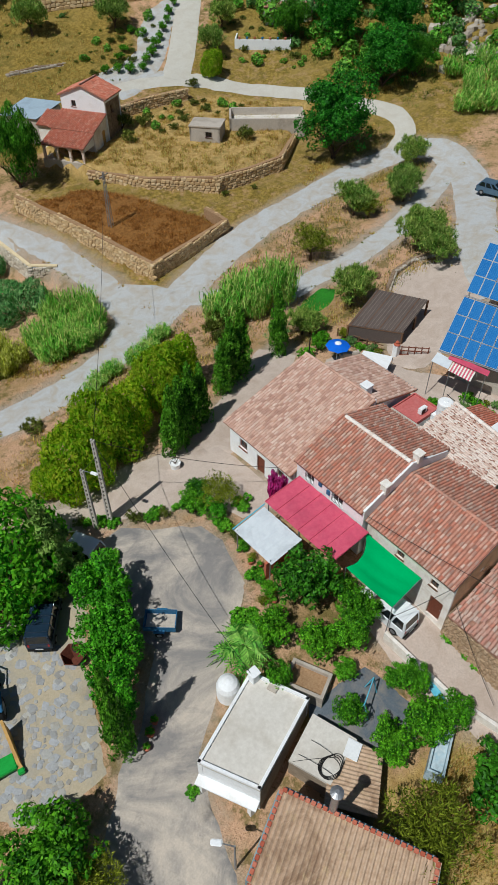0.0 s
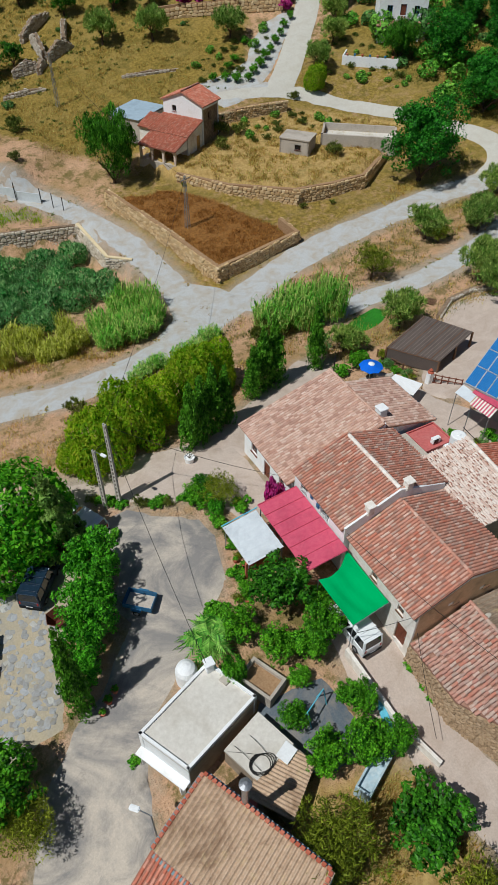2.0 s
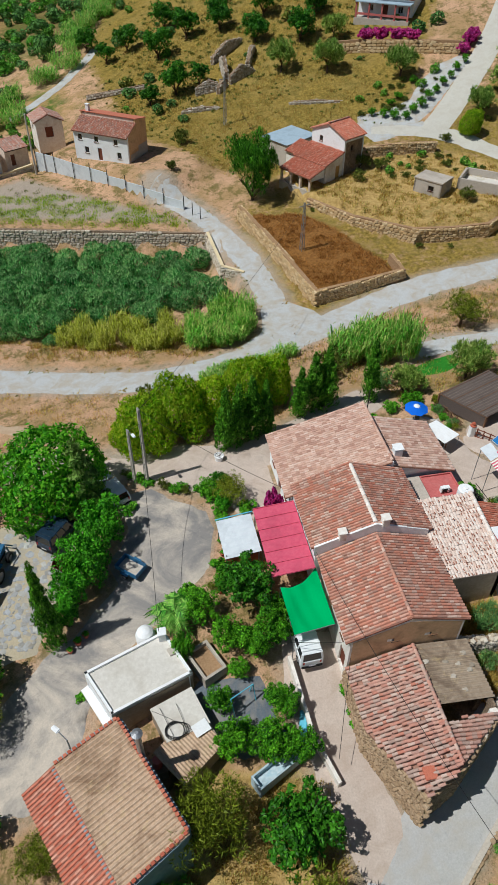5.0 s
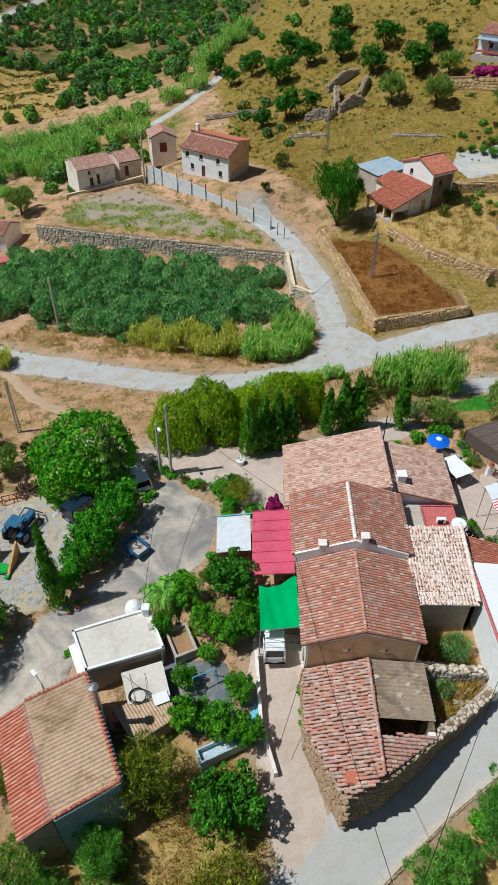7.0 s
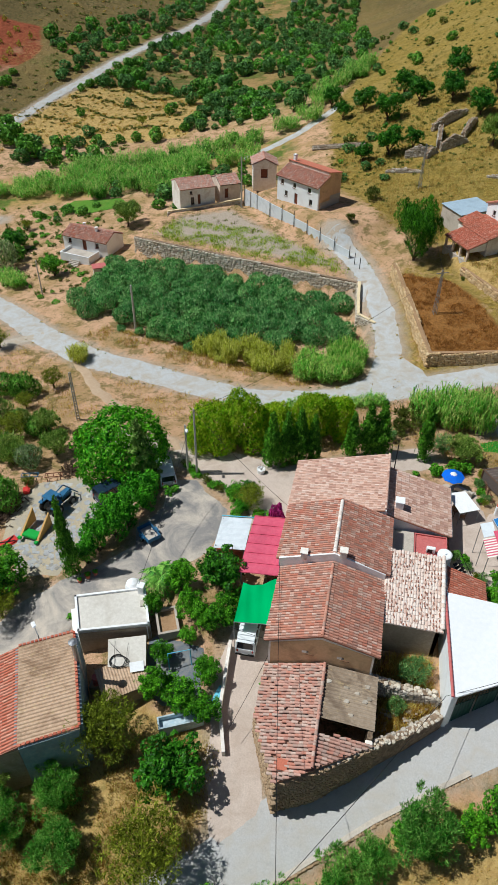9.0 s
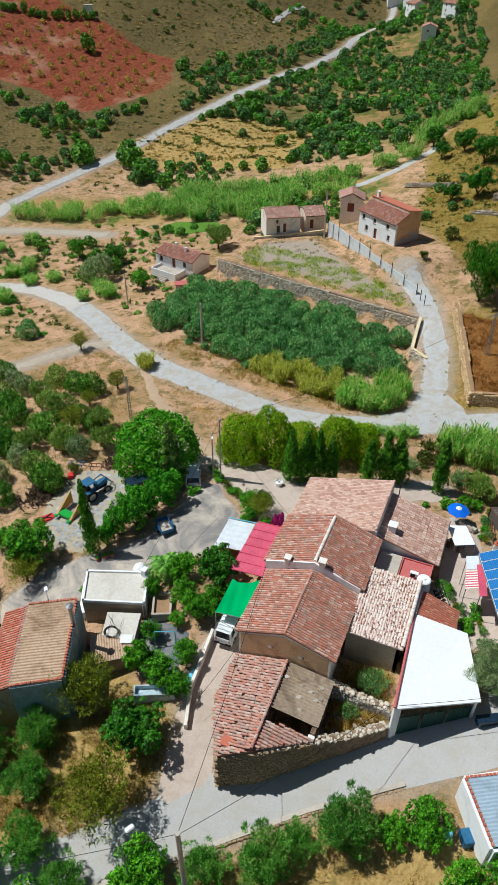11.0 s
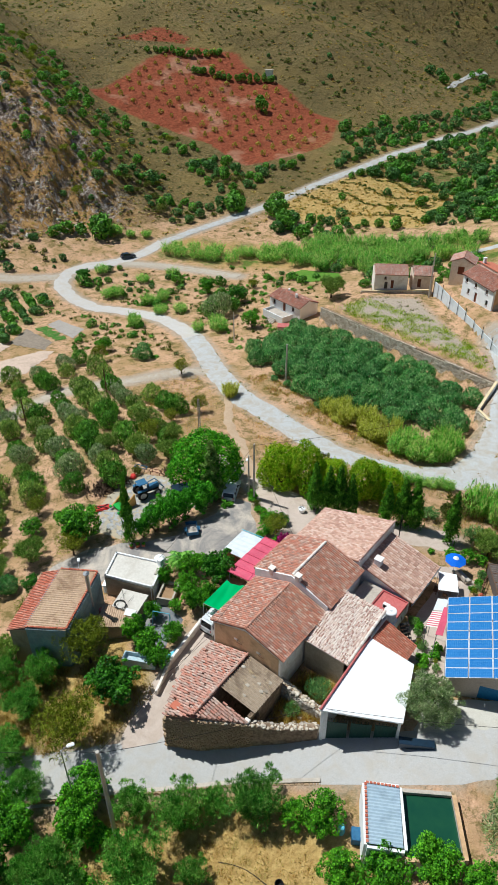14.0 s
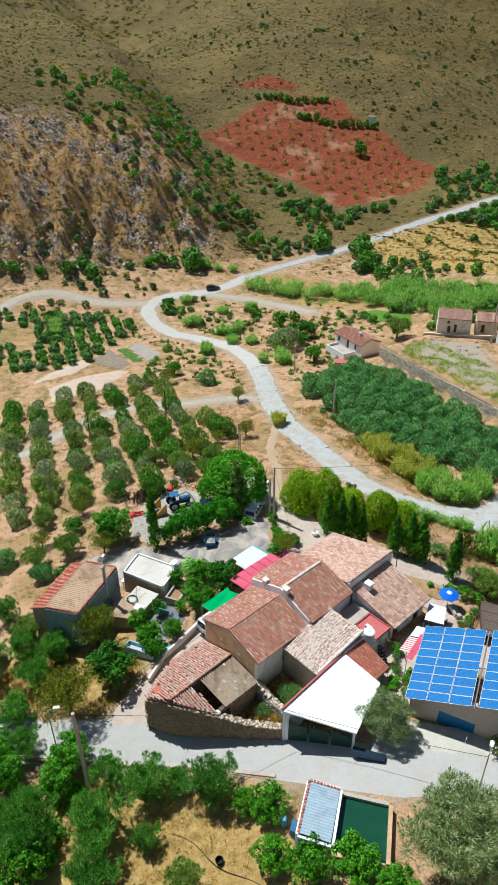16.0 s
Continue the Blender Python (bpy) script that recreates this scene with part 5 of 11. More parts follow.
tiled(lean, (37.7, 23.5, 2.55), (0, 6.4, 0), (-5.75, 0, 1.55), TILE_PALE, 0.3, 0.37, UNDER_PALE, limit=300)
chimney(lean, 33.0, 25.0, 3.4, 4.55, 0.7, WHITE, label="white stub chimney with a tiled top")
wire("gutter", [(37.84, 23.5, 2.5), (37.84, 29.9, 2.5)], 0.07, STEEL, lean)

# ---- flat roofs between the houses
annex = thing("annex", "low flat-roofed annex with a grey slab and a red-painted terrace", "annex")
bm = bmesh.new()
wall_panel(bm, (37.3, 21.0), (37.3, 23.2), -1.2, 2.2, 2.2, 0.25)
wall_panel(bm, (32.5, 19.7), (34.6, 19.7), -1.2, 2.3, 2.3, 0.25)
wall_panel(bm, (34.6, 20.9), (37.0, 20.9), -1.2, 2.2, 2.2, 0.25)
wall_panel(bm, (34.6, 23.4), (32.5, 23.4), -1.2, 2.3, 2.3, 0.25)
part("wall", bm, WHITE, annex)
slab("slab", [(32.5, 19.6, 2.5), (34.55, 19.6, 2.5), (34.55, 23.4, 2.5), (32.5, 23.4, 2.5)], 0.2, CONCRETE, annex)
slab("terrace_floor", [(34.6, 20.9, 2.35), (37.4, 20.9, 2.35), (37.4, 23.4, 2.35), (34.6, 23.4, 2.35)], 0.18, RED_PAINT, annex, "red-painted terrace floor")
bm = bmesh.new()
for a in ((34.6, 37.4, 20.9, 21.0), (34.6, 37.4, 23.3, 23.4), (37.3, 37.4, 21.0, 23.3), (34.6, 34.7, 21.0, 23.3)):
    add_box(bm, *a, 2.354, 2.5)
part("kerb", bm, RED_PAINT, annex)
ac = thing("air_conditioner", "small white air conditioner unit on the red terrace", "appliance")
part("casing", box(35.6, 36.35, 21.3, 21.65, 2.42, 2.95, 0.03), WHITE, ac)
part("grille", box(35.7, 36.1, 21.27, 21.3, 2.5, 2.87), BLACK_IRON, ac)
tank = thing("water_tank", "round white plastic water tank on a roof", "tank")
bm = bmesh.new()
lathe(bm, (36.95, 20.2, 2.5), [(0.55, 0), (0.58, 0.1), (0.56, 0.6), (0.6, 0.66), (0.58, 1.1), (0.62, 1.16), (0.6, 1.3), (0.5, 1.36)], 20)
part("barrel", bm, WHITE, tank)
bm = bmesh.new()
lathe(bm, (36.95, 20.2, 3.865), [(0.15, 0), (0.15, 0.06), (0.12, 0.08)], 12)
part("lid", bm, WHITE, tank)
stand = tagged(part("plinth", box(36.3, 37.6, 19.6, 20.85, -1.0, 2.5, 0.02), WHITE), "white rendered plinth under the water tank", "plinth")

# ---- cream-tiled store, small tiled roof, garage
cream = thing("store_house", "store with whitewashed barrel tiles and bare render walls", "house")
bm = bmesh.new()
wall_panel(bm, (32.2, 12.85), (36.6, 12.85), -1.8, 3.3, 3.3, 0.3)
wall_panel(bm, (36.6, 12.85), (36.6, 19.3), -1.8, 3.3, 4.15, 0.3)
wall_panel(bm, (36.6, 19.3), (32.2, 19.3), -1.2, 4.15, 4.15, 0.3)
part("wall", bm, RENDER, cream)
tiled(cream, (32.2, 12.75, 3.38), (4.6, 0, 0), (0, 6.6, 0.9), TILE_CREAM, 0.235, 0.36, WHITE_BED, limit=300, loose=0.03, stray=0.02)
# small dark pieces laid on top, painting the shaded gaps between cream tiles
tiled(cream, (32.25, 12.8, 3.44), (4.4, 0, 0), (0, 6.4, 0.87), tile_mesh("gap_dash", 0.1, 0.2, UNDER_TILE, flat=True), 0.24, 0.34, WHITE_BED, limit=120, loose=0.06, slab=False, stray=0.45, name="broken_tiles")
ridge_tiles(cream, (36.75, 12.8, 3.55), (36.75, 19.3, 4.4), RIDGE_WHITE)
small_roof = thing("outhouse", "outhouse with a small roof of orange-brown barrel tiles", "house")
bm = bmesh.new()
wall_panel(bm, (37.0, 16.5), (40.0, 16.9), -1.0, 3.3, 2.3, 0.25)
wall_panel(bm, (40.0, 16.9), (40.0, 19.0), -1.0, 2.3, 2.3, 0.25)
wall_panel(bm, (40.0, 19.0), (37.0, 19.0), -1.0, 2.3, 3.3, 0.25)
part("wall", bm, WHITE, small_roof)
tiled(small_roof, (40.3, 16.4, 2.4), (0, 2.75, 0), (-3.4, 0, 1.25), TILE_RED, 0.235, 0.36, UNDER_TILE)
ridge_tiles(small_roof, (36.95, 16.3, 3.7), (36.95, 19.2, 3.7), RIDGE_WHITE)

garage = thing("garage", "open-fronted garage with a bright white membrane roof and claret tile coping", "garage")
G = [(37.35, 7.5), (43.0, 10.9), (41.2, 16.4), (36.95, 16.3)]
slab("roof", [(37.3, 7.25, 3.62), (43.15, 10.75, 3.05), (41.3, 16.5, 3.12), (36.9, 16.35, 3.66)], 0.16, GARAGE_WHITE, garage)
bm = bmesh.new()
wall_panel(bm, G[3], G[0], -1.6, 3.46, 3.44, 0.25)
wall_panel(bm, G[2], G[3], -1.6, 2.94, 3.46, 0.25)
part("wall", bm, WHITE, garage)
d = (Vector((*G[1], 0)) - Vector((*G[0], 0))).normalized()
for t in (0.0, 6.35):
    bm = bmesh.new()
    p = Vector((*G[0], 0)) + d * t
    add_box(bm, 0, 0.22 if t else 0.55, 0, 0.25, -1.2, 3.4 - t * 0.085, Matrix.Translation((p.x, p.y, 0)) @ Matrix.Rotation(math.atan2(d.y, d.x), 4, "Z"))
    part("pillar", bm, WHITE, garage)
for k, (t0, t1) in enumerate(((0.6, 2.25), (2.55, 4.25), (4.55, 6.3))):
    mm = Matrix.Translation((G[0][0], G[0][1], 0)) @ Matrix.Rotation(math.atan2(d.y, d.x), 4, "Z")
    gate = part("gate", box(t0, t1, 0.1, 0.15, -0.7 + t0 * 0.12, 1.7 + t0 * 0.05, 0.01, m=mm), GREEN_METAL, garage, "dark green sheet gate")
    for i in range(7):
        u = t0 + (t1 - t0) * i / 6
        part("gate_bar", box(u - 0.02, u + 0.02, 0.07, 0.1, -0.7 + t0 * 0.12, 2.3, m=mm), GREEN_METAL, gate)
coping = tile_mesh("coping_tile", 0.24, 0.42, RED_PAINT)
ridge_tiles(garage, (37.33, 7.3, 3.68), (36.92, 16.3, 3.72), coping, 0.38)

# ---- ruined house
ruin = thing("ruined_house", "half-ruined stone house with a sagging lichened tile roof", "house")
PLAN = [(24.0, 9.0, -1.6, 0.35), (24.05, 4.8, -2.6, 0.2), (26.2, 0.15, -3.9, 0.65), (28.8, 1.25, -3.4, 1.45), (32.6, 4.0, -2.2, 0.95)]


def in_ruin(x, y):
    west = 24.0 if y > 4.8 else 24.0 + (4.8 - y) * 2.15 / 4.65
    south = 0.15 + (x - 26.2) * 0.42 if x < 28.8 else 1.25 + (x - 28.8) * 0.72
    return x > west - 0.2 and y > south + 0.05


tiled(ruin, (23.75, 9.1, 0.42), (0, -9.2, 0), (4.75, 0, 1.6), TILE_OLD, 0.245, 0.37, OLD_BED, keep=lambda u, v: in_ruin(23.75 + v * 0.948, 9.1 - u), loose=0.035, limit=300, slab=False, stray=0.02)
bm = bmesh.new()
hexa(bm, [(24.0, 9.0, 0.28), (28.5, 9.0, 1.72), (28.75, 1.3, 1.5), (26.3, 0.3, 0.75), (24.05, 4.8, 0.2)][::-1], [(24.0, 9.0, 0.45), (28.5, 9.0, 1.95), (28.75, 1.3, 1.72), (26.3, 0.3, 0.98), (24.05, 4.8, 0.4)][::-1])
part("roof_bed", bm, OLD_BED, ruin)
slab("roof_bed", [(28.8, 1.4, 1.72), (32.4, 4.0, 1.05), (31.2, 4.0, 1.3), (28.8, 3.7, 1.72)], 0.12, OLD_BED, ruin)
tiled(ruin, (32.6, 0.8, 1.06), (0, 3.3, 0), (-3.9, 0, 0.75), TILE_OLD, 0.245, 0.37, OLD_BED, keep=lambda u, v: in_ruin(32.6 - v * 0.98, 0.8 + u) and 0.8 + u < 4.2 - v * 0.08, loose=0.04, slab=False)
ridge_tiles(ruin, (28.55, 1.3, 1.98), (28.45, 9.0, 2.12), tile_mesh("old_ridge_tile", 0.26, 0.44, BARREL_OLD))
sheet = wavy_sheet("patch_roof", (32.45, 4.9, 1.5), (0, 4.2, 0), (-3.85, 0, 0.42), 0.28, 0.055, ASBESTOS_OLD, ruin, "grey corrugated fibre-cement patch roof", joins=1)
rng = random.Random(5)
for x, y in ((30.2, 7.6), (31.0, 7.4), (30.3, 6.6), (30.7, 5.6), (31.7, 8.1), (31.6, 6.9), (31.9, 7.2), (28.9, 7.8)):
    shape, polys = STONE_SHAPES[rng.randrange(6)]
    tagged(part("stone", mesh_of("stone", shape * np.array([0.4, 0.28, 0.2]) + np.array([x, y, 1.68 - (x - 28.6) * 0.11 + 0.2]), polys, GREY_STONE), None), "loose stone that weighs down a sheet roof", "stone", "stones on the patch roof")
stone_wall("stone_wall", PLAN, 0.5, "old rubble wall of the ruin above the road", BROWN_STONE, PLASTERED, 0.24, 11, sides=(1,), proud=-0.09)
stone_wall("stone_wall", [(32.6, 4.0, -2.2, 0.85), (34.8, 5.5, -1.7, 0.55), (37.2, 7.35, -0.6, 0.75)], 0.55, "broken rubble wall of the ruined yard", GREY_STONE, RUBBLE, 0.3, 12, sides=(-1,))
stone_wall("stone_wall", [(32.0, 9.2, -1.2, 0.9), (34.6, 9.0, -1.0, 0.7), (36.9, 9.0, -0.8, 0.5)], 0.4, "low rubble wall with a whitewashed top across the yard", GREY_STONE, RUBBLE, 0.3, 13, sides=(1, -1))
bm = bmesh.new()
wall_panel(bm, (28.6, 3.7), (28.6, 9.0), -2.2, 1.7, 1.75, 0.35)
wall_panel(bm, (32.35, 4.4), (32.35, 9.0), -2.0, 1.35, 1.4, 0.35, ((0.4, 1.2, -1.9, 0.9),))
wall_panel(bm, (24.1, 9.15), (32.3, 9.15), -2.2, 0.3, 0.6, 0.1)
part("inner_wall", bm, RUBBLE, ruin)
def cap_stones(path, thick, material, label, seed, size=0.34):
    """Loose stones bedded along the top of a broken wall."""
    r = random.Random(seed)
    v, f = [], []
    for (ax, ay, a0, a1), (bx, by, b0, b1) in zip(path, path[1:]):
        d = Vector((bx - ax, by - ay, 0))
        n = Vector((-d.y, d.x, 0)).normalized()
        for k in range(int(d.length / size * 2.6)):
            t, u = r.random(), r.uniform(0.0, thick)
            shape, polys = STONE_SHAPES[r.randrange(6)]
            w = size * r.uniform(0.5, 1.2)
            a = r.uniform(0, math.tau)
            q = (shape * np.array([w, w * 0.8, w * 0.7])) @ np.array([[math.cos(a), math.sin(a), 0], [-math.sin(a), math.cos(a), 0], [0, 0, 1]])
            n0 = len(v)
            v.extend(map(tuple, q + np.array([ax + d.x * t + n.x * u, ay + d.y * t + n.y * u, a1 + (b1 - a1) * t + w * r.uniform(0.0, 0.35)])))
            f.extend(tuple(i + n0 for i in p) for p in polys)
    tagged(part("cap_stones", mesh_of("cap_stones", v, f, material), None), label, "stones", "", "stuff")


cap_stones([(28.8, 1.25, -3.4, 1.35), (32.6, 4.0, -2.2, 0.9), (34.8, 5.5, -1.7, 0.5), (37.2, 7.35, -0.6, 0.7)], 0.5, PALE_STONE, "loose pale stones on top of the broken wall", 81, 0.26)
cap_stones([(32.0, 9.2, -1.2, 0.85), (34.6, 9.0, -1.0, 0.65), (36.9, 9.0, -0.8, 0.45)], 0.4, PALE_STONE, "whitewashed stones on a low yard wall", 82)
part("pillar", box(31.9, 32.4, 3.9, 4.4, -1.9, 1.15, 0.04), OLD_WHITE, ruin, "whitewashed stump of a pillar")
chimney(ruin, 26.6, 1.3, 0.8, 1.5, 0.62, BRICK, label="low broken brick chimney")
v, f = [], []
for k in range(130):
    shape, polys = STONE_SHAPES[rng.randrange(6)]
    x, y = rng.uniform(33, 36.8), rng.uniform(5.0, 8.6)
    if y < 4.4 + (x - 32.6) * 0.75:
        continue
    sc = rng.uniform(0.12, 0.38)
    n0 = len(v)
    v.extend(map(tuple, shape * np.array([sc, sc * 0.8, sc * 0.6]) + np.array([x, y, gz(x, y) + 0.1 + rng.random() * 0.3])))
    f.extend(tuple(i + n0 for i in p) for p in polys)
tagged(part("rubble", mesh_of("rubble", v, f, GREY_STONE), None), "heap of fallen grey stones in the ruined yard", "rubble", "", "stuff")

# ---- barn with fibre-cement roof
barn = thing("barn", "barn with a weathered corrugated roof edged in brick", "barn")
B = [Vector(p) for p in ((5.1, 6.15, 0.95), (8.95, 8.05, 1.4), (12.45, 0.95, 1.4), (8.7, -1.1, 0.95))]
e, s = B[2] - B[1], B[0] - B[1]
wavy_sheet("roof", B[0], B[3] - B[0], B[1] - B[0], 0.28, 0.06, ASBESTOS, barn, "tan weathered corrugated fibre-cement roof", joins=2)
bm = bmesh.new()
for a, b, za, zb in ((B[1], B[0], 1.3, 0.85), (B[2], B[1], 1.3, 1.3), (B[3], B[2], 0.85, 1.3), (B[0], B[3], 0.85, 0.85)):
    c = (B[0] + B[2]) / 2
    pa, pb = a.lerp(c, 0.03), b.lerp(c, 0.03)
    wall_panel(bm, (pb.x, pb.y), (pa.x, pa.y), -6.2, zb - 0.02, za - 0.02, 0.3)
part("wall", bm, BLUEGREY, barn)
for a, b in ((B[0], B[1]), (B[1], B[2]), (B[3], B[2])):
    n = int((b - a).length / 0.3)
    q = math.atan2((b - a).y, (b - a).x)
    for i in range(n):
        p = a.lerp(b, (i + 0.5) / n)
        part("brick", box(-0.115, 0.115, -0.1, 0.1, 0.03, 0.13, 0.012, m=Matrix.Translation(p) @ Matrix.Rotation(q, 4, "Z")), BRICK, barn)
bm = bmesh.new()
tube(bm, (10.25, 5.75, -1.0), (10.25, 5.75, 3.6), 0.2, n=14)
flue = part("flue_pipe", bm, STEEL, barn, "pale round flue pipe")
bm = bmesh.new()
lathe(bm, (10.25, 5.75, 3.6), [(0.2, 0), (0.34, 0.06), (0.34, 0.16), (0.1, 0.3)], 14)
part("cowl", bm, STEEL, flue)
low_barn = thing("shed", "lean-to shed with orange barrel tiles beside the barn", "shed")
bm = bmesh.new()
s1, s2 = B[0] + Vector((-0.02, 0, -0.1)), B[3] + Vector((-0.02, 0, -0.1))
out = (B[0] - B[1]).normalized()
tiled(low_barn, s1 + out * 2.1 + Vector((0, 0, -0.62)), s2 - s1, -out * 2.1 + Vector((0, 0, 0.62)), TILE_RED, 0.25, 0.37, UNDER_TILE)
foot1, foot2 = s1 + out * 1.9, s2 + out * 1.9
wall_panel(bm, (foot1.x, foot1.y), (foot2.x, foot2.y), -6.5, 0.05, 0.05, 0.25)
wall_panel(bm, (foot2.x, foot2.y), (s2.x, s2.y), -6.5, 0.05, 0.5, 0.25)
wall_panel(bm, (s1.x, s1.y), (foot1.x, foot1.y), -6.5, 0.5, 0.05, 0.25)
part("wall", bm, RENDER, low_barn)

# ---- flat-roofed house
flat = thing("house", "small white house with a pale screed flat roof", "house")
F = [Vector(p) for p in ((6.75, 12.45, -0.3), (8.45, 9.15, -0.3), (13.95, 11.1, -0.3), (12.35, 14.6, -0.3))]
bm = bmesh.new()
for a, b in zip(F, F[1:] + F[:1]):
    wall_panel(bm, (a.x, a.y), (b.x, b.y), -4.8, -0.55, -0.55, 0.3)
part("wall", bm, WHITE, flat)
slab("roof", [(p.x, p.y, -0.42) for p in F], 0.2, SCREED, flat)
bm = bmesh.new()
for a, b in zip(F, F[1:] + F[:1]):
    wall_panel(bm, (a.x, a.y), (b.x, b.y), -0.416, -0.24, -0.24, 0.18)
part("parapet", bm, WHITE, flat)
bm = bmesh.new()
a, b = F[1], F[2]
wall_panel(bm, (a.x + 0.05, a.y - 0.02), (b.x, b.y - 0.02), -4.8, -0.6, -0.6, 0.02)
part("back_render", bm, RENDER, flat, "unpainted brown render on the back")
chimney(flat, 12.2, 14.1, -0.4, 0.45, 0.5, WHITE, label="square white chimney")
part("hatch", box(0, 0.5, 0, 0.6, -0.42, -0.28, 0.02, m=Matrix.Translation((12.6, 12.6, 0)) @ Matrix.Rotation(0.35, 4, "Z")), CONCRETE, flat)
porch = thing("porch", "small white porch on square pillars", "porch")
bm = bmesh.new()
for p in (F[0].lerp(F[1], 0.1), F[0].lerp(F[1], 0.9)):
    n = Vector((-0.3, -0.15, 0))
    add_box(bm, p.x + n.x - 0.15, p.x + n.x + 0.15, p.y + n.y - 0.15, p.y + n.y + 0.15, -4.8, -2.2)
part("pillar", bm, WHITE, porch)
q = [F[0] + Vector((-0.5, -0.24, 0)), F[1] + Vector((-0.5, -0.24, 0)), F[1], F[0]]
slab("roof", [(p.x, p.y, -2.1 if i < 2 else -2.0) for i, p in enumerate(q)], 0.12, WHITE, porch)
dome = thing("oven_dome", "whitewashed round oven against the house", "oven")
bm = bmesh.new()
lathe(bm, (11.0, 15.1, gz(11.0, 15.1) - 0.2), [(0.72, 0), (0.72, 1.3), (0.6, 1.65), (0.36, 1.85), (0.08, 1.95)], 20)
part("dome", bm, WHITE, dome)

low = thing("annex", "low white flat-roofed annex behind the house", "annex")
L = [Vector((12.6, 4.5, 0)), Vector((15.2, 6.4, 0)), Vector((13.7, 10.5, 0)), Vector((10.9, 9.5, 0))]
bm = bmesh.new()
for a, b in zip(L, L[1:] + L[:1]):
    wall_panel(bm, (a.x, a.y), (b.x, b.y), -4.4, -1.35, -1.35, 0.25)
part("wall", bm, RENDER, low)
slab("roof", [(11.75, 7.1, -1.15), (14.65, 7.85, -1.15), (13.75, 10.55, -1.15), (10.85, 9.5, -1.15)], 0.2, SCREED, low)
wavy_sheet("sheet_roof", (12.5, 4.35, -1.32), (2.85, 2.1, 0), (-0.8, 2.75, 0.1), 0.22, 0.03, ASBESTOS, low, "tan corrugated sheet lean-to")
board = tagged(part("board", box(-0.55, 0.55, -0.42, 0.42, 0, 0.03, 0.005, m=pose(14.0, 7.6, -1.08, 6, 3, 25)), WHITE), "white board lying on the annex roof", "board")
for k in range(4):
    pts = [(12.3 + (0.62 + 0.05 * k) * math.cos(i * 0.35) + 0.08 * k, 7.75 + (0.62 - 0.05 * k) * math.sin(i * 0.35), -1.1 + 0.01 * k) for i in range(19)]
    wire("hose", pts, 0.022, BLACK_IRON, None, "black hose coiled on a white flat roof", "hose")
for a, b in (((11.0, 9.3, -1.1), (13.4, 7.6, -1.1)), ((11.5, 9.4, -1.1), (12.2, 7.4, -1.1)), ((12.6, 9.5, -1.1), (13.0, 8.0, -1.1))):
    wire("cable", sag(a, b, -0.12), 0.014, BLACK_IRON, None, "loose black cable on a flat roof", "cable")
drum = thing("barrel", "dark red metal barrel between two sheds", "barrel")
bm = bmesh.new()
lathe(bm, (11.0, 6.3, -2.4), [(0.29, 0), (0.3, 0.3), (0.29, 0.32), (0.3, 0.6), (0.29, 0.62), (0.3, 0.9)], 16)
part("drum", bm, RED_PAINT, drum)
part("plinth", box(10.5, 11.6, 5.8, 6.8, -4.4, -2.4, 0.03), RENDER, drum)

# ---- canopies on the west front
claret = thing("canopy", "claret sheet-metal canopy beside the white house", "canopy")
wavy_sheet("roof", (20.35, 22.55, 2.3), (0, -6.7, 0), (3.3, 0, 0.32), 1.1, 0.025, CLARET_SHEET, claret)
bm = bmesh.new()
for i in range(7):
    y = 22.5 - i * 1.1
    add_box(bm, 20.35, 23.65, y - 0.025, y + 0.025, 0, 0.05, Matrix.Translation((0, 0, 2.33)) @ Matrix.Translation((20.35, 0, 0)) @ Matrix.Rotation(-math.atan2(0.32, 3.3), 4, "Y") @ Matrix.Translation((-20.35, 0, 0)))
part("seam", bm, CLARET_SHEET, claret)
for y in (16.1, 19.2, 22.3):
    bm = bmesh.new()
    tube(bm, (20.5, y, gz(20.5, y) - 0.1), (20.5, y, 2.28), 0.05, n=8)
    part("post", bm, STEEL, claret)
pale_canopy = thing("canopy", "white corrugated canopy on thin posts", "canopy")
wavy_sheet("roof", (17.35, 22.3, 1.75), (0.12, -3.75, -0.1), (2.8, 0, 0.25), 0.7, 0.03, WHITE_SHEET, pale_canopy)
for x, y in ((17.5, 22.1), (17.6, 18.8), (20.1, 18.8)):
    bm = bmesh.new()
    tube(bm, (x, y, gz(x, y) - 0.1), (x, y, 1.8), 0.04, n=8)
    part("post", bm, STEEL, pale_canopy)
tube_bm = bmesh.new()
tube(tube_bm, (17.3, 22.35, 1.85), (20.3, 22.5, 2.1), 0.05)
part("rail", tube_bm, SKY_BLUE, pale_canopy, "turquoise pole")
low_hut = tagged(part("barbecue_wall", box(17.6, 20.2, 19.2, 19.4, -2.2, 0.9, 0.02), BRICK), "low brick wall under the white canopy", "wall")
net = thing("shade_net", "bright green shade net stretched over the alley", "shade net")
verts, faces = [], []
n = 14
A0, A1, A2, A3 = (Vector(p) for p in ((23.75, 16.2, 2.3), (20.9, 15.2, 1.9), (21.0, 11.35, 1.75), (23.85, 11.5, 2.05)))
for i in range(n + 1):
    for j in range(n + 1):
        u, v = i / n, j / n
        p = A0.lerp(A1, u).lerp(A3.lerp(A2, u), v)
        p.z -= 0.35 * math.sin(u * math.pi) * math.sin(v * math.pi) + 0.04 * math.sin(u * 19 + v * 4)
        p.y += (0.5 * u * (1 - u) * 4) * (1 - v) * -1.2
        verts.append(p)
for i in range(n):
    for j in range(n):
        a = i * (n + 1) + j
        faces.append((a, a + 1, a + n + 2, a + n + 1))
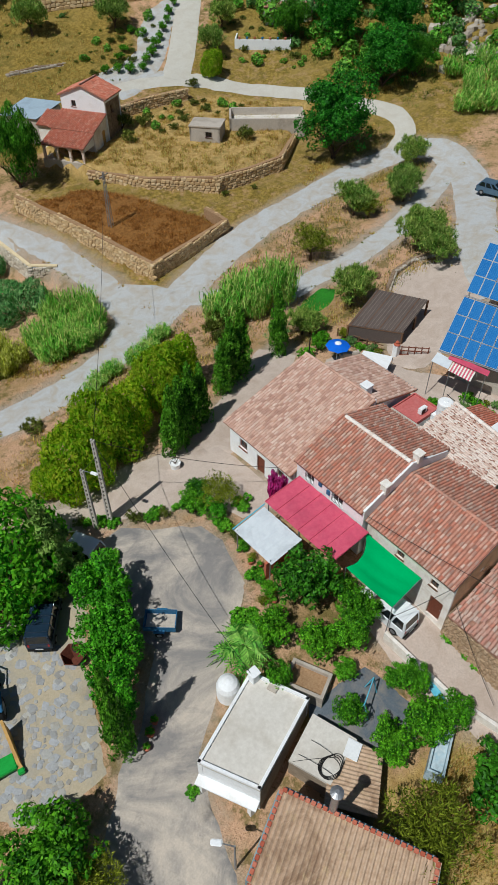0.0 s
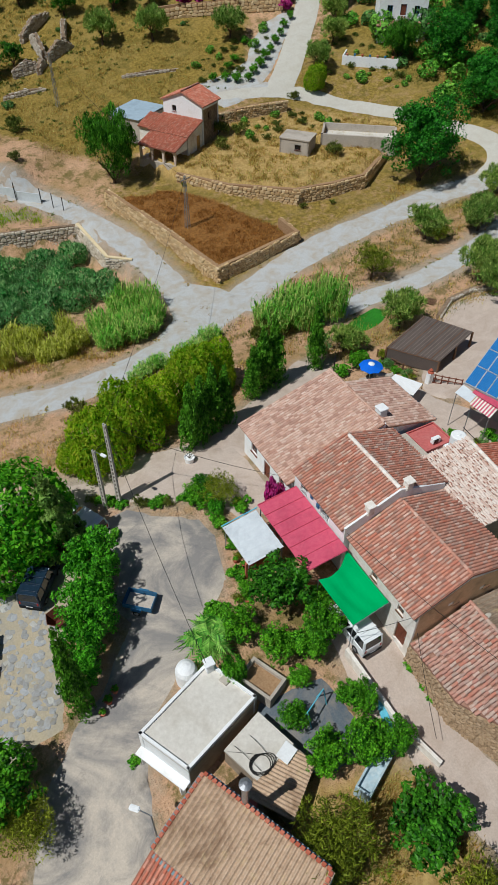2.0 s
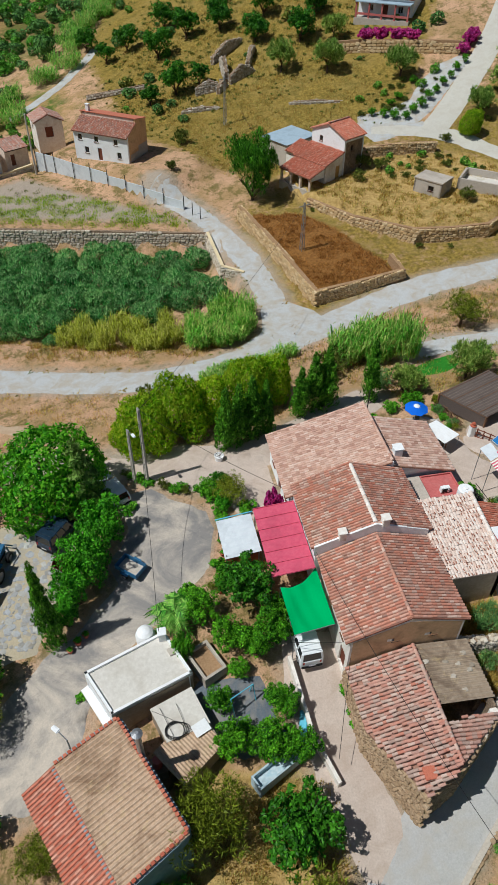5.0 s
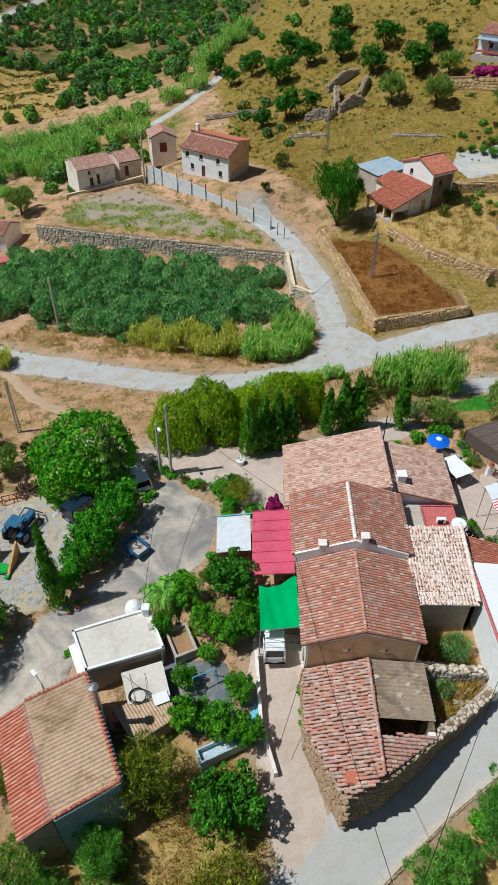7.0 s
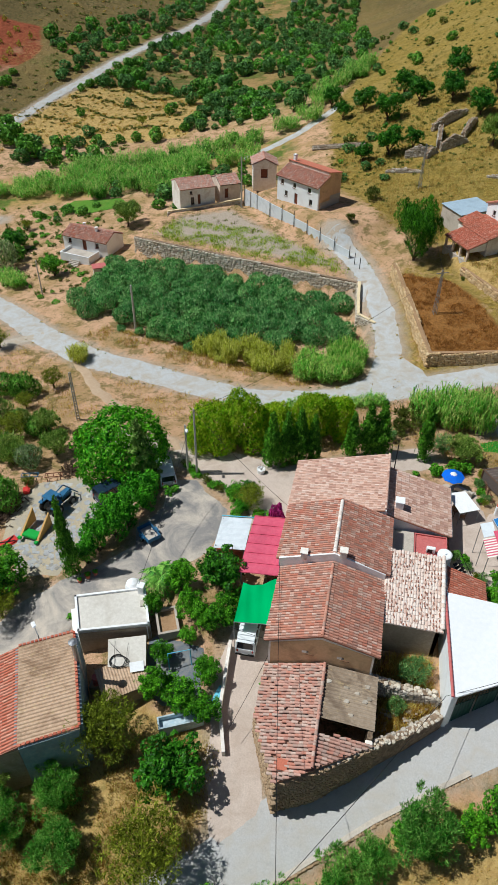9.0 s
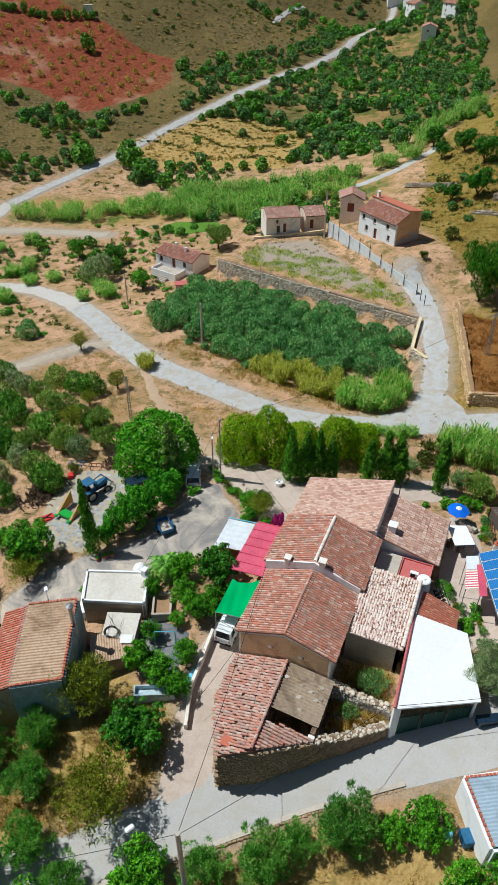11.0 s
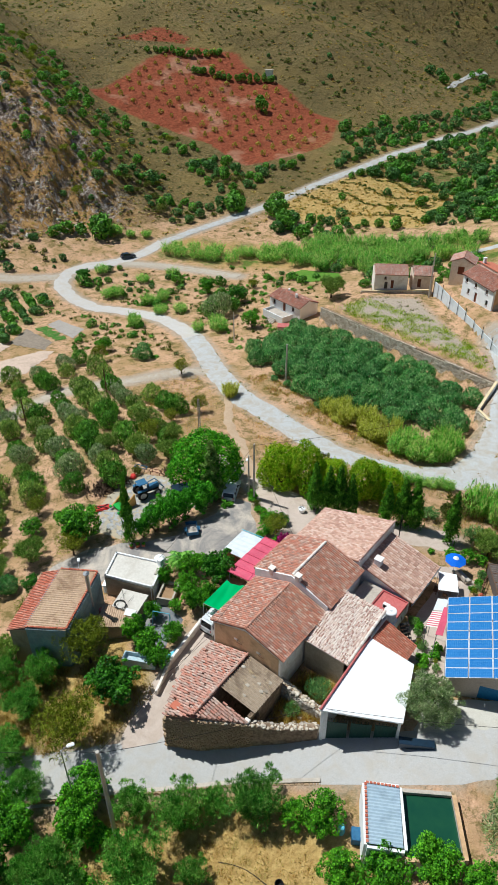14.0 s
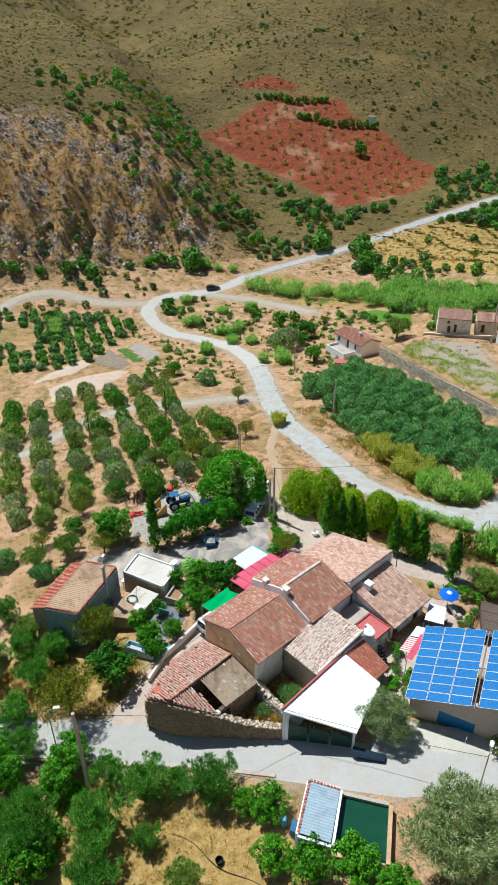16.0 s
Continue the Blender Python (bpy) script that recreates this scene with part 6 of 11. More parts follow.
me = mesh_of("net", verts + [v - Vector((0, 0, 0.012)) for v in verts], faces + [tuple(k + len(verts) for k in f[::-1]) for f in faces], GREEN_NET, smooth=True)
part("net", me, None, net)
for p in (A1, A2):
    bm = bmesh.new()
    tube(bm, (p.x, p.y, gz(p.x, p.y) - 0.1), p, 0.035, n=7)
    part("post", bm, STEEL, net)
bm = bmesh.new()
tube(bm, A2, A3, 0.03, n=7)
part("rail", bm, STEEL, net)

# ---- photovoltaic canopy and its workshop
O, PA, PB = Vector((40.8, 24.2, 4.75)), Vector((5.0, 1.85, 2.0)), Vector((3.35, -8.05, -0.75))
ua, ub = PA.normalized(), PB.normalized()
un = ub.cross(ua).normalized()
solar = thing("solar_canopy", "large canopy of blue photovoltaic panels on a steel frame", "solar panels")
PANEL = None
for block in range(2):
    for i in range(3):
        for j in range(9):
            p = O + ua * (block * 6.5 + i * 1.98 + 0.99) + ub * (j * 0.97 + 0.485)
            m = Matrix.Translation(p) @ Matrix((ua, -ub, un)).transposed().to_4x4()
            if PANEL is None:
                PANEL = (box(-0.965, 0.965, -0.468, 0.468, -0.02, 0.02, 0.004), box(-0.935, 0.935, -0.44, 0.44, 0.0205, 0.024))
                frame_me, cell_me = bpy.data.meshes.new("panel"), bpy.data.meshes.new("cells")
                for b_, me_, mt in zip(PANEL, (frame_me, cell_me), (ALUMINIUM, SOLAR)):
                    b_.to_mesh(me_)
                    me_.materials.append(mt)
            pan = new("panel", frame_me)
            pan.parent, pan.matrix_basis = solar, m
            cel = new("cell_sheet", cell_me)
            cel.parent = pan
bm = bmesh.new()
for k in range(7):
    a = O + ua * (k * 2.05) - un * 0.12
    tube(bm, a, a + ub * 8.8, 0.06, n=6)
for k in range(3):
    a = O + ub * (0.3 + 4.1 * k) - un * 0.22
    tube(bm, a, a + ua * 12.4, 0.07, n=6)
part("frame", bm, STEEL, solar)
shop = thing("workshop", "grey block workshop under the solar panels with a blue sheet door", "workshop")
bm = bmesh.new()
Wk = [O + ub * 8.0 + ua * 0.5, O + ub * 8.0 + ua * 12.0, O + ub * 1.5 + ua * 12.0, O + ub * 1.5 + ua * 2.2]
Wk = [Vector((p.x, p.y, 0)) for p in Wk]
zt = [3.5, 7.6, 8.0, 4.8]
wall_panel(bm, Wk[0].xy, Wk[1].xy, -0.5, zt[0], zt[1], 0.3, ((2.6, 5.8, 0.6, 3.2),))
wall_panel(bm, Wk[1].xy, Wk[2].xy, -0.5, zt[1], zt[2], 0.3)
wall_panel(bm, Wk[3].xy, Wk[0].xy, -1.5, zt[3], zt[0], 0.3)
part("wall", bm, CONCRETE, shop)
opening(shop, Wk[0].xy, Wk[1].xy, 2.6, 5.8, 0.6, 3.2, "door", leaf=BLUE_METAL)
awning = thing("awning", "pink and white striped awning beside the solar panels", "awning")
A, B, C, D = Vector((40.1, 22.5, 3.95)), Vector((40.4, 20.5, 3.85)), Vector((41.7, 20.9, 4.12)), Vector((41.1, 22.8, 4.15))
for i in range(15):
    k, m = i / 15, (i + 1) / 15
    slab("stripe", [tuple(p) for p in (A.lerp(B, k), A.lerp(B, m), D.lerp(C, m), D.lerp(C, k))], 0.02, PINK_CLOTH if i % 2 else OLD_WHITE, awning)
slab("claret_sheet", [(40.9, 23.2, 4.36), (41.6, 19.8, 4.22), (42.2, 20.0, 4.3), (41.5, 23.4, 4.44)], 0.03, CLARET_SHEET, awning, "plain claret sheet")
slab("white_sheet", [(39.9, 24.1, 4.1), (40.15, 22.55, 4.05), (41.1, 22.85, 4.28), (40.9, 24.3, 4.4)], 0.03, WHITE_SHEET, awning, "white corner sheet")
for x, y, z in ((40.2, 22.4, 3.93), (40.45, 20.6, 3.83), (41.65, 20.0, 4.2), (40.0, 24.0, 4.07)):
    bm = bmesh.new()
    tube(bm, (x, y, gz(x, y) - 0.2), (x, y, z), 0.035, n=6)
    part("post", bm, STEEL, awning)

# ---- netted carport
carport = thing("carport", "carport with a dark brown shade-net roof on timber posts", "carport")
C = [Vector(p) for p in ((41.4, 34.6, 1.6), (44.2, 30.3, 1.7), (49.2, 31.6, 2.6), (47.0, 36.2, 2.5))]
slab("roof", [tuple(p) for p in C], 0.06, DARK_NET, carport)
for p in C + [(C[0] + C[3]) / 2, (C[1] + C[2]) / 2]:
    part("post", box(p.x - 0.08, p.x + 0.08, p.y - 0.08, p.y + 0.08, gz(p.x, p.y) - 0.2, p.z - 0.06), WOOD, carport)
bm = bmesh.new()
for k in range(5):
    a, b = C[0].lerp(C[3], k / 4), C[1].lerp(C[2], k / 4)
    tube(bm, a - Vector((0, 0, 0.1)), b - Vector((0, 0, 0.1)), 0.05, n=6)
part("beam", bm, WOOD, carport)
for k in range(15):
    a, b = C[0].lerp(C[1], (k + 0.5) / 15), C[3].lerp(C[2], (k + 0.5) / 15)
    bm = bmesh.new()
    tube(bm, a + Vector((0, 0, 0.02)), b + Vector((0, 0, 0.02)), 0.045, n=5)
    part("batten", bm, BATTEN if k % 4 else WOOD, carport)
part("screen", box(0, (C[1] - C[0]).length, 0, 0.03, -1.4, -0.08, m=Matrix.Translation(C[0]) @ Matrix.Rotation(math.atan2((C[1] - C[0]).y, (C[1] - C[0]).x), 4, "Z")), DARK_NET, carport)

# ---- reservoir and pump shed by the road
pool = thing("water_reservoir", "square concrete reservoir full of dark green water", "reservoir")
Q = [Vector((45.25, 6.2)), Vector((48.6, 8.4)), Vector((51.2, 4.6)), Vector((47.8, 2.3))]
bm = bmesh.new()
for a, b in zip(Q, Q[1:] + Q[:1]):
    wall_panel(bm, b, a, -1.5, 1.75, 1.75, -0.3)
part("wall", bm, CONCRETE, pool)
slab("water", [(p.x, p.y, 1.45) for p in (Q[0], Q[3], Q[2], Q[1])], 0.3, GREEN_WATER, pool)
bm = bmesh.new()
for a, b in zip(Q[1:3], Q[2:4]):
    wall_panel(bm, b, a, 1.754, 1.85, 1.85, -0.32)
part("coping", bm, OCHRE, pool)
shed = thing("pump_shed", "pump shed with a pale blue sheet roof and brick edging", "shed")
S = [Vector((43.0, 5.0, 2.35)), Vector((45.2, 6.3, 2.2)), Vector((47.6, 2.5, 2.2)), Vector((45.3, 1.2, 2.35))]
wavy_sheet("roof", S[0], S[3] - S[0], S[1] - S[0], 0.24, 0.025, BLUE_SHEET, shed)
bm = bmesh.new()
for a, b in zip(S, S[1:] + S[:1]):
    wall_panel(bm, b.xy, a.xy, -2.0, 2.15, 2.15, -0.22)
part("wall", bm, WHITE, shed)
for a, b in ((S[0], S[1]), (S[3], S[0])):
    n = int((b - a).length / 0.28)
    q = math.atan2((b - a).y, (b - a).x)
    for i in range(n):
        part("brick", box(-0.11, 0.11, -0.09, 0.09, -0.05, 0.07, 0.01, m=Matrix.Translation(a.lerp(b, (i + 0.5) / n)) @ Matrix.Rotation(q, 4, "Z")), BRICK, shed)
bin_ob = thing("crate", "open dark blue crate beside the pump shed", "crate")
bm = box(-0.5, 0.5, -0.4, 0.4, 0, 0.8, 0.03, m=pose(44.0, 2.4, gz(44.0, 2.4), 0, 0, -58))
part("box", bm, BLUE_PAINT, bin_ob)

# ---------------------------------------------------------------- houses beyond the road
def turned(x, y, deg):
    return pose(x, y, 0, 0, 0, deg)


villa = thing("house", "white two-storey house with ochre side walls and a red tile roof", "house")
VW = ((0.9, 1.7, 2.9, 3.8), (4.1, 4.9, 2.9, 3.8), (7.9, 8.7, 2.9, 3.8), (2.0, 2.8, 0.9, 1.9), (4.6, 5.4, 0.0, 2.0), (8.4, 9.2, 0.8, 1.8))
bm = bmesh.new()
wall_panel(bm, (-2.9, 5.3), (-2.9, -5.3), -1.6, 4.4, 4.4, 0.35, VW)
part("front_wall", bm, WHITE, villa, "whitewashed front wall")
for hole in VW:
    opening(villa, (-2.9, 5.3), (-2.9, -5.3), *hole, kind="door" if hole[3] - hole[2] > 1.95 else "window", frame_mat=WOOD)
for y, sgn in ((-5.3, 1), (5.3, -1)):
    bm = bmesh.new()
    ends = ((-2.54, y), (0.0, y)) if sgn > 0 else ((0.0, y), (-2.54, y))
    wall_panel(bm, *ends, -1.6, *((4.55, 5.8) if sgn > 0 else (5.8, 4.55)), 0.35)
    ends = ((0.004, y), (3.2, y)) if sgn > 0 else ((3.2, y), (0.004, y))
    wall_panel(bm, *ends, -1.6, *((6.45, 5.9) if sgn > 0 else (5.9, 6.45)), 0.35)
    part("side_wall", bm, OCHRE, villa, "ochre side wall")
bm = bmesh.new()
add_box(bm, 0.3, 3.1, -5.33, -5.305, -1.6, 2.3)
add_box(bm, -2.3, 0.3, -5.33, -5.305, -1.6, 1.5)
part("plinth_render", bm, CONCRETE, villa, "grey bare render low on the side wall")
bm = bmesh.new()
wall_panel(bm, (3.2, -4.95), (3.2, 4.95), -1.6, 5.9, 5.9, 0.35)
wall_panel(bm, (0.0, 4.95), (0.0, -4.95), 4.0, 6.4, 6.4, 0.3)
part("rear_wall", bm, PINKISH, villa)
tiled(villa, (-3.2, 5.4, 4.38), (0, -10.8, 0), (3.2, 0, 1.55), TILE, 0.25, 0.37, UNDER_TILE, limit=90)
slab("rear_roof", [(-0.15, -5.45, 6.62), (3.4, -5.45, 5.98), (3.4, 5.45, 5.98), (-0.15, 5.45, 6.62)], 0.1, BRICK, villa, "dull red rear roof")
chimney(villa, 0.6, 4.2, 6.3, 7.5, 0.55, WHITE)
villa.matrix_basis = pose(12.8, 108.2, 0.85, 0, 0, 54.7)

ruin_two = gabled("ruined_house", "tall roofless-looking ruin with collapsing white walls", -2.4, 2.4, -2.6, 2.6, 0, 4.2, 4.0, 5.2, 0, OLD_WHITE, TILE_OLD, OLD_BED, holes_s=((1.2, 2.6, 1.4, 3.2),), holes_w=((1.5, 2.3, 2.4, 3.2),), limit=60, frame_mat=WOOD)
ruin_two.matrix_basis = pose(1.6, 122.2, -0.6, 0, 0, 15)

pink = gabled("house", "faded pinkish farmhouse with a patchy tile roof and small dark windows", -2.9, 2.9, -5.2, 5.2, 0, 3.3, 3.3, 4.4, 0, OLD_WHITE, TILE_OLD, OLD_BED, holes_w=((3.0, 3.7, 2.1, 2.7), (3.2, 4.2, 0.0, 1.5), (5.2, 6.1, 0.0, 1.9)), holes_s=((1.2, 1.8, 1.9, 2.5), (3.2, 3.8, 1.9, 2.5)), limit=70, frame_mat=WOOD)
pink.matrix_basis = pose(-10.9, 111.6, -1.9, 0, 0, 123) @ Matrix.Diagonal((1, 0.7, 1, 1))
part_ruin = gabled("ruined_house", "roof-broken end of the old farmhouse", -2.6, 2.6, -2.2, 2.2, 0, 2.9, 2.9, 3.9, 0, PINKISH, TILE_OLD, DARK_BED, holes_w=((1.0, 1.8, 0.1, 2.0),), limit=40, frame_mat=WOOD)
part_ruin.matrix_basis = pose(-5.0, 115.4, -1.6, 0, 0, 123)

low_white = gabled("house", "long low white house with a dull red tile roof", -2.7, 2.7, -5.2, 5.2, 0, 2.4, 2.4, 3.5, 0, WHITE, TILE, UNDER_TILE, holes_w=((1.2, 2.0, 0.9, 1.9), (4.6, 5.5, 0.0, 2.0), (7.6, 8.4, 0.9, 1.9)), limit=70, frame_mat=DOOR_WOOD)
low_white.matrix_basis = pose(-28.1, 98.7, -8.0, 0, 0, 77)
chimney(low_white, -0.6, -1.6, 2.8, 4.1, 0.45, WHITE)
chimney(low_white, 0.4, 2.0, 3.0, 4.0, 0.4, WHITE)
part("terrace_floor", box(-6.0, -2.8, -3.0, 3.4, -1.2, -0.05, 0.02), CONCRETE, low_white, "grey raised terrace")
for a in ((-6.2, -6.0, -3.2, 3.6), (-6.0, -2.8, -3.2, -3.0), (-6.0, -2.8, 3.4, 3.6)):
    part("parapet", box(*a, -1.2, 0.45, 0.02), WHITE, low_white, "whitewashed terrace parapet")
for i in range(5):
    part("step", box(-7.6 + i * 0.3, -6.25, -1.0, 1.2, -1.6 + i * 0.2, -1.42 + i * 0.2, 0.01), CONCRETE, low_white)
kiosk = thing("outbuilding", "little outbuilding with a red flat roof", "shed")
part("wall", box(-1.1, 1.1, -0.9, 0.9, -2, 1.8, 0.02), PINKISH, kiosk)
part("roof", box(-1.25, 1.25, -1.05, 1.05, 1.803, 1.95, 0.02), RED_PAINT, kiosk)
kiosk.matrix_basis = pose(-21.0, 84.6, gz(-21, 84.6), 0, 0, 30)

# ---- tower house with a porch
tower = thing("house", "white tower house with lower red-tiled wings and an arched porch", "house")
bm = bmesh.new()
TH = ((1.6, 2.3, 4.3, 5.1),)
wall_panel(bm, (-3.4, 0), (3.4, 0), -1.5, 5.75, 5.75, 0.3, TH, (3.4, 7.05))
wall_panel(bm, (3.4, 4.4), (-3.4, 4.4), -1.5, 5.75, 5.75, 0.3, (), (3.4, 7.05))
wall_panel(bm, (-3.4, 4.1), (-3.4, 0.3), -1.5, 5.75, 5.75, 0.3)
part("wall", bm, WHITE, tower)
opening(tower, (-3.4, 0), (3.4, 0), *TH[0], frame_mat=DOOR_WOOD)
SH = ((1.2, 1.7, 3.6, 4.5),)
bm = bmesh.new()
wall_panel(bm, (3.4, 0.3), (3.4, 4.1), -1.5, 5.1, 5.1, 0.3, SH)
part("side_wall", bm, RUBBLE, tower, "bare stone side wall")
opening(tower, (3.4, 0.3), (3.4, 4.1), *SH[0], frame_mat=WOOD)
bm = bmesh.new()
wall_panel(bm, (3.4, 0.3), (3.4, 4.1), 5.104, 5.75, 5.75, 0.3)
part("eaves_band", bm, WHITE, tower)
tiled(tower, (-3.65, 4.6, 5.72), (0, -4.8, 0), (3.65, 0, 1.42), TILE_RED, 0.235, 0.36, UNDER_TILE, limit=60)
tiled(tower, (3.65, -0.2, 5.72), (0, 4.8, 0), (-3.65, 0, 1.42), TILE_RED, 0.235, 0.36, UNDER_TILE, limit=90)
ridge_tiles(tower, (0, -0.2, 7.25), (0, 4.4, 7.25), RIDGE)
bm = bmesh.new()
wall_panel(bm, (-3.3, -3.8), (3.3, -3.8), -1.5, 2.62, 2.62, 0.3, ((1.0, 1.9, 0.0, 2.0), (4.2, 5.1, 0.0, 2.0)))
wall_panel(bm, (3.3, -3.5), (3.3, -0.02), -1.5, 2.65, 3.7, 0.3, ((2.0, 2.9, 0.0, 2.0),))
wall_panel(bm, (-3.3, -0.02), (-3.3, -3.5), -1.5, 3.7, 2.65, 0.3)
part("wing_wall", bm, OLD_WHITE, tower)
opening(tower, (3.3, -3.5), (3.3, -0.02), 2.0, 2.9, 0.0, 2.0, "door", leaf=YELLOW_WOOD)
for u in (1.0, 4.2):
    opening(tower, (-3.3, -3.8), (3.3, -3.8), u, u + 0.9, 0.0, 2.0, "door", leaf=DOOR_WOOD)
tiled(tower, (-3.5, -4.0, 2.66), (7.0, 0, 0), (0, 4.0, 1.2), TILE_RED, 0.235, 0.36, UNDER_TILE, limit=120)
tiled(tower, (-3.0, -7.3, 1.62), (6.5, 0, 0), (0, 3.35, 0.9), TILE_RED, 0.235, 0.36, UNDER_TILE, limit=120)
tiled(tower, (-6.0, -3.2, 2.5), (2.5, 0, 0), (0, 3.2, 1.0), TILE_RED, 0.235, 0.36, UNDER_TILE, limit=40)
bm = bmesh.new()
wall_panel(bm, (-5.9, -3.0), (-3.45, -3.0), -1.5, 2.5, 2.5, 0.3)
wall_panel(bm, (-5.9, 0.0), (-5.9, -2.7), -1.5, 3.4, 2.55, 0.3)
part("wing_wall", bm, OLD_WHITE, tower)
bm = bmesh.new()
for k in range(4):
    x = -2.8 + k * 2.0
    add_box(bm, x - 0.16, x + 0.16, -7.1, -6.8, -1.6, 1.5)
    if k < 3:
        for j in range(9):
            a0, a1 = math.pi * j / 9, math.pi * (j + 1) / 9
            ring = [(x + 1.0 - 0.84 * math.cos(t), 0.85 + 0.84 * math.sin(t) * 0.7) for t in (a0, a1)]
            hexa(bm, [(ring[0][0], -7.1, ring[0][1]), (ring[1][0], -7.1, ring[1][1]), (ring[1][0], -6.84, ring[1][1]), (ring[0][0], -6.84, ring[0][1])],
                 [(ring[0][0], -7.1, 1.52), (ring[1][0], -7.1, 1.52), (ring[1][0], -6.84, 1.52), (ring[0][0], -6.84, 1.52)])
part("arcade", bm, PINKISH, tower, "row of plastered porch arches")
bm = bmesh.new()
wall_panel(bm, (3.2, -6.7), (3.2, -3.9), 0.9, 1.5, 2.3, 0.25)
part("porch_side", bm, WHITE, tower)
part("porch_floor", box(-3.1, 3.4, -7.2, -3.82, -1.6, -0.4), CONCRETE, tower)
tower.matrix_basis = pose(45.6, 90.1, 2.6, 0, 0, -58.9)
side_roof = thing("shed", "shed with a pale blue sheet roof behind the tower house", "shed")
slab("roof", [(-3.6, -2.8, 2.9), (3.6, -2.8, 2.9), (3.6, 2.8, 3.2), (-3.6, 2.8, 3.2)], 0.06, BLUE_SHEET, side_roof)
part("wall", box(-3.4, 3.4, -2.6, 2.6, -1.5, 2.8, 0.02), CONCRETE, side_roof)
side_roof.matrix_basis = pose(41.6, 98.6, 2.6, 0, 0, -58.9) @ Matrix.Diagonal((0.85, 1.25, 1, 1))

hut = thing("hut", "square grey concrete hut with a small barred window", "hut")
bm = bmesh.new()
wall_panel(bm, (-2.2, -1.7), (2.2, -1.7), -1, 2.2, 2.2, 0.25, ((2.3, 3.2, 0.9, 1.6),))
wall_panel(bm, (2.2, -1.7), (2.2, 1.7), -1, 2.2, 2.2, 0.25)
wall_panel(bm, (2.2, 1.7), (-2.2, 1.7), -1, 2.2, 2.2, 0.25)
wall_panel(bm, (-2.2, 1.7), (-2.2, -1.7), -1, 2.2, 2.2, 0.25, ((0.8, 1.7, 0, 1.9),))
part("wall", bm, CONCRETE, hut)
opening(hut, (-2.2, -1.7), (2.2, -1.7), 2.3, 3.2, 0.9, 1.6, bars="black", frame_mat=RUSTY)
opening(hut, (-2.2, 1.7), (-2.2, -1.7), 0.8, 1.7, 0, 1.9, "door", leaf=BLUE_METAL)
part("roof", box(-2.3, 2.3, -1.8, 1.8, 2.204, 2.4, 0.02), CONCRETE, hut)
hut.matrix_basis = pose(58.9, 79.4, 2.5, 0, 0, -50)
basin = thing("reservoir", "empty concrete irrigation basin with a pale floor", "reservoir")
bm = bmesh.new()
for a, b in (((-5.5, -2.6), (5.5, -2.6)), ((5.5, -2.6), (5.5, 2.6)), ((5.5, 2.6), (-5.5, 2.6)), ((-5.5, 2.6), (-5.5, -2.6))):
    wall_panel(bm, a, b, -1.2, 1.3, 1.3, 0.3)
part("wall", bm, CONCRETE, basin)
part("floor", box(-5.2, 5.2, -2.3, 2.3, -0.2, 0.3), SCREED, basin)
basin.matrix_basis = pose(68.5, 77.6, 3.3, 0, 0, -38)

blue_house = thing("house", "white flat-roofed two-storey house with a tiled porch roof", "house")
UPPER_HOLES = ((1.3, 2.2, 3.9, 5.2), (3.5, 4.5, 3.2, 5.4), (5.8, 6.7, 3.9, 5.2))
LOWER_HOLES = ((1.2, 2.1, 0.9, 2.0), (3.4, 4.4, 0.0, 2.1), (5.6, 6.5, 0.9, 2.0))
bm = bmesh.new()
wall_panel(bm, (-3.5, 4.0), (-3.5, -4.0), 2.7, 6.5, 6.5, 0.3, UPPER_HOLES)
part("front_wall", bm, WHITE, blue_house)
bm = bmesh.new()
wall_panel(bm, (-5.0, 4.0), (-5.0, -4.0), -1.5, 2.7, 2.7, 0.3, LOWER_HOLES)
part("porch_wall", bm, WHITE, blue_house)
for p, q, zt_ in (((-3.2, -4.0), (3.5, -4.0), 6.5), ((3.5, -4.0), (3.5, 4.0), 6.5), ((3.5, 4.0), (-3.2, 4.0), 6.5), ((-4.7, -4.0), (-3.2, -4.003), 2.7), ((-3.2, 4.003), (-4.7, 4.0), 2.7)):
    bm = bmesh.new()
    wall_panel(bm, p, q, -1.5, zt_, zt_, 0.3)
    part("side_wall", bm, WHITE, blue_house)
for hole in UPPER_HOLES:
    opening(blue_house, (-3.5, 4.0), (-3.5, -4.0), *hole, kind="door" if hole[3] - hole[2] > 1.95 else "window", frame_mat=BLUE_METAL)
for hole in LOWER_HOLES:
    opening(blue_house, (-5.0, 4.0), (-5.0, -4.0), *hole, kind="door" if hole[3] - hole[2] > 1.95 else "window", frame_mat=BLUE_METAL)
part("flat_roof", box(-3.6, 3.6, -4.1, 4.1, 6.5, 6.66, 0.02), SCREED, blue_house)
tiled(blue_house, (-5.7, 4.4, 2.72), (0, -8.8, 0), (1.5, 0, 0.4), TILE, 0.25, 0.37, UNDER_TILE, limit=60)
part("balcony_floor", box(-4.25, -3.5, -4.0, 4.0, 2.98, 3.12), SCREED, blue_house)
part("balcony_rail", box(-4.3, -4.2, -4.0, 4.0, 3.85, 3.95, 0.02), WHITE, blue_house)
for k in range(17):
    part("baluster", box(-4.285, -4.215, -3.96 + k * 0.49, -3.88 + k * 0.49, 3.12, 3.85), WHITE, blue_house)
blue_house.matrix_basis = pose(91.4, 99.5, 10.3, 0, 0, 58)
patio = thing("patio", "white walled patio with blue and terracotta pots", "patio")
bm = bmesh.new()
add_box(bm, -4.4, 4.4, -3.0, 3.0, -1.6, 0.0)
part("floor", bm, SCREED, patio)
bm = bmesh.new()
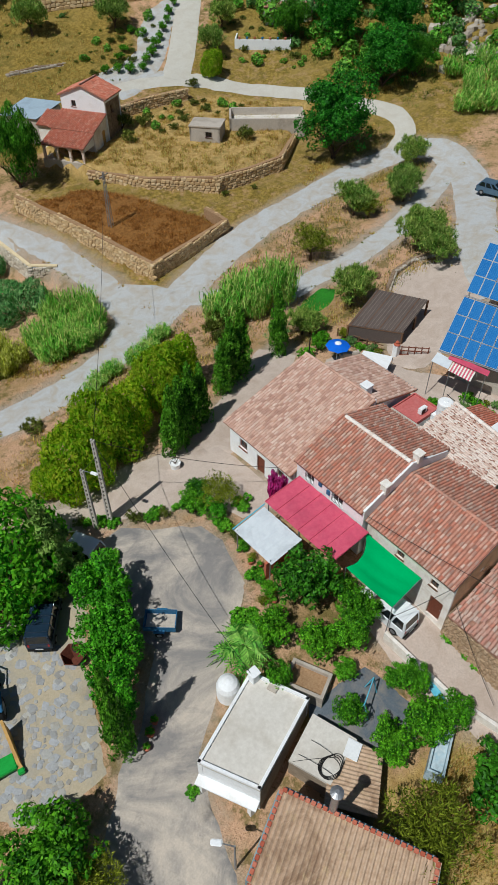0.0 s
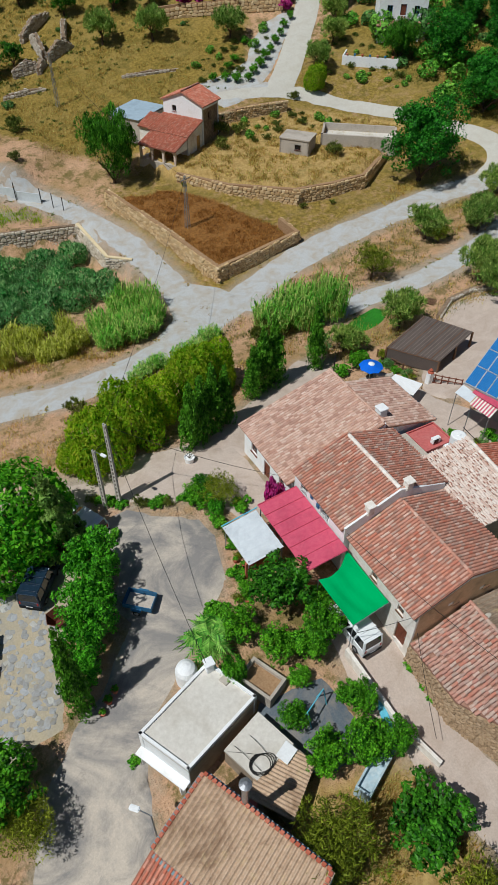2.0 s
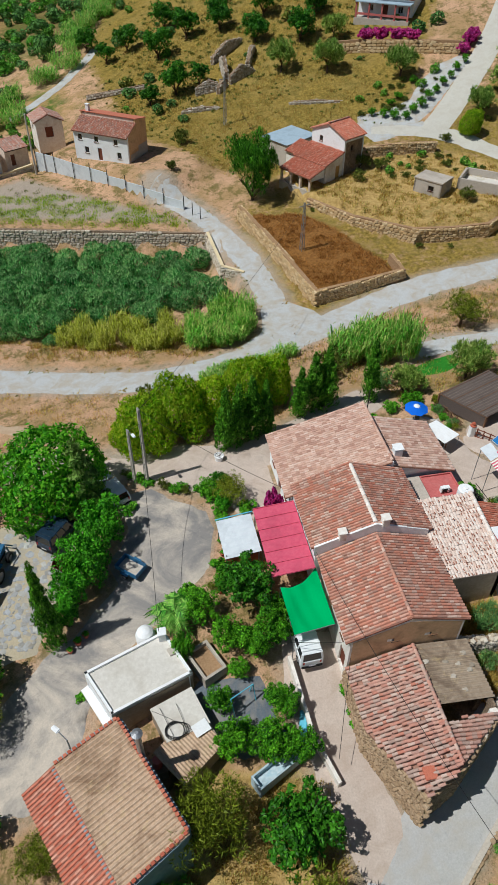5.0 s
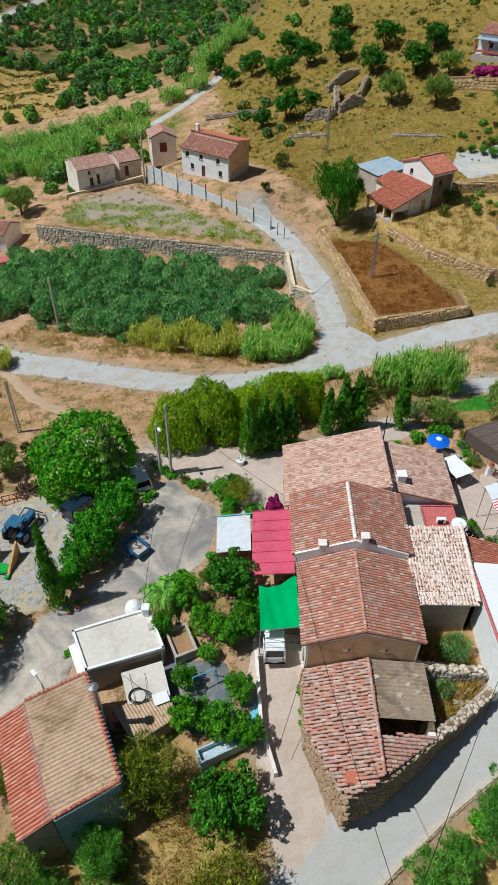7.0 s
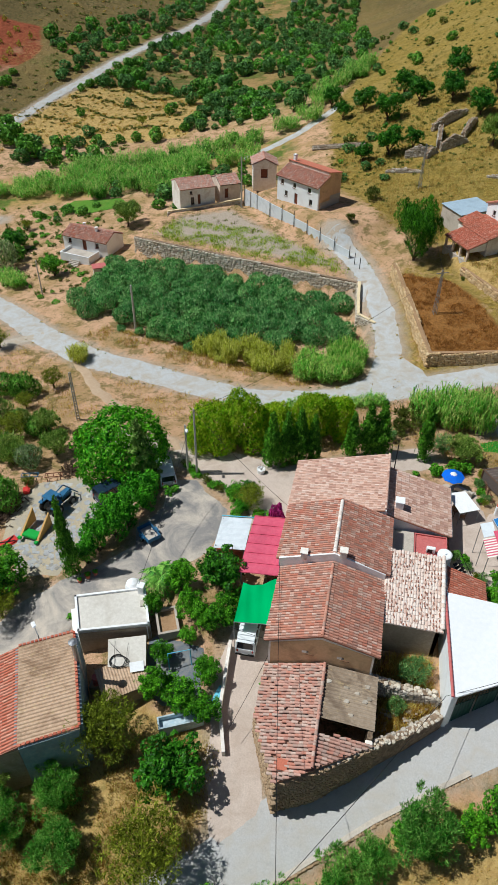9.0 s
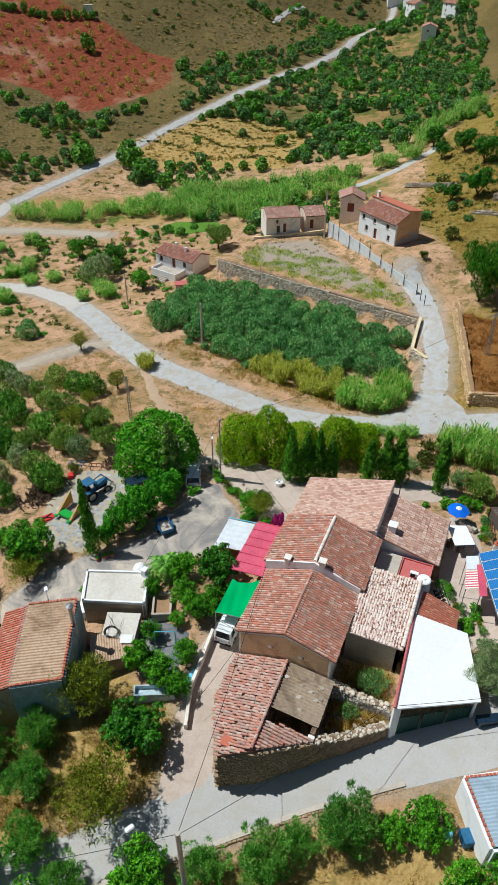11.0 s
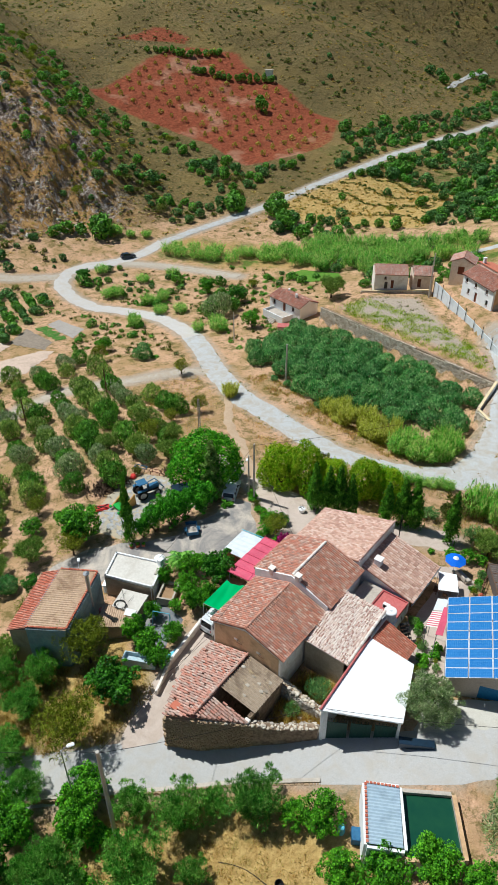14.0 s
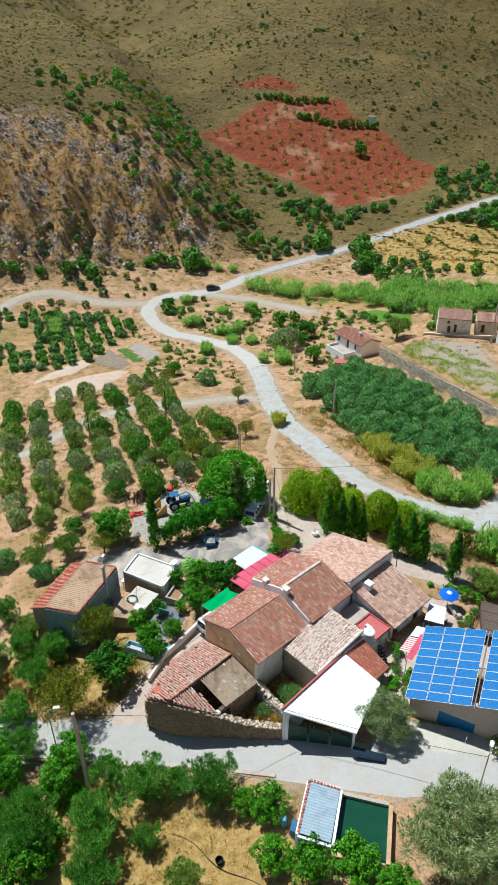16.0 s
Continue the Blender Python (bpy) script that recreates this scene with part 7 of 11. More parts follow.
for a in ((-4.4, 4.4, -3.2, -3.0), (4.4, 4.6, -3.2, 3.0), (-4.6, -4.4, -3.2, 3.0)):
    add_box(bm, *a, -1.6, 0.7)
part("wall", bm, WHITE, patio)
for i in range(7):
    bm = bmesh.new()
    lathe(bm, (-3.8 + i * 1.25, -3.1, 0.7), [(0.13, 0), (0.2, 0.3), (0.16, 0.34)], 8)
    part("pot", bm, BLUE_METAL if i % 2 else BRICK, patio)
patio.matrix_basis = pose(83.0, 95.1, 8.9, 0, 0, -44)
far_house = gabled("house", "pale house with a coral-pillared porch above a bougainvillea hedge", -3.2, 3.2, -5.5, 5.5, 0, 3.4, 3.4, 4.6, 0, WHITE, TILE, UNDER_TILE, holes_w=((2, 3, 0.9, 2.0), (5, 6, 0, 2.1), (8, 9, 0.9, 2.0)), limit=40)
for y in (-5.2, -2.6, 0.0, 2.6, 5.2):
    part("porch_pillar", box(-5.6, -5.3, y - 0.15, y + 0.15, -1.5, 2.6, 0.02), RED_PAINT, far_house, "coral porch pillar")
part("porch_roof", box(-5.8, -3.25, -5.5, 5.5, 2.604, 2.78, 0.02), BLUE_SHEET, far_house)
part("porch_rail", box(-5.6, -5.5, -5.05, 5.05, 0.5, 0.9, 0.01), RED_PAINT, far_house)
part("porch_floor", box(-5.7, -3.25, -5.5, 5.5, -1.5, 0.0), CONCRETE, far_house)
far_house.matrix_basis = pose(70.6, 135.4, gz(68, 131) + 0.6, 0, 0, 53)
for k, (x, y, a, sc) in enumerate(((-77, 494, 20, 1.3), (-60, 478, 60, 1.2), (-54, 453, 40, 1.1), (-30, 370, 10, 1.0), (-46, 500, 75, 1.3), (-92, 520, 35, 1.1), (-22, 388, 50, 1.0))):
    hs = gabled("house", "small far white village house with a red roof", -3.5, 3.5, -5, 5, 0, 4.6, 4.6, 6.0, -1.5, WHITE, TILE, UNDER_TILE, holes_w=((2, 3, 2.9, 3.9), (6, 7, 2.9, 3.9), (2, 3, 0.8, 1.8)), holes_s=((2, 3, 2.5, 3.5),), limit=20)
    hs.matrix_basis = pose(x, y, gz(x, y), 0, 0, a) @ Matrix.Diagonal((sc, sc, sc, 1))
    tagged(hs, group="village houses")
field_hut = thing("hut", "tiny pale hut on the red field", "hut")
part("wall", box(-1.6, 1.6, -1.3, 1.3, -0.6, 2.2, 0.03), WHITE, field_hut)
part("roof", box(-1.9, 1.9, -1.6, 1.6, 2.204, 2.4, 0.02), CONCRETE, field_hut)
field_hut.matrix_basis = pose(-154, 259, gz(-154, 259), 0, 0, 20)

# ---------------------------------------------------------------- terrace walls
stone_wall("terrace_wall_west", [(30.2, 82.8, -0.9, 1.15), (33.2, 72.0, -2.4, 0.2), (36.2, 60.7, -3.6, -1.35)][::1], 0.55, "long golden dry-stone retaining wall beside the lane", STONE, MORTAR, 0.42, 21, sides=(-1, 1))
stone_wall("terrace_wall_south", [(36.2, 60.7, -3.6, -1.35), (42.4, 61.3, -2.6, -0.75), (48.7, 62.1, -1.3, -0.1), (48.2, 65.8, -0.3, 0.35)], 0.5, "low dry-stone wall under the brown field", STONE, MORTAR, 0.38, 22)
stone_wall("terrace_wall_upper", [(40.6, 82.0, 0.9, 1.9), (45.2, 74.9, 0.3, 1.95), (52.4, 69.1, -0.3, 2.0), (58.0, 68.2, -0.2, 2.2), (62.8, 67.9, 0.0, 2.5), (69.6, 72.3, 0.8, 2.8)], 0.5, "tall honey-coloured dry-stone terrace wall", STONE, MORTAR, 0.5, 23)
stone_wall("terrace_wall_drive", [(52.0, 92.6, 3.2, 5.0), (58.0, 92.0, 3.4, 5.6), (64.0, 91.0, 3.6, 5.8)], 0.5, "dry-stone wall under the upper lane", STONE, MORTAR, 0.45, 24)
stone_wall("grove_wall", [(-17.0, 92.8, -6.4, -2.9), (-6.0, 89.9, -6.3, -2.7), (4.0, 87.2, -6.1, -2.55), (15.0, 84.3, -5.8, -2.35), (25.2, 81.6, -5.4, -2.2)], 0.5, "high rough pale stone retaining wall above the olive grove", PALE_STONE, RUBBLE, 0.55, 25)
stone_wall("lane_wall", [(25.2, 81.6, -5.4, -2.1), (25.5, 77.0, -5.2, -2.3), (25.9, 72.1, -5.0, -2.7)], 0.3, "whitewashed lane wall with a cream coping", PALE_STONE, WHITE, 0.4, 26, coping=CREAM)
stone_wall("lane_wall", [(25.9, 72.1, -5.0, -2.75), (28.6, 70.0, -4.6, -2.85)], 0.3, "short cream-topped wall end at the lane", PALE_STONE, WHITE, 0.4, 27, coping=CREAM)
stone_wall("slope_wall", [(x, y, gz(x, y) - 0.2, gz(x, y) + 0.5) for x, y in ((50.6, 37.4), (53.4, 39.0), (56.4, 39.0), (60.4, 36.4))], 0.4, "row of dark boulders along the car park", GREY_STONE, RUBBLE, 0.5, 28)
stone_wall("road_kerb_wall", [(14.0, -14.2, -7.2, -6.0), (21.6, -8.6, -5.8, -4.6), (27.4, -3.9, -5.2, -3.9), (33.2, 0.6, -4.2, -2.6), (39.4, 4.5, -2.6, -0.9)], 0.35, "low brick-edged kerb wall along the road", BROWN_STONE, CONCRETE, 0.3, 29)
stone_wall("field_bank", [(9, 143, 0.5, 1.4), (21, 139, 3.0, 4.0)], 0.6, "broken field wall on the dry slope", GREY_STONE, RUBBLE, 0.5, 30)
for k, (x, y, deg, l, h) in enumerate(((38.6, 140.8, 35, 8, 2.4), (36.9, 133.4, 88, 8, 3.0), (42.6, 135.0, 70, 7, 2.2), (39.4, 129.0, 20, 5, 2.6), (32.6, 127.6, -10, 5, 2.4), (35.4, 127.0, 50, 3, 1.8), (30.0, 121.5, -20, 7, 0.9), (49.5, 112.5, -25, 9, 0.6))):
    a = Vector((math.cos(radians(deg)), math.sin(radians(deg)))) * l / 2
    stone_wall("ruin_wall", [(x - a.x, y - a.y, gz(x - a.x, y - a.y) - 0.3, gz(x - a.x, y - a.y) + h * 0.6), (x, y, gz(x, y) - 0.3, gz(x, y) + h), (x + a.x, y + a.y, gz(x + a.x, y + a.y) - 0.3, gz(x + a.x, y + a.y) + h * 0.4)], 0.6, "grey broken wall of an old stone ruin", GREY_STONE, RUBBLE, 0.5, 31 + k, sides=(1, -1))
gw = [(56.5, 126.6), (61.4, 124.2), (67, 120.6), (72.2, 117.4), (76.6, 114.6)]
stone_wall("garden_wall", [(x, y, gz(x, y) - 0.5, gz(x, y) + 2.2) for x, y in gw], 0.6, "tall honey-coloured retaining wall under a flowering hedge", STONE, MORTAR, 0.7, 51)
fence = tagged(new("boundary_wall"), "white sheet-panel retaining wall with dark posts above the gravel plot", "wall", "", "structure")
fw = [(-0.3, 112.0, 0.9), (2.9, 109.0, 0.9), (6.1, 105.6, 0.85), (8.9, 103.0, 0.8), (11.6, 100.4, 0.75), (14.4, 97.9, 0.3), (17.1, 95.4, 0.1), (20.0, 92.7, -0.2), (22.9, 90.0, -0.6)]
for (ax, ay, az), (bx, by, bz) in zip(fw, fw[1:]):
    bm = bmesh.new()
    wall_panel(bm, (ax, ay), (bx, by), -4.0, bz, bz, 0.12)
    part("panel", bm, WHITE_SHEET, fence)
for i, (x, y, z) in enumerate(fw + [(24.0, 88.0, -0.8), (25.0, 86.4, -0.9)]):
    bm = bmesh.new()
    tube(bm, (x - 0.05, y - 0.12, -3.5), (x - 0.05, y - 0.12, z + 0.9), 0.06, n=6)
    part("fence_post", bm, BLACK_IRON, fence)
stone_wall("plot_wall", [(-14.5, 105.5, -4.2, -2.6), (-8.5, 108.6, -3.8, -2.2), (-1.2, 112.4, -3.2, -1.4)], 0.3, "low cream-topped wall of the gravel plot", GREY_STONE, CREAM, 0.4, 40, coping=CREAM)
# garden walls by the alley
bm = bmesh.new()
for a, b, z0, z1 in (((20.6, 11.2), (21.0, 6.0), -0.9, -1.9), ((21.0, 6.0), (22.0, 3.0), -1.9, -2.6)):
    wall_panel(bm, a, b, -4.0, z0 + 0.35, z1 + 0.35, 0.25)
tagged(part("garden_wall", bm, OLD_WHITE), "low pale garden wall beside the alley", "wall", "", "structure")
trough = thing("water_trough", "long blue-white concrete trough among citrus trees", "trough")
bm = bmesh.new()
for a in ((-1.7, 1.7, -0.5, -0.38), (-1.7, 1.7, 0.38, 0.5), (-1.7, -1.58, -0.38, 0.38), (1.58, 1.7, -0.38, 0.38), (-1.58, 1.58, -0.38, 0.38)):
    add_box(bm, *a, -1.0 if a[3] - a[2] < 0.7 or a[1] - a[0] < 1 else -1.0, 0.55 if not (a[0] == -1.58 and a[1] == 1.58) else 0.1)
part("basin", bm, PALE_BLUE, trough)
trough.matrix_basis = pose(18.4, 4.6, gz(18.4, 4.6) + 0.5, 0, 0, 26)
stone_tank = thing("planter", "low rough concrete planter behind the white house", "planter")
bm = bmesh.new()
for a in ((-1.3, 1.3, -0.9, -0.7), (-1.3, 1.3, 0.7, 0.9), (-1.3, -1.1, -0.7, 0.7), (1.1, 1.3, -0.7, 0.7)):
    add_box(bm, *a, -1.0, 0.5)
part("wall", bm, CONCRETE, stone_tank)
part("soil", box(-1.1, 1.1, -0.7, 0.7, -0.9, 0.2), MORTAR, stone_tank)
stone_tank.matrix_basis = pose(15.0, 12.3, gz(15.0, 12.3) + 0.4, 0, 0, -65)

# ---- crags on the spur across the valley
rng = random.Random(63)
for material, n, label in ((BROWN_STONE, 150, "weathered brown outcrops on the rocky spur"), (GREY_STONE, 170, "grey rock fins on the rocky spur")):
    v, f = [], []
    for k in range(n):
        shape, polys = STONE_SHAPES[rng.randrange(6)]
        d, al = rng.uniform(1, 24), rng.gauss(-2, 20)
        x, y = -127 - 0.91 * d + 0.41 * al, 92 + 0.41 * d + 0.91 * al
        if noise.noise((x / 9, y / 9, 3.0)) < 0.05:
            continue
        sc = rng.uniform(0.7, 2.2)
        turn = np.array(Matrix.Rotation(rng.uniform(-0.5, 0.5) + 2.7, 3, "Z") @ Matrix.Rotation(rng.uniform(-0.5, 0.5), 3, "X"))
        n0 = len(v)
        v.extend(map(tuple, (shape * np.array([sc * 1.1, sc * 0.7, sc * rng.uniform(0.9, 1.7)])) @ turn.T + np.array([x, y, gz(x, y) - 0.42 * sc])))
        f.extend(tuple(i + n0 for i in q) for q in polys)
    tagged(part("crags", mesh_of("crags", v, f, material), None), label, "rock", "", "stuff")
v, f = [], []
for k in range(70):
    shape, polys = STONE_SHAPES[rng.randrange(6)]
    x, y = rng.gauss(107, 5), rng.gauss(70, 5)
    sc = rng.uniform(0.5, 2.0)
    n0 = len(v)
    v.extend(map(tuple, shape * np.array([sc, sc * 0.8, sc]) + np.array([x, y, gz(x, y)])))
    f.extend(tuple(i + n0 for i in q) for q in polys)
tagged(part("crags", mesh_of("crags", v, f, GREY_STONE), None), "pale rocks on the upper bank", "rock", "", "stuff")

# ---------------------------------------------------------------- plants
def leaves(rng, centres, radii, n, size, material, name, squash=0.8, slim=0.5, hang=0.0, shell=0.55, tufts=10):
    """Leaves over tufts that sit on lumps: one mesh. hang > 0 lets them droop; hang < 0 makes upright narrow shoots."""
    centres, radii = np.array(centres, float), np.array(radii, float)
    m = len(centres) * tufts
    lump = np.repeat(np.arange(len(centres)), tufts)
    out = rng.normal(size=(m, 3)) + np.array([0, 0, 0.3])
    out /= np.linalg.norm(out, axis=1)[:, None]
    small = radii[lump] * rng.uniform(0.3, 0.52, m)
    middle = centres[lump] + out * (radii[lump] * rng.uniform(0.55, 0.85, m))[:, None] * np.array([1, 1, squash])
    pick = rng.choice(m, n, p=small ** 2 / (small ** 2).sum())
    d = rng.normal(size=(n, 3)) + out[pick] * 0.9
    d /= np.linalg.norm(d, axis=1)[:, None]
    p = middle[pick] + d * (small[pick] * (shell + (1 - shell) * rng.random(n) ** 0.6))[:, None] * np.array([1, 1, squash])
    s = (size * (0.6 + 0.8 * rng.random(n)))[:, None]
    if hang < 0:
        t = d * (0.5 + 0.5 * hang * d[:, 2:]) + np.array([0, 0, -hang]) + rng.normal(size=(n, 3)) * 0.3
        t /= np.linalg.norm(t, axis=1)[:, None]
        b = np.cross(t, d + rng.normal(size=(n, 3)) * 0.5)
        b /= np.linalg.norm(b, axis=1)[:, None]
        k = s * slim
        verts = np.stack([p - t * s * 0.7 + b * k, p - t * s * 0.7 - b * k, p + t * s * 1.3], 1).reshape(-1, 3)
        faces = np.arange(n * 3).reshape(-1, 3).tolist()
        return mesh_of(name, verts.tolist(), faces, material)
    nrm = d + rng.normal(size=(n, 3)) * 0.42 + np.array([0, 0, 0.3 - hang])
    nrm /= np.linalg.norm(nrm, axis=1)[:, None]
    t = np.cross(nrm, rng.normal(size=(n, 3)) + np.array([0, 0, hang * 6]))
    t /= np.linalg.norm(t, axis=1)[:, None]
    b = np.cross(nrm, t)
    if hang:
        t, b = b, t
    k = s * slim
    verts = np.stack([p - t * s, p + b * k - nrm * s * 0.12, p + t * s, p - b * k - nrm * s * 0.12], 1).reshape(-1, 3)
    i = np.arange(n) * 4
    faces = np.concatenate([np.stack([i, i + 1, i + 2], 1), np.stack([i, i + 2, i + 3], 1)]).tolist()
    return mesh_of(name, verts.tolist(), faces, material)


def trunk_mesh(rng, h, r, limbs, spread, name="trunk"):
    bm = bmesh.new()
    lean = Vector((rng.uniform(-0.15, 0.15), rng.uniform(-0.15, 0.15), 1)) * h
    tube(bm, (0, 0, -0.4), lean * 0.5, r * 1.25, r * 0.85, 7)
    tube(bm, lean * 0.5, lean, r * 0.85, r * 0.6, 7)
    for k in range(limbs):
        a = k * math.tau / limbs + rng.uniform(-0.4, 0.4)
        tip = lean + Vector((math.cos(a) * spread, math.sin(a) * spread, spread * rng.uniform(0.6, 1.2)))
        mid = lean.lerp(tip, 0.5) + Vector((0, 0, 0.12 * spread))
        tube(bm, lean * rng.uniform(0.75, 1.0), mid, r * 0.5, r * 0.35, 5)
        tube(bm, mid, tip, r * 0.35, r * 0.12, 5)
        tube(bm, mid, mid + Vector((math.cos(a + 0.9), math.sin(a + 0.9), 0.8)) * spread * 0.45, r * 0.28, r * 0.1, 5)
    me = bpy.data.meshes.new(name)
    bm.to_mesh(me)
    bm.free()
    me.materials.append(BARK)
    return me


def round_tree(seed, material, n=1500, size=0.14, lumps=14, squash=0.75, slim=0.5, stem=0.45, flat=0.8, hang=0.0):
    """Crown of radius about 1 over a short trunk; foot at the origin."""
    rng, pr = np.random.default_rng(seed), random.Random(seed)
    centres, radii = [], []
    for k in range(lumps):
        a, e = k * 2.4 + pr.uniform(-0.3, 0.3), pr.uniform(-0.35, 1.0)
        q = pr.uniform(0.3, 0.74)
        centres.append((math.cos(a) * q * math.cos(e * 0.9), math.sin(a) * q * math.cos(e * 0.9), stem + 0.62 * flat + math.sin(e) * 0.5 * flat))
        radii.append(pr.uniform(0.22, 0.46))
    centres.append((0, 0, stem + 0.55 * flat)), radii.append(0.52)
    return trunk_mesh(pr, stem, 0.07, 5, 0.5), leaves(rng, centres, radii, n, size, material, "crown", squash, slim, hang)


def bush(seed, material, n, size, lumps=9, slim=0.5, up=0.0, stem=0.12, wide=0.5):
    """Dense rounded crown: leaves over the outside of overlapping lumps. up > 0 turns them into upright blades."""
    rng, pr = np.random.default_rng(seed), random.Random(seed)
    c = [(0.0, 0.0, 0.66)]
    r = [0.62]
    for k in range(lumps):
        a, z = k * 2.4 + pr.uniform(-0.3, 0.3), pr.uniform(0.36, 1.04)
        q = pr.uniform(0.7, 1.1) * wide * math.sqrt(1.06 - ((z - 0.36) / 0.72) ** 2)
        c.append((math.cos(a) * q, math.sin(a) * q, z))
        r.append(pr.uniform(0.3, 0.5))
    c, r = np.array(c), np.array(r)
    m = n * 4
    pick = rng.choice(len(r), m, p=r ** 2 / (r ** 2).sum())
    d = rng.normal(size=(m, 3))
    d /= np.linalg.norm(d, axis=1)[:, None]
    bumps = 1 + 0.2 * np.sin(d[:, 0] * 9 + pick) * np.sin(d[:, 1] * 9 + pick * 2) * np.sin(d[:, 2] * 8)
    p = c[pick] + d * (r[pick] * bumps * rng.uniform(0.86, 1.08, m))[:, None]
    away = (np.linalg.norm(p[:, None] - c[None], axis=2) / r[None]).min(1)
    keep = np.flatnonzero((away > 0.84) & (p[:, 2] > 0.02))[:n]
    p, d = p[keep], d[keep]
    n = len(keep)
    s = (size * (0.6 + 0.8 * rng.random(n)))[:, None]
    nrm = d + rng.normal(size=(n, 3)) * 0.38
    t = rng.normal(size=(n, 3)) * (0.35 if up else 1.0) + np.array([0, 0, up])
    t -= nrm * ((t * nrm).sum(1) / (nrm * nrm).sum(1))[:, None] * 0.8
    t /= np.linalg.norm(t, axis=1)[:, None]
    b = np.cross(nrm, t)
    b /= np.linalg.norm(b, axis=1)[:, None]
    k = s * slim
    if up:
        verts = np.stack([p - t * s * 0.7 + b * k, p - t * s * 0.7 - b * k, p + t * s * 1.3 + d * s * 0.4], 1).reshape(-1, 3)
        faces = np.arange(n * 3).reshape(-1, 3).tolist()
    else:
        verts = np.stack([p - t * s, p + b * k, p + t * s, p - b * k], 1).reshape(-1, 3)
        i = np.arange(n) * 4
        faces = np.concatenate([np.stack([i, i + 1, i + 2], 1), np.stack([i, i + 2, i + 3], 1)]).tolist()
    return trunk_mesh(pr, stem, 0.07, 5, 0.4), mesh_of("crown", verts.tolist(), faces, material)


def cypress_mesh(seed, n=1500):
    rng, pr = np.random.default_rng(seed), random.Random(seed)
    centres, radii = [], []
    for k in range(44):
        z = 0.04 + 0.94 * (k / 43) ** 0.72
        w = 0.15 * (1 - max(0, (z - 0.12) / 0.88) ** 1.25) * min(1, 0.6 + z * 2.2) + 0.016
        a = k * 2.4
        centres.append((math.cos(a) * w * 0.35, math.sin(a) * w * 0.35, z)), radii.append(w * 0.9 + 0.012)
    return trunk_mesh(pr, 0.1, 0.02, 3, 0.05), leaves(rng, centres, np.array(radii) * 0.8 + 0.01, n, 0.02, CYPRESS, "crown", 1.5, 0.4, 0.5, 0.7)


def conifer_mesh(seed, material, n=1800):
    rng, pr = np.random.default_rng(seed), random.Random(seed)
    centres, radii = [], []
    for k in range(34):
        z = 0.12 + 0.86 * (k / 33) ** 0.9
        w = 0.3 * (1 - z) + 0.02
        a = k * 2.4
        centres.append((math.cos(a) * w * 0.75, math.sin(a) * w * 0.75, z - w * 0.12)), radii.append(w * 0.42 + 0.02)
    return trunk_mesh(pr, 0.9, 0.025, 0, 0.1), leaves(rng, centres, radii, n, 0.03, material, "crown", 0.6, 0.35, 0.3, 0.3)


def palm_mesh(seed):
    rng = random.Random(seed)
    bm = bmesh.new()
    tube(bm, (0, 0, -0.3), (0.05, 0, 0.45), 0.13, 0.11, 8)
    tm = bpy.data.meshes.new("trunk")
    bm.to_mesh(tm)
    bm.free()
    tm.materials.append(BARK)
    verts, faces = [], []
    for k in range(30):
        a, up = k * 2.4, rng.uniform(0.1, 1.25)
        d = Vector((math.cos(a), math.sin(a), 0))
        side = Vector((-d.y, d.x, 0))
        last = None
        for i in range(15):
            t = i / 14
            c = Vector((0.05, 0, 0.45)) + d * (1.0 * t * math.cos(up * 0.7)) + Vector((0, 0, up * 0.75 * t - 0.75 * t * t))
            for sgn in (-1, 1):
                if i == 0:
                    continue
                tip = c + side * sgn * 0.3 * (1 - 0.6 * t) * math.sin(math.pi * min(1, t + 0.15)) + d * 0.14 - Vector((0, 0, 0.07))
                n0 = len(verts)
                verts += [tuple(c), tuple(c + d * 0.075), tuple(tip)]
                faces.append((n0, n0 + 1, n0 + 2))
            if last is not None:
                n0 = len(verts)
                verts += [tuple(last - side * 0.012), tuple(last + side * 0.012), tuple(c + side * 0.008), tuple(c - side * 0.008)]
                faces.append((n0, n0 + 1, n0 + 2, n0 + 3))
            last = c
    return tm, mesh_of("crown", verts, faces, YOUNG_LEAF)


def cane_mesh(seed, material, n=150, lean=0.3):
    """A clump of canes about 1 high and 1 wide: arched stems with strap leaves."""
    rng = random.Random(seed)
    verts, faces = [], []
    for k in range(n):
        a, q = rng.uniform(0, math.tau), math.sqrt(rng.random()) * 0.5
        p = Vector((math.cos(a) * q, math.sin(a) * q, 0))
        h = rng.uniform(0.6, 1.05) * (1.05 - 0.5 * q)
        d = Vector((math.cos(a + rng.uniform(-1, 1)), math.sin(a + rng.uniform(-1, 1)), 0)) * lean * rng.uniform(0.2, 1)
        for i in range(5):
            t = 0.25 + 0.75 * i / 4
            c = p + d * t * t * h + Vector((0, 0, h * t * (1 - 0.12 * t)))
            b = rng.uniform(0, math.tau)
            o = Vector((math.cos(b), math.sin(b), 0))
            l = rng.uniform(0.16, 0.34)
            w = Vector((-o.y, o.x, 0)) * rng.uniform(0.014, 0.024)
            m1, tip = c + o * l * 0.35 + Vector((0, 0, l * 0.5)), c + o * l * 0.75 + Vector((0, 0, l * rng.uniform(0.1, 0.9)))
            n0 = len(verts)
            verts += [tuple(c - w * 0.6), tuple(c + w * 0.6), tuple(m1 + w), tuple(m1 - w), tuple(tip)]
            faces += [(n0, n0 + 1, n0 + 2, n0 + 3), (n0 + 3, n0 + 2, n0 + 4)]
    return mesh_of("canes", verts, faces, material)


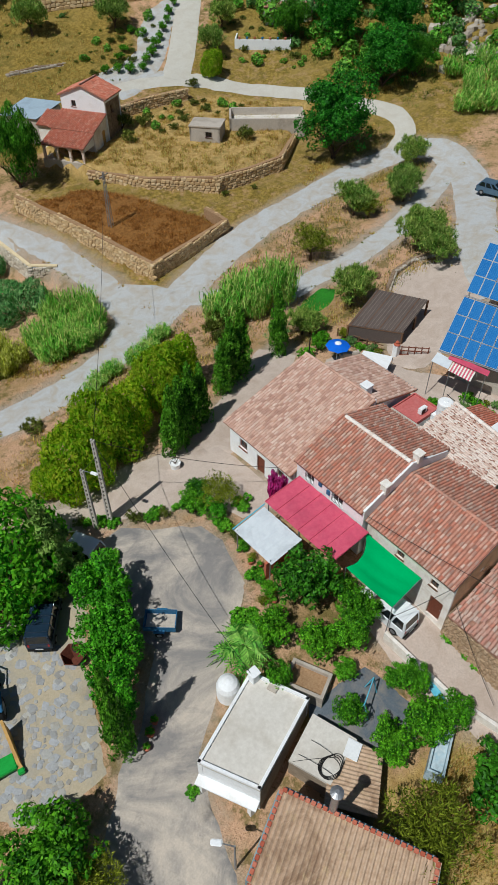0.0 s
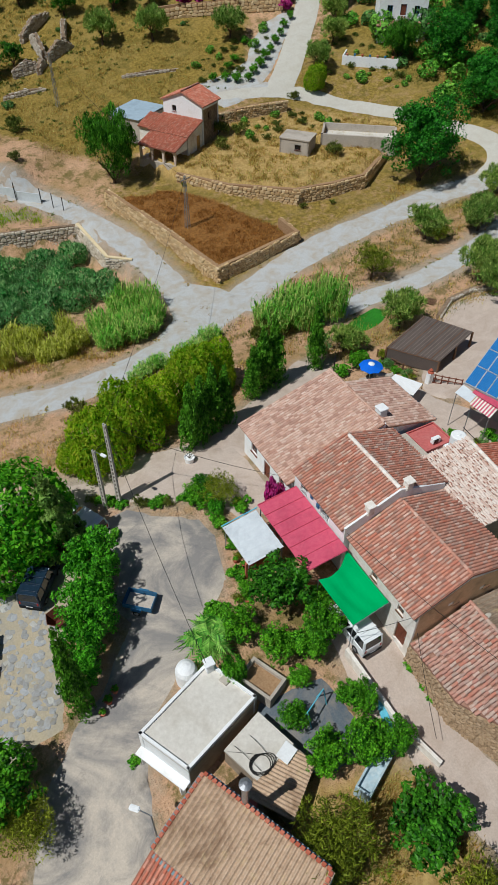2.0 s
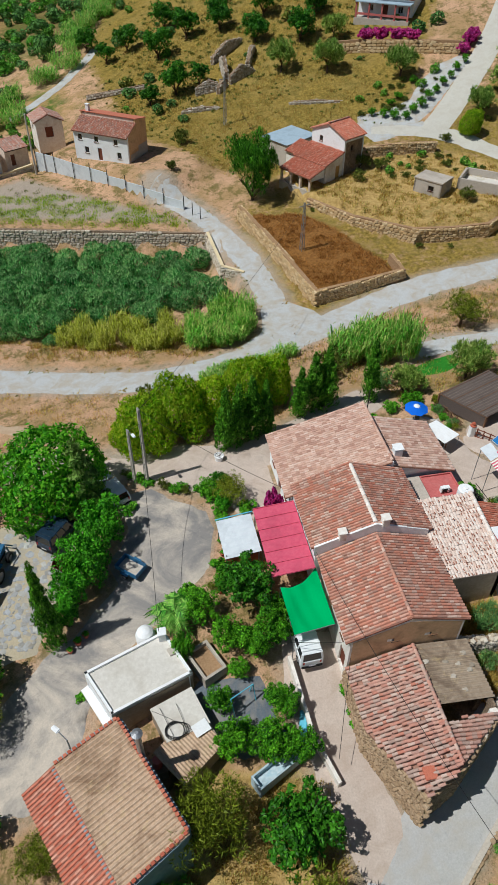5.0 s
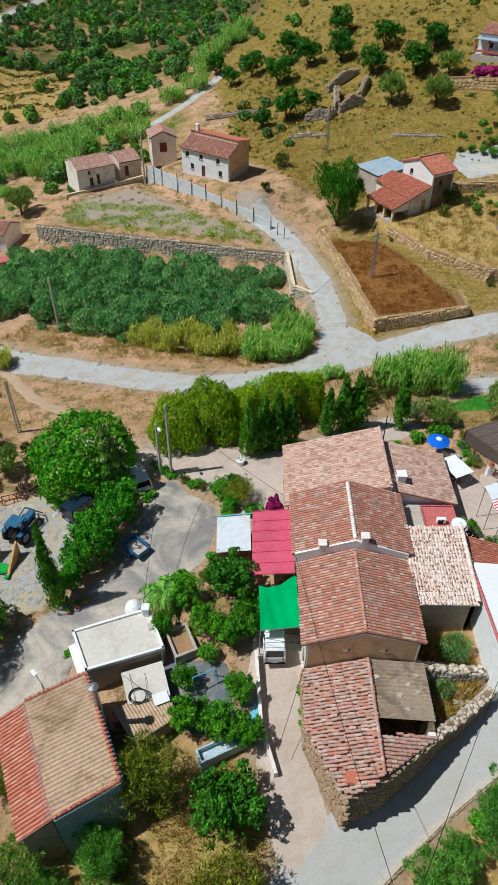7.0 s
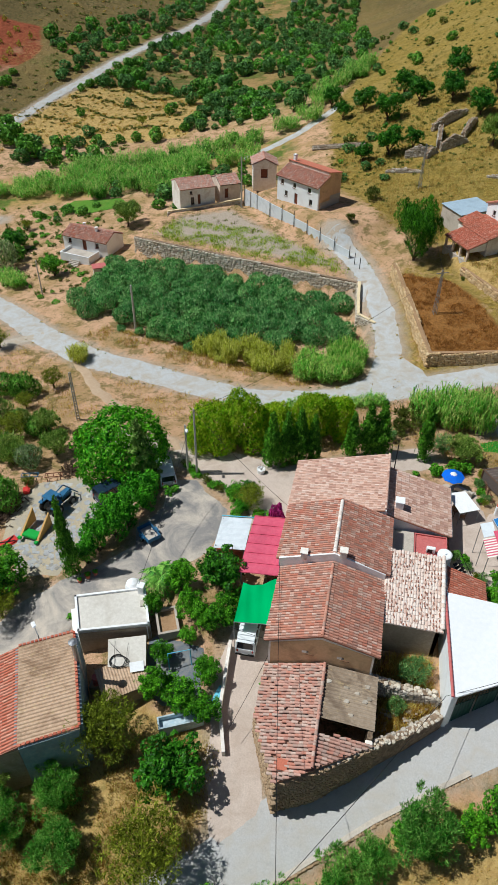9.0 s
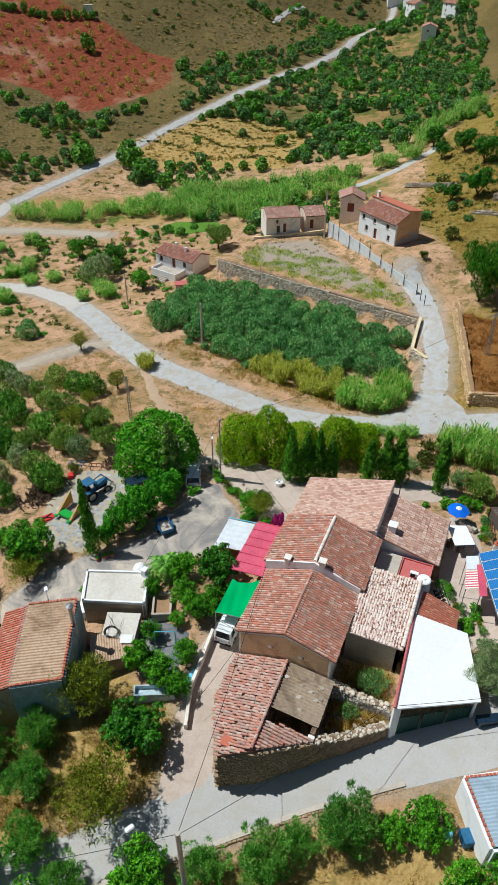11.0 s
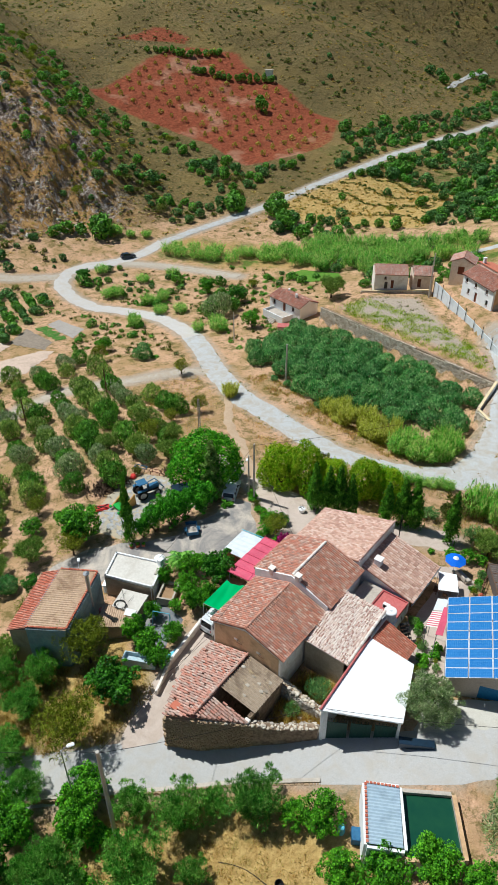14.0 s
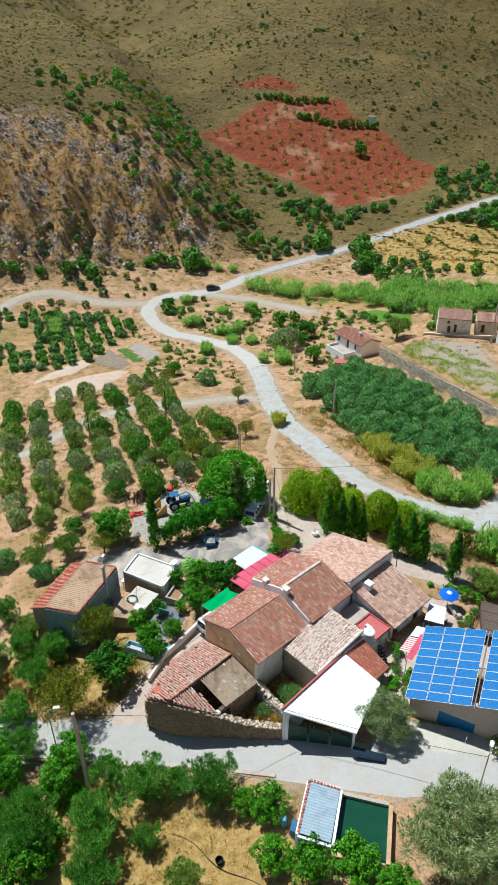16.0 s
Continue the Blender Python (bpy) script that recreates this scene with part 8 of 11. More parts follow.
KINDS = {
    "olive": [round_tree(k, OLIVE, 5200, 0.085, 20, 0.9, 0.2, hang=-0.55) for k in (1, 2, 3)],
    "olive_big": [round_tree(k, OLIVE_SILVER, 22000, 0.04, 34, 0.85, 0.22, 0.12, 1.05, hang=-0.4) for k in (40, 41)],
    "grove": [bush(k, GROVE_LEAF, 2600, 0.1, 12, 0.26, 1.0) for k in (4, 5, 6)],
    "young": [round_tree(k, YOUNG_LEAF, 9000, 0.06, 20, 1.05, 0.2, 0.1, 1.1, hang=-0.8) for k in (42, 43, 48)],
    "citrus": [round_tree(k, CITRUS, 5600, 0.043, 18, 0.85, 0.55, 0.18, 1.0) for k in (7, 8, 9)],
    "dark": [round_tree(k, DARK_LEAF, 4600, 0.052, 20, 0.85, 0.55, 0.22, 1.0) for k in (10, 11)],
    "almond": [round_tree(k, BROWN_GREEN, 5200, 0.052, 26, 0.75, 0.22, 0.4, 0.95, hang=-0.25) for k in (12, 13)],
    "pine": [bush(k, PINE, 7500, 0.055, 18, 0.4, wide=0.58) for k in (14, 15, 16)],
    "stone_pine": [bush(17, PINE_DARK, 11000, 0.045, 22, 0.42, 0.0, 0.5, 0.62)],
    "carob": [round_tree(52, CAROB_LEAF, 15000, 0.027, 34, 0.95, 0.6, 0.08, 1.2)],
    "pepper": [round_tree(18, PEPPER_LEAF, 14000, 0.05, 30, 1.15, 0.24, 0.05, 1.3, 0.8)],
    "shrub": [round_tree(k, SCRUB, 1000, 0.12, 10, 0.8, 0.26, 0.06, 0.8, hang=-0.5) for k in (19, 20, 21)],
    "sapling": [bush(k, SCRUB, 110, 0.24, 5, 0.45) for k in (44, 45)],
    "almond_young": [bush(k, YELLOW_GREEN, 70, 0.26, 5, 0.4) for k in (49, 50)],
    "row_olive": [bush(k, OLIVE, 1700, 0.1, 11, 0.28, 0.8) for k in (70, 71)],
    "row_green": [bush(k, FAR_LEAF, 1700, 0.1, 11, 0.28, 0.8) for k in (72, 73)],
    "row_gold": [bush(k, OLIVE_SILVER, 1700, 0.1, 11, 0.28, 0.8) for k in (74, 75)],
    "tuft": [round_tree(k, SCRUB, 26, 0.42, 4, 0.7, 0.3, 0.05, 0.7, hang=-0.5) for k in (60, 61, 62)],
    "dry_tuft": [round_tree(k, STRAW, 26, 0.42, 4, 0.7, 0.3, 0.05, 0.7, hang=-0.5) for k in (64, 65)],
    "herb": [round_tree(k, HERB, 1500, 0.12, 12, 0.85, 0.16, 0.1, 0.9, hang=-0.6) for k in (22, 23)],
    "far": [bush(k, FAR_OLIVE, 420, 0.15, 7, 0.5) for k in (24, 25, 26)],
    "far_green": [bush(k, FAR_LEAF, 440, 0.15, 8, 0.5) for k in (27, 28)],
    "far_bright": [bush(k, FAR_BRIGHT, 420, 0.15, 7, 0.5) for k in (46, 47)],
    "hedge": [round_tree(k, HEDGE_LEAF, 5000, 0.05, 16, 1.0, 0.5, 0.02, 1.2) for k in (29, 30)],
    "vine": [round_tree(k, VINE, 1500, 0.09, 10, 0.75, 0.6, 0.03, 0.7) for k in (31, 32)],
    "flower": [round_tree(33, FLOWER, 1800, 0.09, 12, 0.7, 0.7, 0.05, 0.7)],
    "cypress": [cypress_mesh(k, 5200) for k in (34, 35, 36)],
    "cedar": [conifer_mesh(37, CEDAR, 6000)],
    "palm": [palm_mesh(38)],
}
NAMES = {"olive": "olive_tree", "grove": "olive_tree", "citrus": "citrus_tree", "dark": "broadleaf_tree", "almond": "almond_tree", "pine": "pine_tree", "stone_pine": "stone_pine", "pepper": "pepper_tree", "shrub": "shrub",
         "herb": "shrub", "far": "olive_tree", "far_green": "tree", "hedge": "hedge_shrub", "vine": "vine", "flower": "bougainvillea", "cypress": "cypress_tree", "cedar": "cedar_tree", "palm": "palm_tree", "olive_big": "olive_tree", "young": "olive_tree", "sapling": "sapling", "far_bright": "tree", "row_olive": "olive_tree", "row_green": "fruit_tree", "row_gold": "olive_tree", "almond_young": "sapling", "carob": "carob_tree"}
turns = random.Random(77)


def plant(kind, x, y, r, h=None, label="", group="", sink=0.0, floor=None):
    """One tree: trunk and crown under an empty, scaled to crown radius r and height h."""
    k = turns.randrange(len(KINDS[kind]))
    tm, cm = KINDS[kind][k]
    tall = kind in ("cypress", "cedar")
    own = 1.0 if tall else {"stone_pine": 1.6, "palm": 1.1}.get(kind, 1.45)
    h = h or r * 1.45
    t = thing(NAMES[kind], label, "tree" if r > 1.2 or tall else "shrub", group)
    z = gz(x, y) if floor is None else floor
    sx = r / 0.16 if tall and kind == "cypress" else (r / 0.3 if tall else r)
    t.matrix_basis = pose(x, y, z - sink, 0, 0, turns.uniform(0, 360)) @ Matrix.Diagonal((sx, sx * turns.uniform(0.9, 1.1), h / own, 1))
    for nm, me_ in (("trunk", tm), ("crown", cm)):
        o = new(nm, me_)
        o.parent = t
    return t


def canes(material, spots, label, seed, name="cane_thicket", n=150):
    """A thicket of cane clumps at (x, y, width, height) as one object."""
    base = [cane_mesh(seed + k, material, n) for k in range(2)]
    allv, allf = [], []
    rng = random.Random(seed)
    for x, y, w, h in spots:
        src = base[rng.randrange(2)]
        co = np.array([v.co for v in src.vertices])
        a = rng.uniform(0, math.tau)
        rot = np.array([[math.cos(a), -math.sin(a), 0], [math.sin(a), math.cos(a), 0], [0, 0, 1]])
        co = (co * np.array([w, w, h])) @ rot.T + np.array([x, y, gz(x, y) - 0.1])
        n0 = len(allv)
        allv.extend(map(tuple, co))
        allf.extend(tuple(i + n0 for i in p.vertices) for p in src.polygons)
    return tagged(part(name, mesh_of(name, allv, allf, material), None), label, "cane", "", "stuff")


def along(path, gap, rng, spread=0.8):
    for p in smooth(path, gap):
        yield p.x + rng.uniform(-spread, spread), p.y + rng.uniform(-spread, spread)


def spread(poly, n, seed, edge=0.5):
    r = random.Random(seed)
    xs, ys = [p[0] for p in poly], [p[1] for p in poly]
    out = []
    while len(out) < n:
        x, y = r.uniform(min(xs), max(xs)), r.uniform(min(ys), max(ys))
        if inside(np.array([x]), np.array([y]), poly)[0] > edge and noise.noise((x / 3, y / 3, 0)) > -0.25:
            out.append((x, y))
    return out


rng = random.Random(4)
# olives by the road
for x, y, r in ((74.9, 55.6, 2.3), (66.9, 49.6, 2.7), (58.8, 40.2, 2.7), (57.4, 37.0, 2.3), (46.4, 38.9, 2.7), (61.0, 52.4, 2.6), (61, 42.4, 2.1), (40.2, 38.6, 1.6), (68.6, 51.4, 1.8)):
    plant("olive", x, y, r, r * 1.5, "grey-green olive tree on the dry verge", "olives by the road")
plant("almond", 50.8, 49.5, 2.6, 3.6, "small gnarled almond tree beside the road")
plant("almond", 61.4, 50.4, 1.6, 2.2, "yellowing almond bush beside an olive")
plant("carob", 70.4, 65.4, 5.8, 9.4, "large dark carob tree above the road")
plant("pepper", 33.5, 88.3, 4.2, 8.2, "big drooping pepper tree beside the tower house")
for x, y, r in ((90.5, 85.6, 4.6), (97.4, 79.4, 4.6), (86.6, 71.6, 4.8), (104, 88, 4), (110, 80, 4.4), (92, 70, 3.2), (85.4, 91.4, 3.2), (100, 93, 4.2)):
    plant("carob" if r > 3.7 else "pepper", x, y, r, r * 1.5, "dense tree on the dry bank", "bank trees")
plant("dark", 86.0, 92.3, 2.2, 5.0, "dark pine beside the blue and white house")
for x, y, r in ((46.6, 126.6, 3.2), (54.2, 121.2, 3.2), (65.2, 112.6, 3.0), (73.3, 97.0, 2.5), (78.9, 101.2, 2.6), (82.2, 106.4, 2.6), (85.8, 110.4, 2.6), (90.2, 113.2, 2.8), (94.5, 117.5, 2.8), (58, 131, 2.8)):
    plant("olive", x, y, r, r * 1.55, "old olive tree on a terraced dry slope", "slope olives")
plant("pine", 70.4, 93.0, 1.9, 4.4, "slender light green tree beside the lane")
for x, y, r in ((62.6, 75.2, 1.5), (50.8, 89.2, 2.0), (54, 88, 1.4), (48.8, 91.6, 1.6), (49.5, 85.5, 1.3), (25.0, 109.5, 1.9), (9.2, 110.4, 1.1), (22, 98, 1.2), (66.5, 93.0, 1.0), (41.0, 80.6, 0.5), (53.0, 68.0, 0.6), (47.6, 73.4, 0.5), (57, 67, 0.5)):
    plant("shrub", x, y, r, r * 1.5, "green shrub in the dry grass", "grass shrubs")
plant("dark", 26.6, 131.0, 3.4, 6.0, "dark fig tree among ruined walls")
plant("dark", 21.4, 130.6, 2.2, 3.6, "dark fig tree among ruined walls")
plant("dark", 31.4, 132.0, 2.2, 4.0, "dark fig tree among ruined walls")
for x, y, r in ((19.1, 161.6, 3.2), (25.2, 150.6, 3.6), (31.8, 155.4, 3.4), (38.9, 152.4, 3.6), (44.5, 141.2, 3.2), (52.4, 135.2, 3.6), (9.9, 171.6, 3.2), (14, 160, 2.4), (48, 150, 3.4), (57, 142, 3.2), (28, 165, 3.4), (40, 166, 3.6)):
    plant("dark", x, y, r, r * 1.6, "dark round tree on the hillside", "hill trees")
# pines and cypresses behind the forecourt
for x, y, r, h in ((12.9, 36.1, 2.8, 6.4), (15.9, 37.4, 2.9, 7.2), (19.0, 38.6, 2.3, 5.6), (23.2, 40.0, 2.6, 6.6), (26.2, 41.2, 2.2, 5.4), (10.8, 37.4, 1.7, 3.0)):
    plant("pine", x, y, r, h, "bushy light green pine tree", "pine row")
for x, y, r, h in ((20.0, 33.3, 1.05, 7.2), (21.4, 34.2, 1.0, 6.8), (22.7, 34.6, 1.1, 7.2), (24.1, 35.0, 0.9, 6.4), (28.0, 37.0, 0.95, 6.0), (29.6, 37.9, 1.1, 7.0), (31.0, 38.2, 1.15, 7.2), (35.7, 38.3, 1.0, 7.4)):
    plant("cypress", x, y, r, h, "dark green columnar cypress tree", "cypress row")
plant("cypress", 4.3, 16.6, 0.85, 10.0, "tall slim cypress at the yard's edge")
plant("stone_pine", 4.3, 30.9, 4.8, 8.4, "broad bright green stone pine")
plant("cedar", 7.0, 28.9, 2.2, 8.6, "grey-green cedar in front of a pine")
for x, y, r, h in ((5.3, 17.9, 1.3, 2.8), (5.9, 19.4, 2.0, 4.0), (6.9, 21.2, 2.3, 4.6), (7.6, 22.8, 2.0, 4.1), (8.6, 25.2, 2.2, 4.2), (8.0, 26.6, 1.3, 2.6)):
    plant("hedge", x, y, r, h, "dense clipped green hedge shrub", "yard hedge")
plant("citrus", -2.0, 14.0, 3.3, 4.6, "large mixed green bush beside the yard")
plant("almond", -0.5, 11.6, 2.0, 3.0, "brownish bush beside the yard")
# garden trees
for x, y, r, h, k in ((18.6, 16.4, 2.4, 4.2, "dark"), (20.0, 13.1, 1.7, 3.4, "citrus"), (18.6, 12.2, 1.6, 2.9, "citrus"), (16.8, 13.4, 1.5, 2.9, "citrus"), (15.2, 15.8, 1.6, 2.9, "citrus"), (13.4, 13.4, 1.1, 2.4, "citrus"), (15.5, 9.3, 1.15, 2.2, "citrus"), (19.6, 8.2, 1.3, 2.5, "citrus"),
                      (18.4, 5.9, 1.7, 2.9, "citrus"), (20.2, 5.3, 1.5, 2.6, "citrus"), (15.7, 6.2, 1.6, 3.0, "citrus"), (13.7, 2.1, 3.0, 5.0, "almond"), (18.9, 0.7, 2.7, 4.0, "dark"), (18.9, -4.5, 3.4, 5.2, "almond"), (11.2, -2.0, 2.2, 3.4, "young"), (7.9, -4.3, 2.2, 3.4, "young")):
    plant(k, x, y, r, h, {"dark": "dark glossy-leaved garden tree", "citrus": "fresh green citrus tree in the garden", "almond": "brownish green almond tree", "young": "bushy green olive in the garden"}[k], "garden trees")
for x, y, r, k in ((12.4, -5.0, 2.2, "young"), (15.1, -8.7, 2.2, "young"), (5.6, -7.2, 2.0, "citrus"), (16.8, 7.2, 1.0, "citrus"), (19.1, 8.9, 1.1, "citrus"), (20.8, 15.0, 1.2, "citrus"), (17.0, 11.2, 1.0, "citrus"), (14.6, 17.6, 1.0, "vine"), (19.0, -9.8, 2.0, "young"), (24.6, -14, 2.2, "young"), (33.4, -1.6, 1.5, "young"), (35.2, 0.2, 1.1, "vine")):
    plant(k, x, y, r, r * 1.4, {"young": "silvery young olive in the lower garden", "citrus": "fresh green citrus tree in the garden", "almond": "brownish green almond tree", "dark": "dark glossy-leaved garden tree", "vine": "low leafy garden plants"}[k], "garden trees")
plant("palm", 13.3, 16.3, 2.4, 2.9, "young feathery palm beside the yard")
for x, y, r, k in ((17.5, 27.0, 1.5, "citrus"), (19.2, 26.4, 1.7, "almond"), (18.6, 28.4, 1.1, "dark"), (20.2, 25.0, 0.9, "vine"), (18.4, 25.6, 1.0, "hedge")):
    plant(k, x, y, r, r * 1.3, "rounded shrub at the forecourt", "forecourt shrubs")
edge_rng = random.Random(58)
for path, gap in (([(10.6, 32.6), (12.0, 31.0), (13.4, 29.9), (15.0, 28.9), (16.6, 28.2), (18.0, 27.4)], 0.62), ([(18.2, 25.0), (17.9, 22.0), (17.5, 20.2), (16.8, 18.4), (15.2, 17.8)], 0.7)):
    for x, y in along(path, gap, edge_rng, 0.35):
        r = edge_rng.uniform(0.35, 0.85)
        plant(edge_rng.choice(("vine", "shrub", "vine", "citrus", "almond")), x, y, r, r * edge_rng.uniform(1.0, 1.7), "mixed leafy plants along the yard's edge", "edge plants")
for x, y, r in ((10.6, 27.6, 0.9), (14.4, 18.2, 0.9), (24.0, 8.6, 0.5), (24.1, 7.2, 0.45), (24.0, 6.4, 0.35), (6.1, 12.2, 0.5)):
    plant("vine", x, y, r, r * 1.2, "leafy green plants along the edge", "edge plants")
plant("flower", 22.3, 23.4, 1.0, 4.9, "magenta bougainvillea beside the white house")
for x, y, r in ((62.6, 125.0, 1.9), (65.0, 123.6, 2.0), (67.4, 122.0, 2.0), (69.8, 120.4, 1.9), (77.6, 114.6, 1.5), (79.4, 116.2, 1.8), (80.6, 117.8, 1.6)):
    plant("flower", x, y, r, r * 1.6, "magenta bougainvillea hedge above a stone wall", "bougainvillea hedge", floor=gz(x, y) + 1.2 if x < 72 else None)
for x, y, r, h in ((62.2, 100.4, 0.9, 1.4), (63.8, 101.6, 0.9, 1.6), (65.6, 102.6, 1.0, 1.8), (67.4, 104.0, 1.0, 1.8), (69.2, 105.4, 0.8, 1.5), (71.0, 107.0, 0.9, 1.6), (72.8, 108.4, 0.8, 1.4), (74.6, 110.2, 0.8, 1.5), (57.4, 103.8, 0.9, 1.4), (59.0, 102.6, 0.9, 1.4), (60.4, 101.2, 1.0, 1.6), (61.2, 105.4, 1.0, 1.2), (63.0, 106.8, 1.1, 1.1), (66.6, 110.2, 0.6, 1.0), (76.6, 111.6, 0.8, 1.5)):
    plant("citrus", x, y, r, h, "rounded green shrub in a gravel garden", "garden shrubs")
# below the road
for x, y, r, k in ((31.6, -3.8, 2.2, "young"), (36.2, 0.0, 2.4, "young"), (41.3, 1.9, 1.9, "citrus"), (39.4, 1.0, 1.3, "citrus"), (31.3, -9.2, 2.7, "young"), (27.8, -5.5, 1.7, "young"), (26.8, -8.6, 1.2, "vine"), (24.0, -7.4, 2.2, "citrus"), (28.0, -11.6, 1.3, "vine"), (29.4, -13.2, 1.3, "vine"), (54.6, 8.4, 3.9, "olive_big"), (44.1, 14.0, 2.4, "olive_big"), (47.0, 0.8, 2.0, "citrus"), (50.0, 2.6, 2.2, "citrus"), (52.8, 3.4, 1.8, "citrus"), (44.4, -0.6, 1.6, "citrus"),
                   (24.8, -9.4, 1.7, "vine"), (23.0, -8.4, 1.5, "vine"), (20.4, -12.2, 1.8, "young"), (35.1, -6.4, 1.3, "young"), (34.8, -11.5, 2.4, "young"), (40.4, -6.4, 1.6, "olive"), (28, -14, 2.4, "young"), (21, -17, 2.4, "young"), (15, -15, 2.2, "young"), 
                   (6.2, -2.4, 1.8, "olive"), (3.4, 2.6, 1.5, "almond"), (8.0, -9, 2.2, "young"), (4, -8, 2.2, "olive"), (0.5, -3, 1.8, "young"), (52.4, 19.0, 1.2, "shrub")):
    plant(k, x, y, r * 1.12, r * 1.7, {"grove": "silvery green young olive tree", "young": "silvery green young olive tree", "olive_big": "broad silvery olive tree beside the road", "olive": "broad olive tree beside the road", "citrus": "glossy green citrus tree", "vine": "climbing green vine thicket", "almond": "brownish green almond tree", "shrub": "low green roadside shrub"}[k], "trees below the road")
for x, y, r, k in ((21.3, -12.5, 2.4, "citrus"), (26.2, -12.7, 2.6, "young"), (24.9, -9.1, 2.2, "citrus"), (29.7, -15.4, 2.6, "citrus"), (22, -15.5, 2.4, "dark"), (17.6, -12.2, 2.4, "citrus"), (12, -11.5, 2.4, "young")):
    plant(k, x, y, r, r * 1.6, {"young": "silvery green young olive tree", "citrus": "glossy green citrus tree", "dark": "dark leafy tree below the road"}[k], "trees below the road")
# west side of the yard
for x, y, r, k in ((-2.6, 13.6, 1.8, "citrus"), (-4.6, 8.2, 2.2, "olive"), (-0.2, 5.2, 1.5, "dark"), (-6.5, 4.5, 2.0, "olive"), (-9.8, 7.0, 1.6, "almond"), (-3.2, 3.6, 1.6, "grove"), (-8.8, 11.6, 1.7, "citrus"), (-5.6, 14.8, 1.8, "citrus"), (-11.5, 14.5, 1.6, "almond"), (-14, 9.6, 1.8, "olive"), (-10.6, 1.6, 1.9, "grove"), (-9.6, 31.4, 2.1, "olive"), (-5.0, 33.0, 2.1, "olive"), (-2.6, 35.6, 1.8, "shrub"), (-12, 36, 2.2, "almond"), (-14.5, 30, 2.0, "olive"), (-8.6, 37.6, 2.0, "olive"), (-14.6, 43.5, 1.4, "almond"), (-5.6, 27.4, 1.0, "shrub")):
    plant(k, x, y, r, r * 1.35, "mixed green tree beside the orchard", "orchard edge trees")
# olive grove below the retaining wall
bx, by = np.array([g[0] for g in GROVE]), np.array([g[1] for g in GROVE])
for i in range(14):
    for j in range(10):
        x, y = -23 + i * 3.8 + (j % 2) * 1.4 + rng.uniform(-0.5, 0.5), 60.5 + j * 3.3 - i * 0.2 + rng.uniform(-0.5, 0.5)
        if float(inside(np.array([x]), np.array([y]), GROVE)[0]) > 1.4 and y > (63.6 - x * 0.1 if x < 2 else 65.0):
            r = rng.uniform(2.1, 2.8)
            plant("grove", x, y, r, r * 1.15, "dense blue-green olive tree in the grove", "olive grove")
# orchard rows
for i in range(-4, 16):
    for j in range(26):
        u, w = i * 5.25 + 3.6, j * 3.9 + (i % 2) * 1.6
        x, y = -70 + 0.41 * u + 0.91 * w + rng.uniform(-0.7, 0.7), 26 + 0.91 * u - 0.41 * w + rng.uniform(-0.6, 0.6)
        clear = min(math.hypot(x - q.x, y - q.y) for q in smooth(WEST_TRACK, 1.5))
        if float(inside(np.array([x]), np.array([y]), ORCHARD)[0]) > 0.4 and clear > 1.9 and rng.random() > 0.07:
            r = rng.uniform(1.7, 2.7)
            k = rng.random()
            plant("row_green" if k < 0.25 else "row_gold" if k < 0.55 else "row_olive", x, y, r, r * 1.4, "bushy olive tree in the orchard rows", "orchard trees")
# canes
canes(REED_DRY, [(x, y, rng.uniform(1.5, 2.4), rng.uniform(2.0, 4.2)) for x, y in spread([(3.5, 61.5), (9, 58.6), (15, 57.2), (18, 56.6), (19, 62.5), (12, 64.5), (5, 65)], 26, 31, 0.2)], "yellow-green cane thicket on the bank", 51)
canes(REED, [(x, y, rng.uniform(1.5, 2.6), rng.uniform(2.0, 5.4)) for x, y in spread([(19.5, 55.6), (23, 54.6), (26.8, 56.4), (28.6, 60), (28.2, 66), (25, 65), (20, 62)], 30, 32, 0.2)], "fresh green cane thicket at the bend", 53)
canes(REED, [(x, y, rng.uniform(2.2, 3.4), rng.uniform(3.2, 6.4)) for x, y in along([(35.6, 47.8), (38.4, 47.8), (41.2, 45.8), (43.0, 45.6)], 0.62, rng, 1.3)], "tall green cane thicket behind the cypresses", 55)
canes(REED, [(x, y, rng.uniform(1.2, 1.8), rng.uniform(1.2, 2.0)) for x, y in along([(20, 47.6), (26, 48.8), (31, 50.5)], 1.2, rng, 0.6)], "thin young canes beside the road", 57)
canes(REED_DRY, [(x, y, 2.0, 2.6) for x, y in ((-13.8, 57.3), (-12.9, 56.9), (-13.2, 58.0))], "yellow cane clump at the fork", 59)
canes(REED, [(x, y, rng.uniform(3.0, 4.2), rng.uniform(3.2, 4.6)) for x, y in along([(-90, 124), (-74, 128), (-58, 133), (-40, 139), (-24, 142), (-6, 146)], 2.0, rng, 3.0)], "long cane belt along the stream bed", 61, n=80)
canes(REED, [(x, y, rng.uniform(3.0, 4.2), rng.uniform(3.4, 4.6)) for x, y in along([(-66, 136), (-46, 146), (-22, 152), (0, 160), (8, 175)], 2.6, rng, 3.5)], "long cane belt along the stream bed", 63, n=80)
canes(REED, [(x, y, rng.uniform(2.6, 3.6), rng.uniform(3.0, 4.0)) for x, y in ((89, 58), (91, 56), (93, 60), (95, 57), (96, 62), (99, 60), (98, 56), (93, 54), (101, 64), (96, 66))], "tall light green cane clump on the bank", 65)
canes(REED, [(x, y, rng.uniform(3.4, 4.6), rng.uniform(3.6, 5.0)) for x, y in spread([(-58, 130), (-20, 126), (-12, 138), (-20, 150), (-60, 150)], 46, 91, 0.5)], "broad bright cane thicket in the stream bed", 69, n=80)
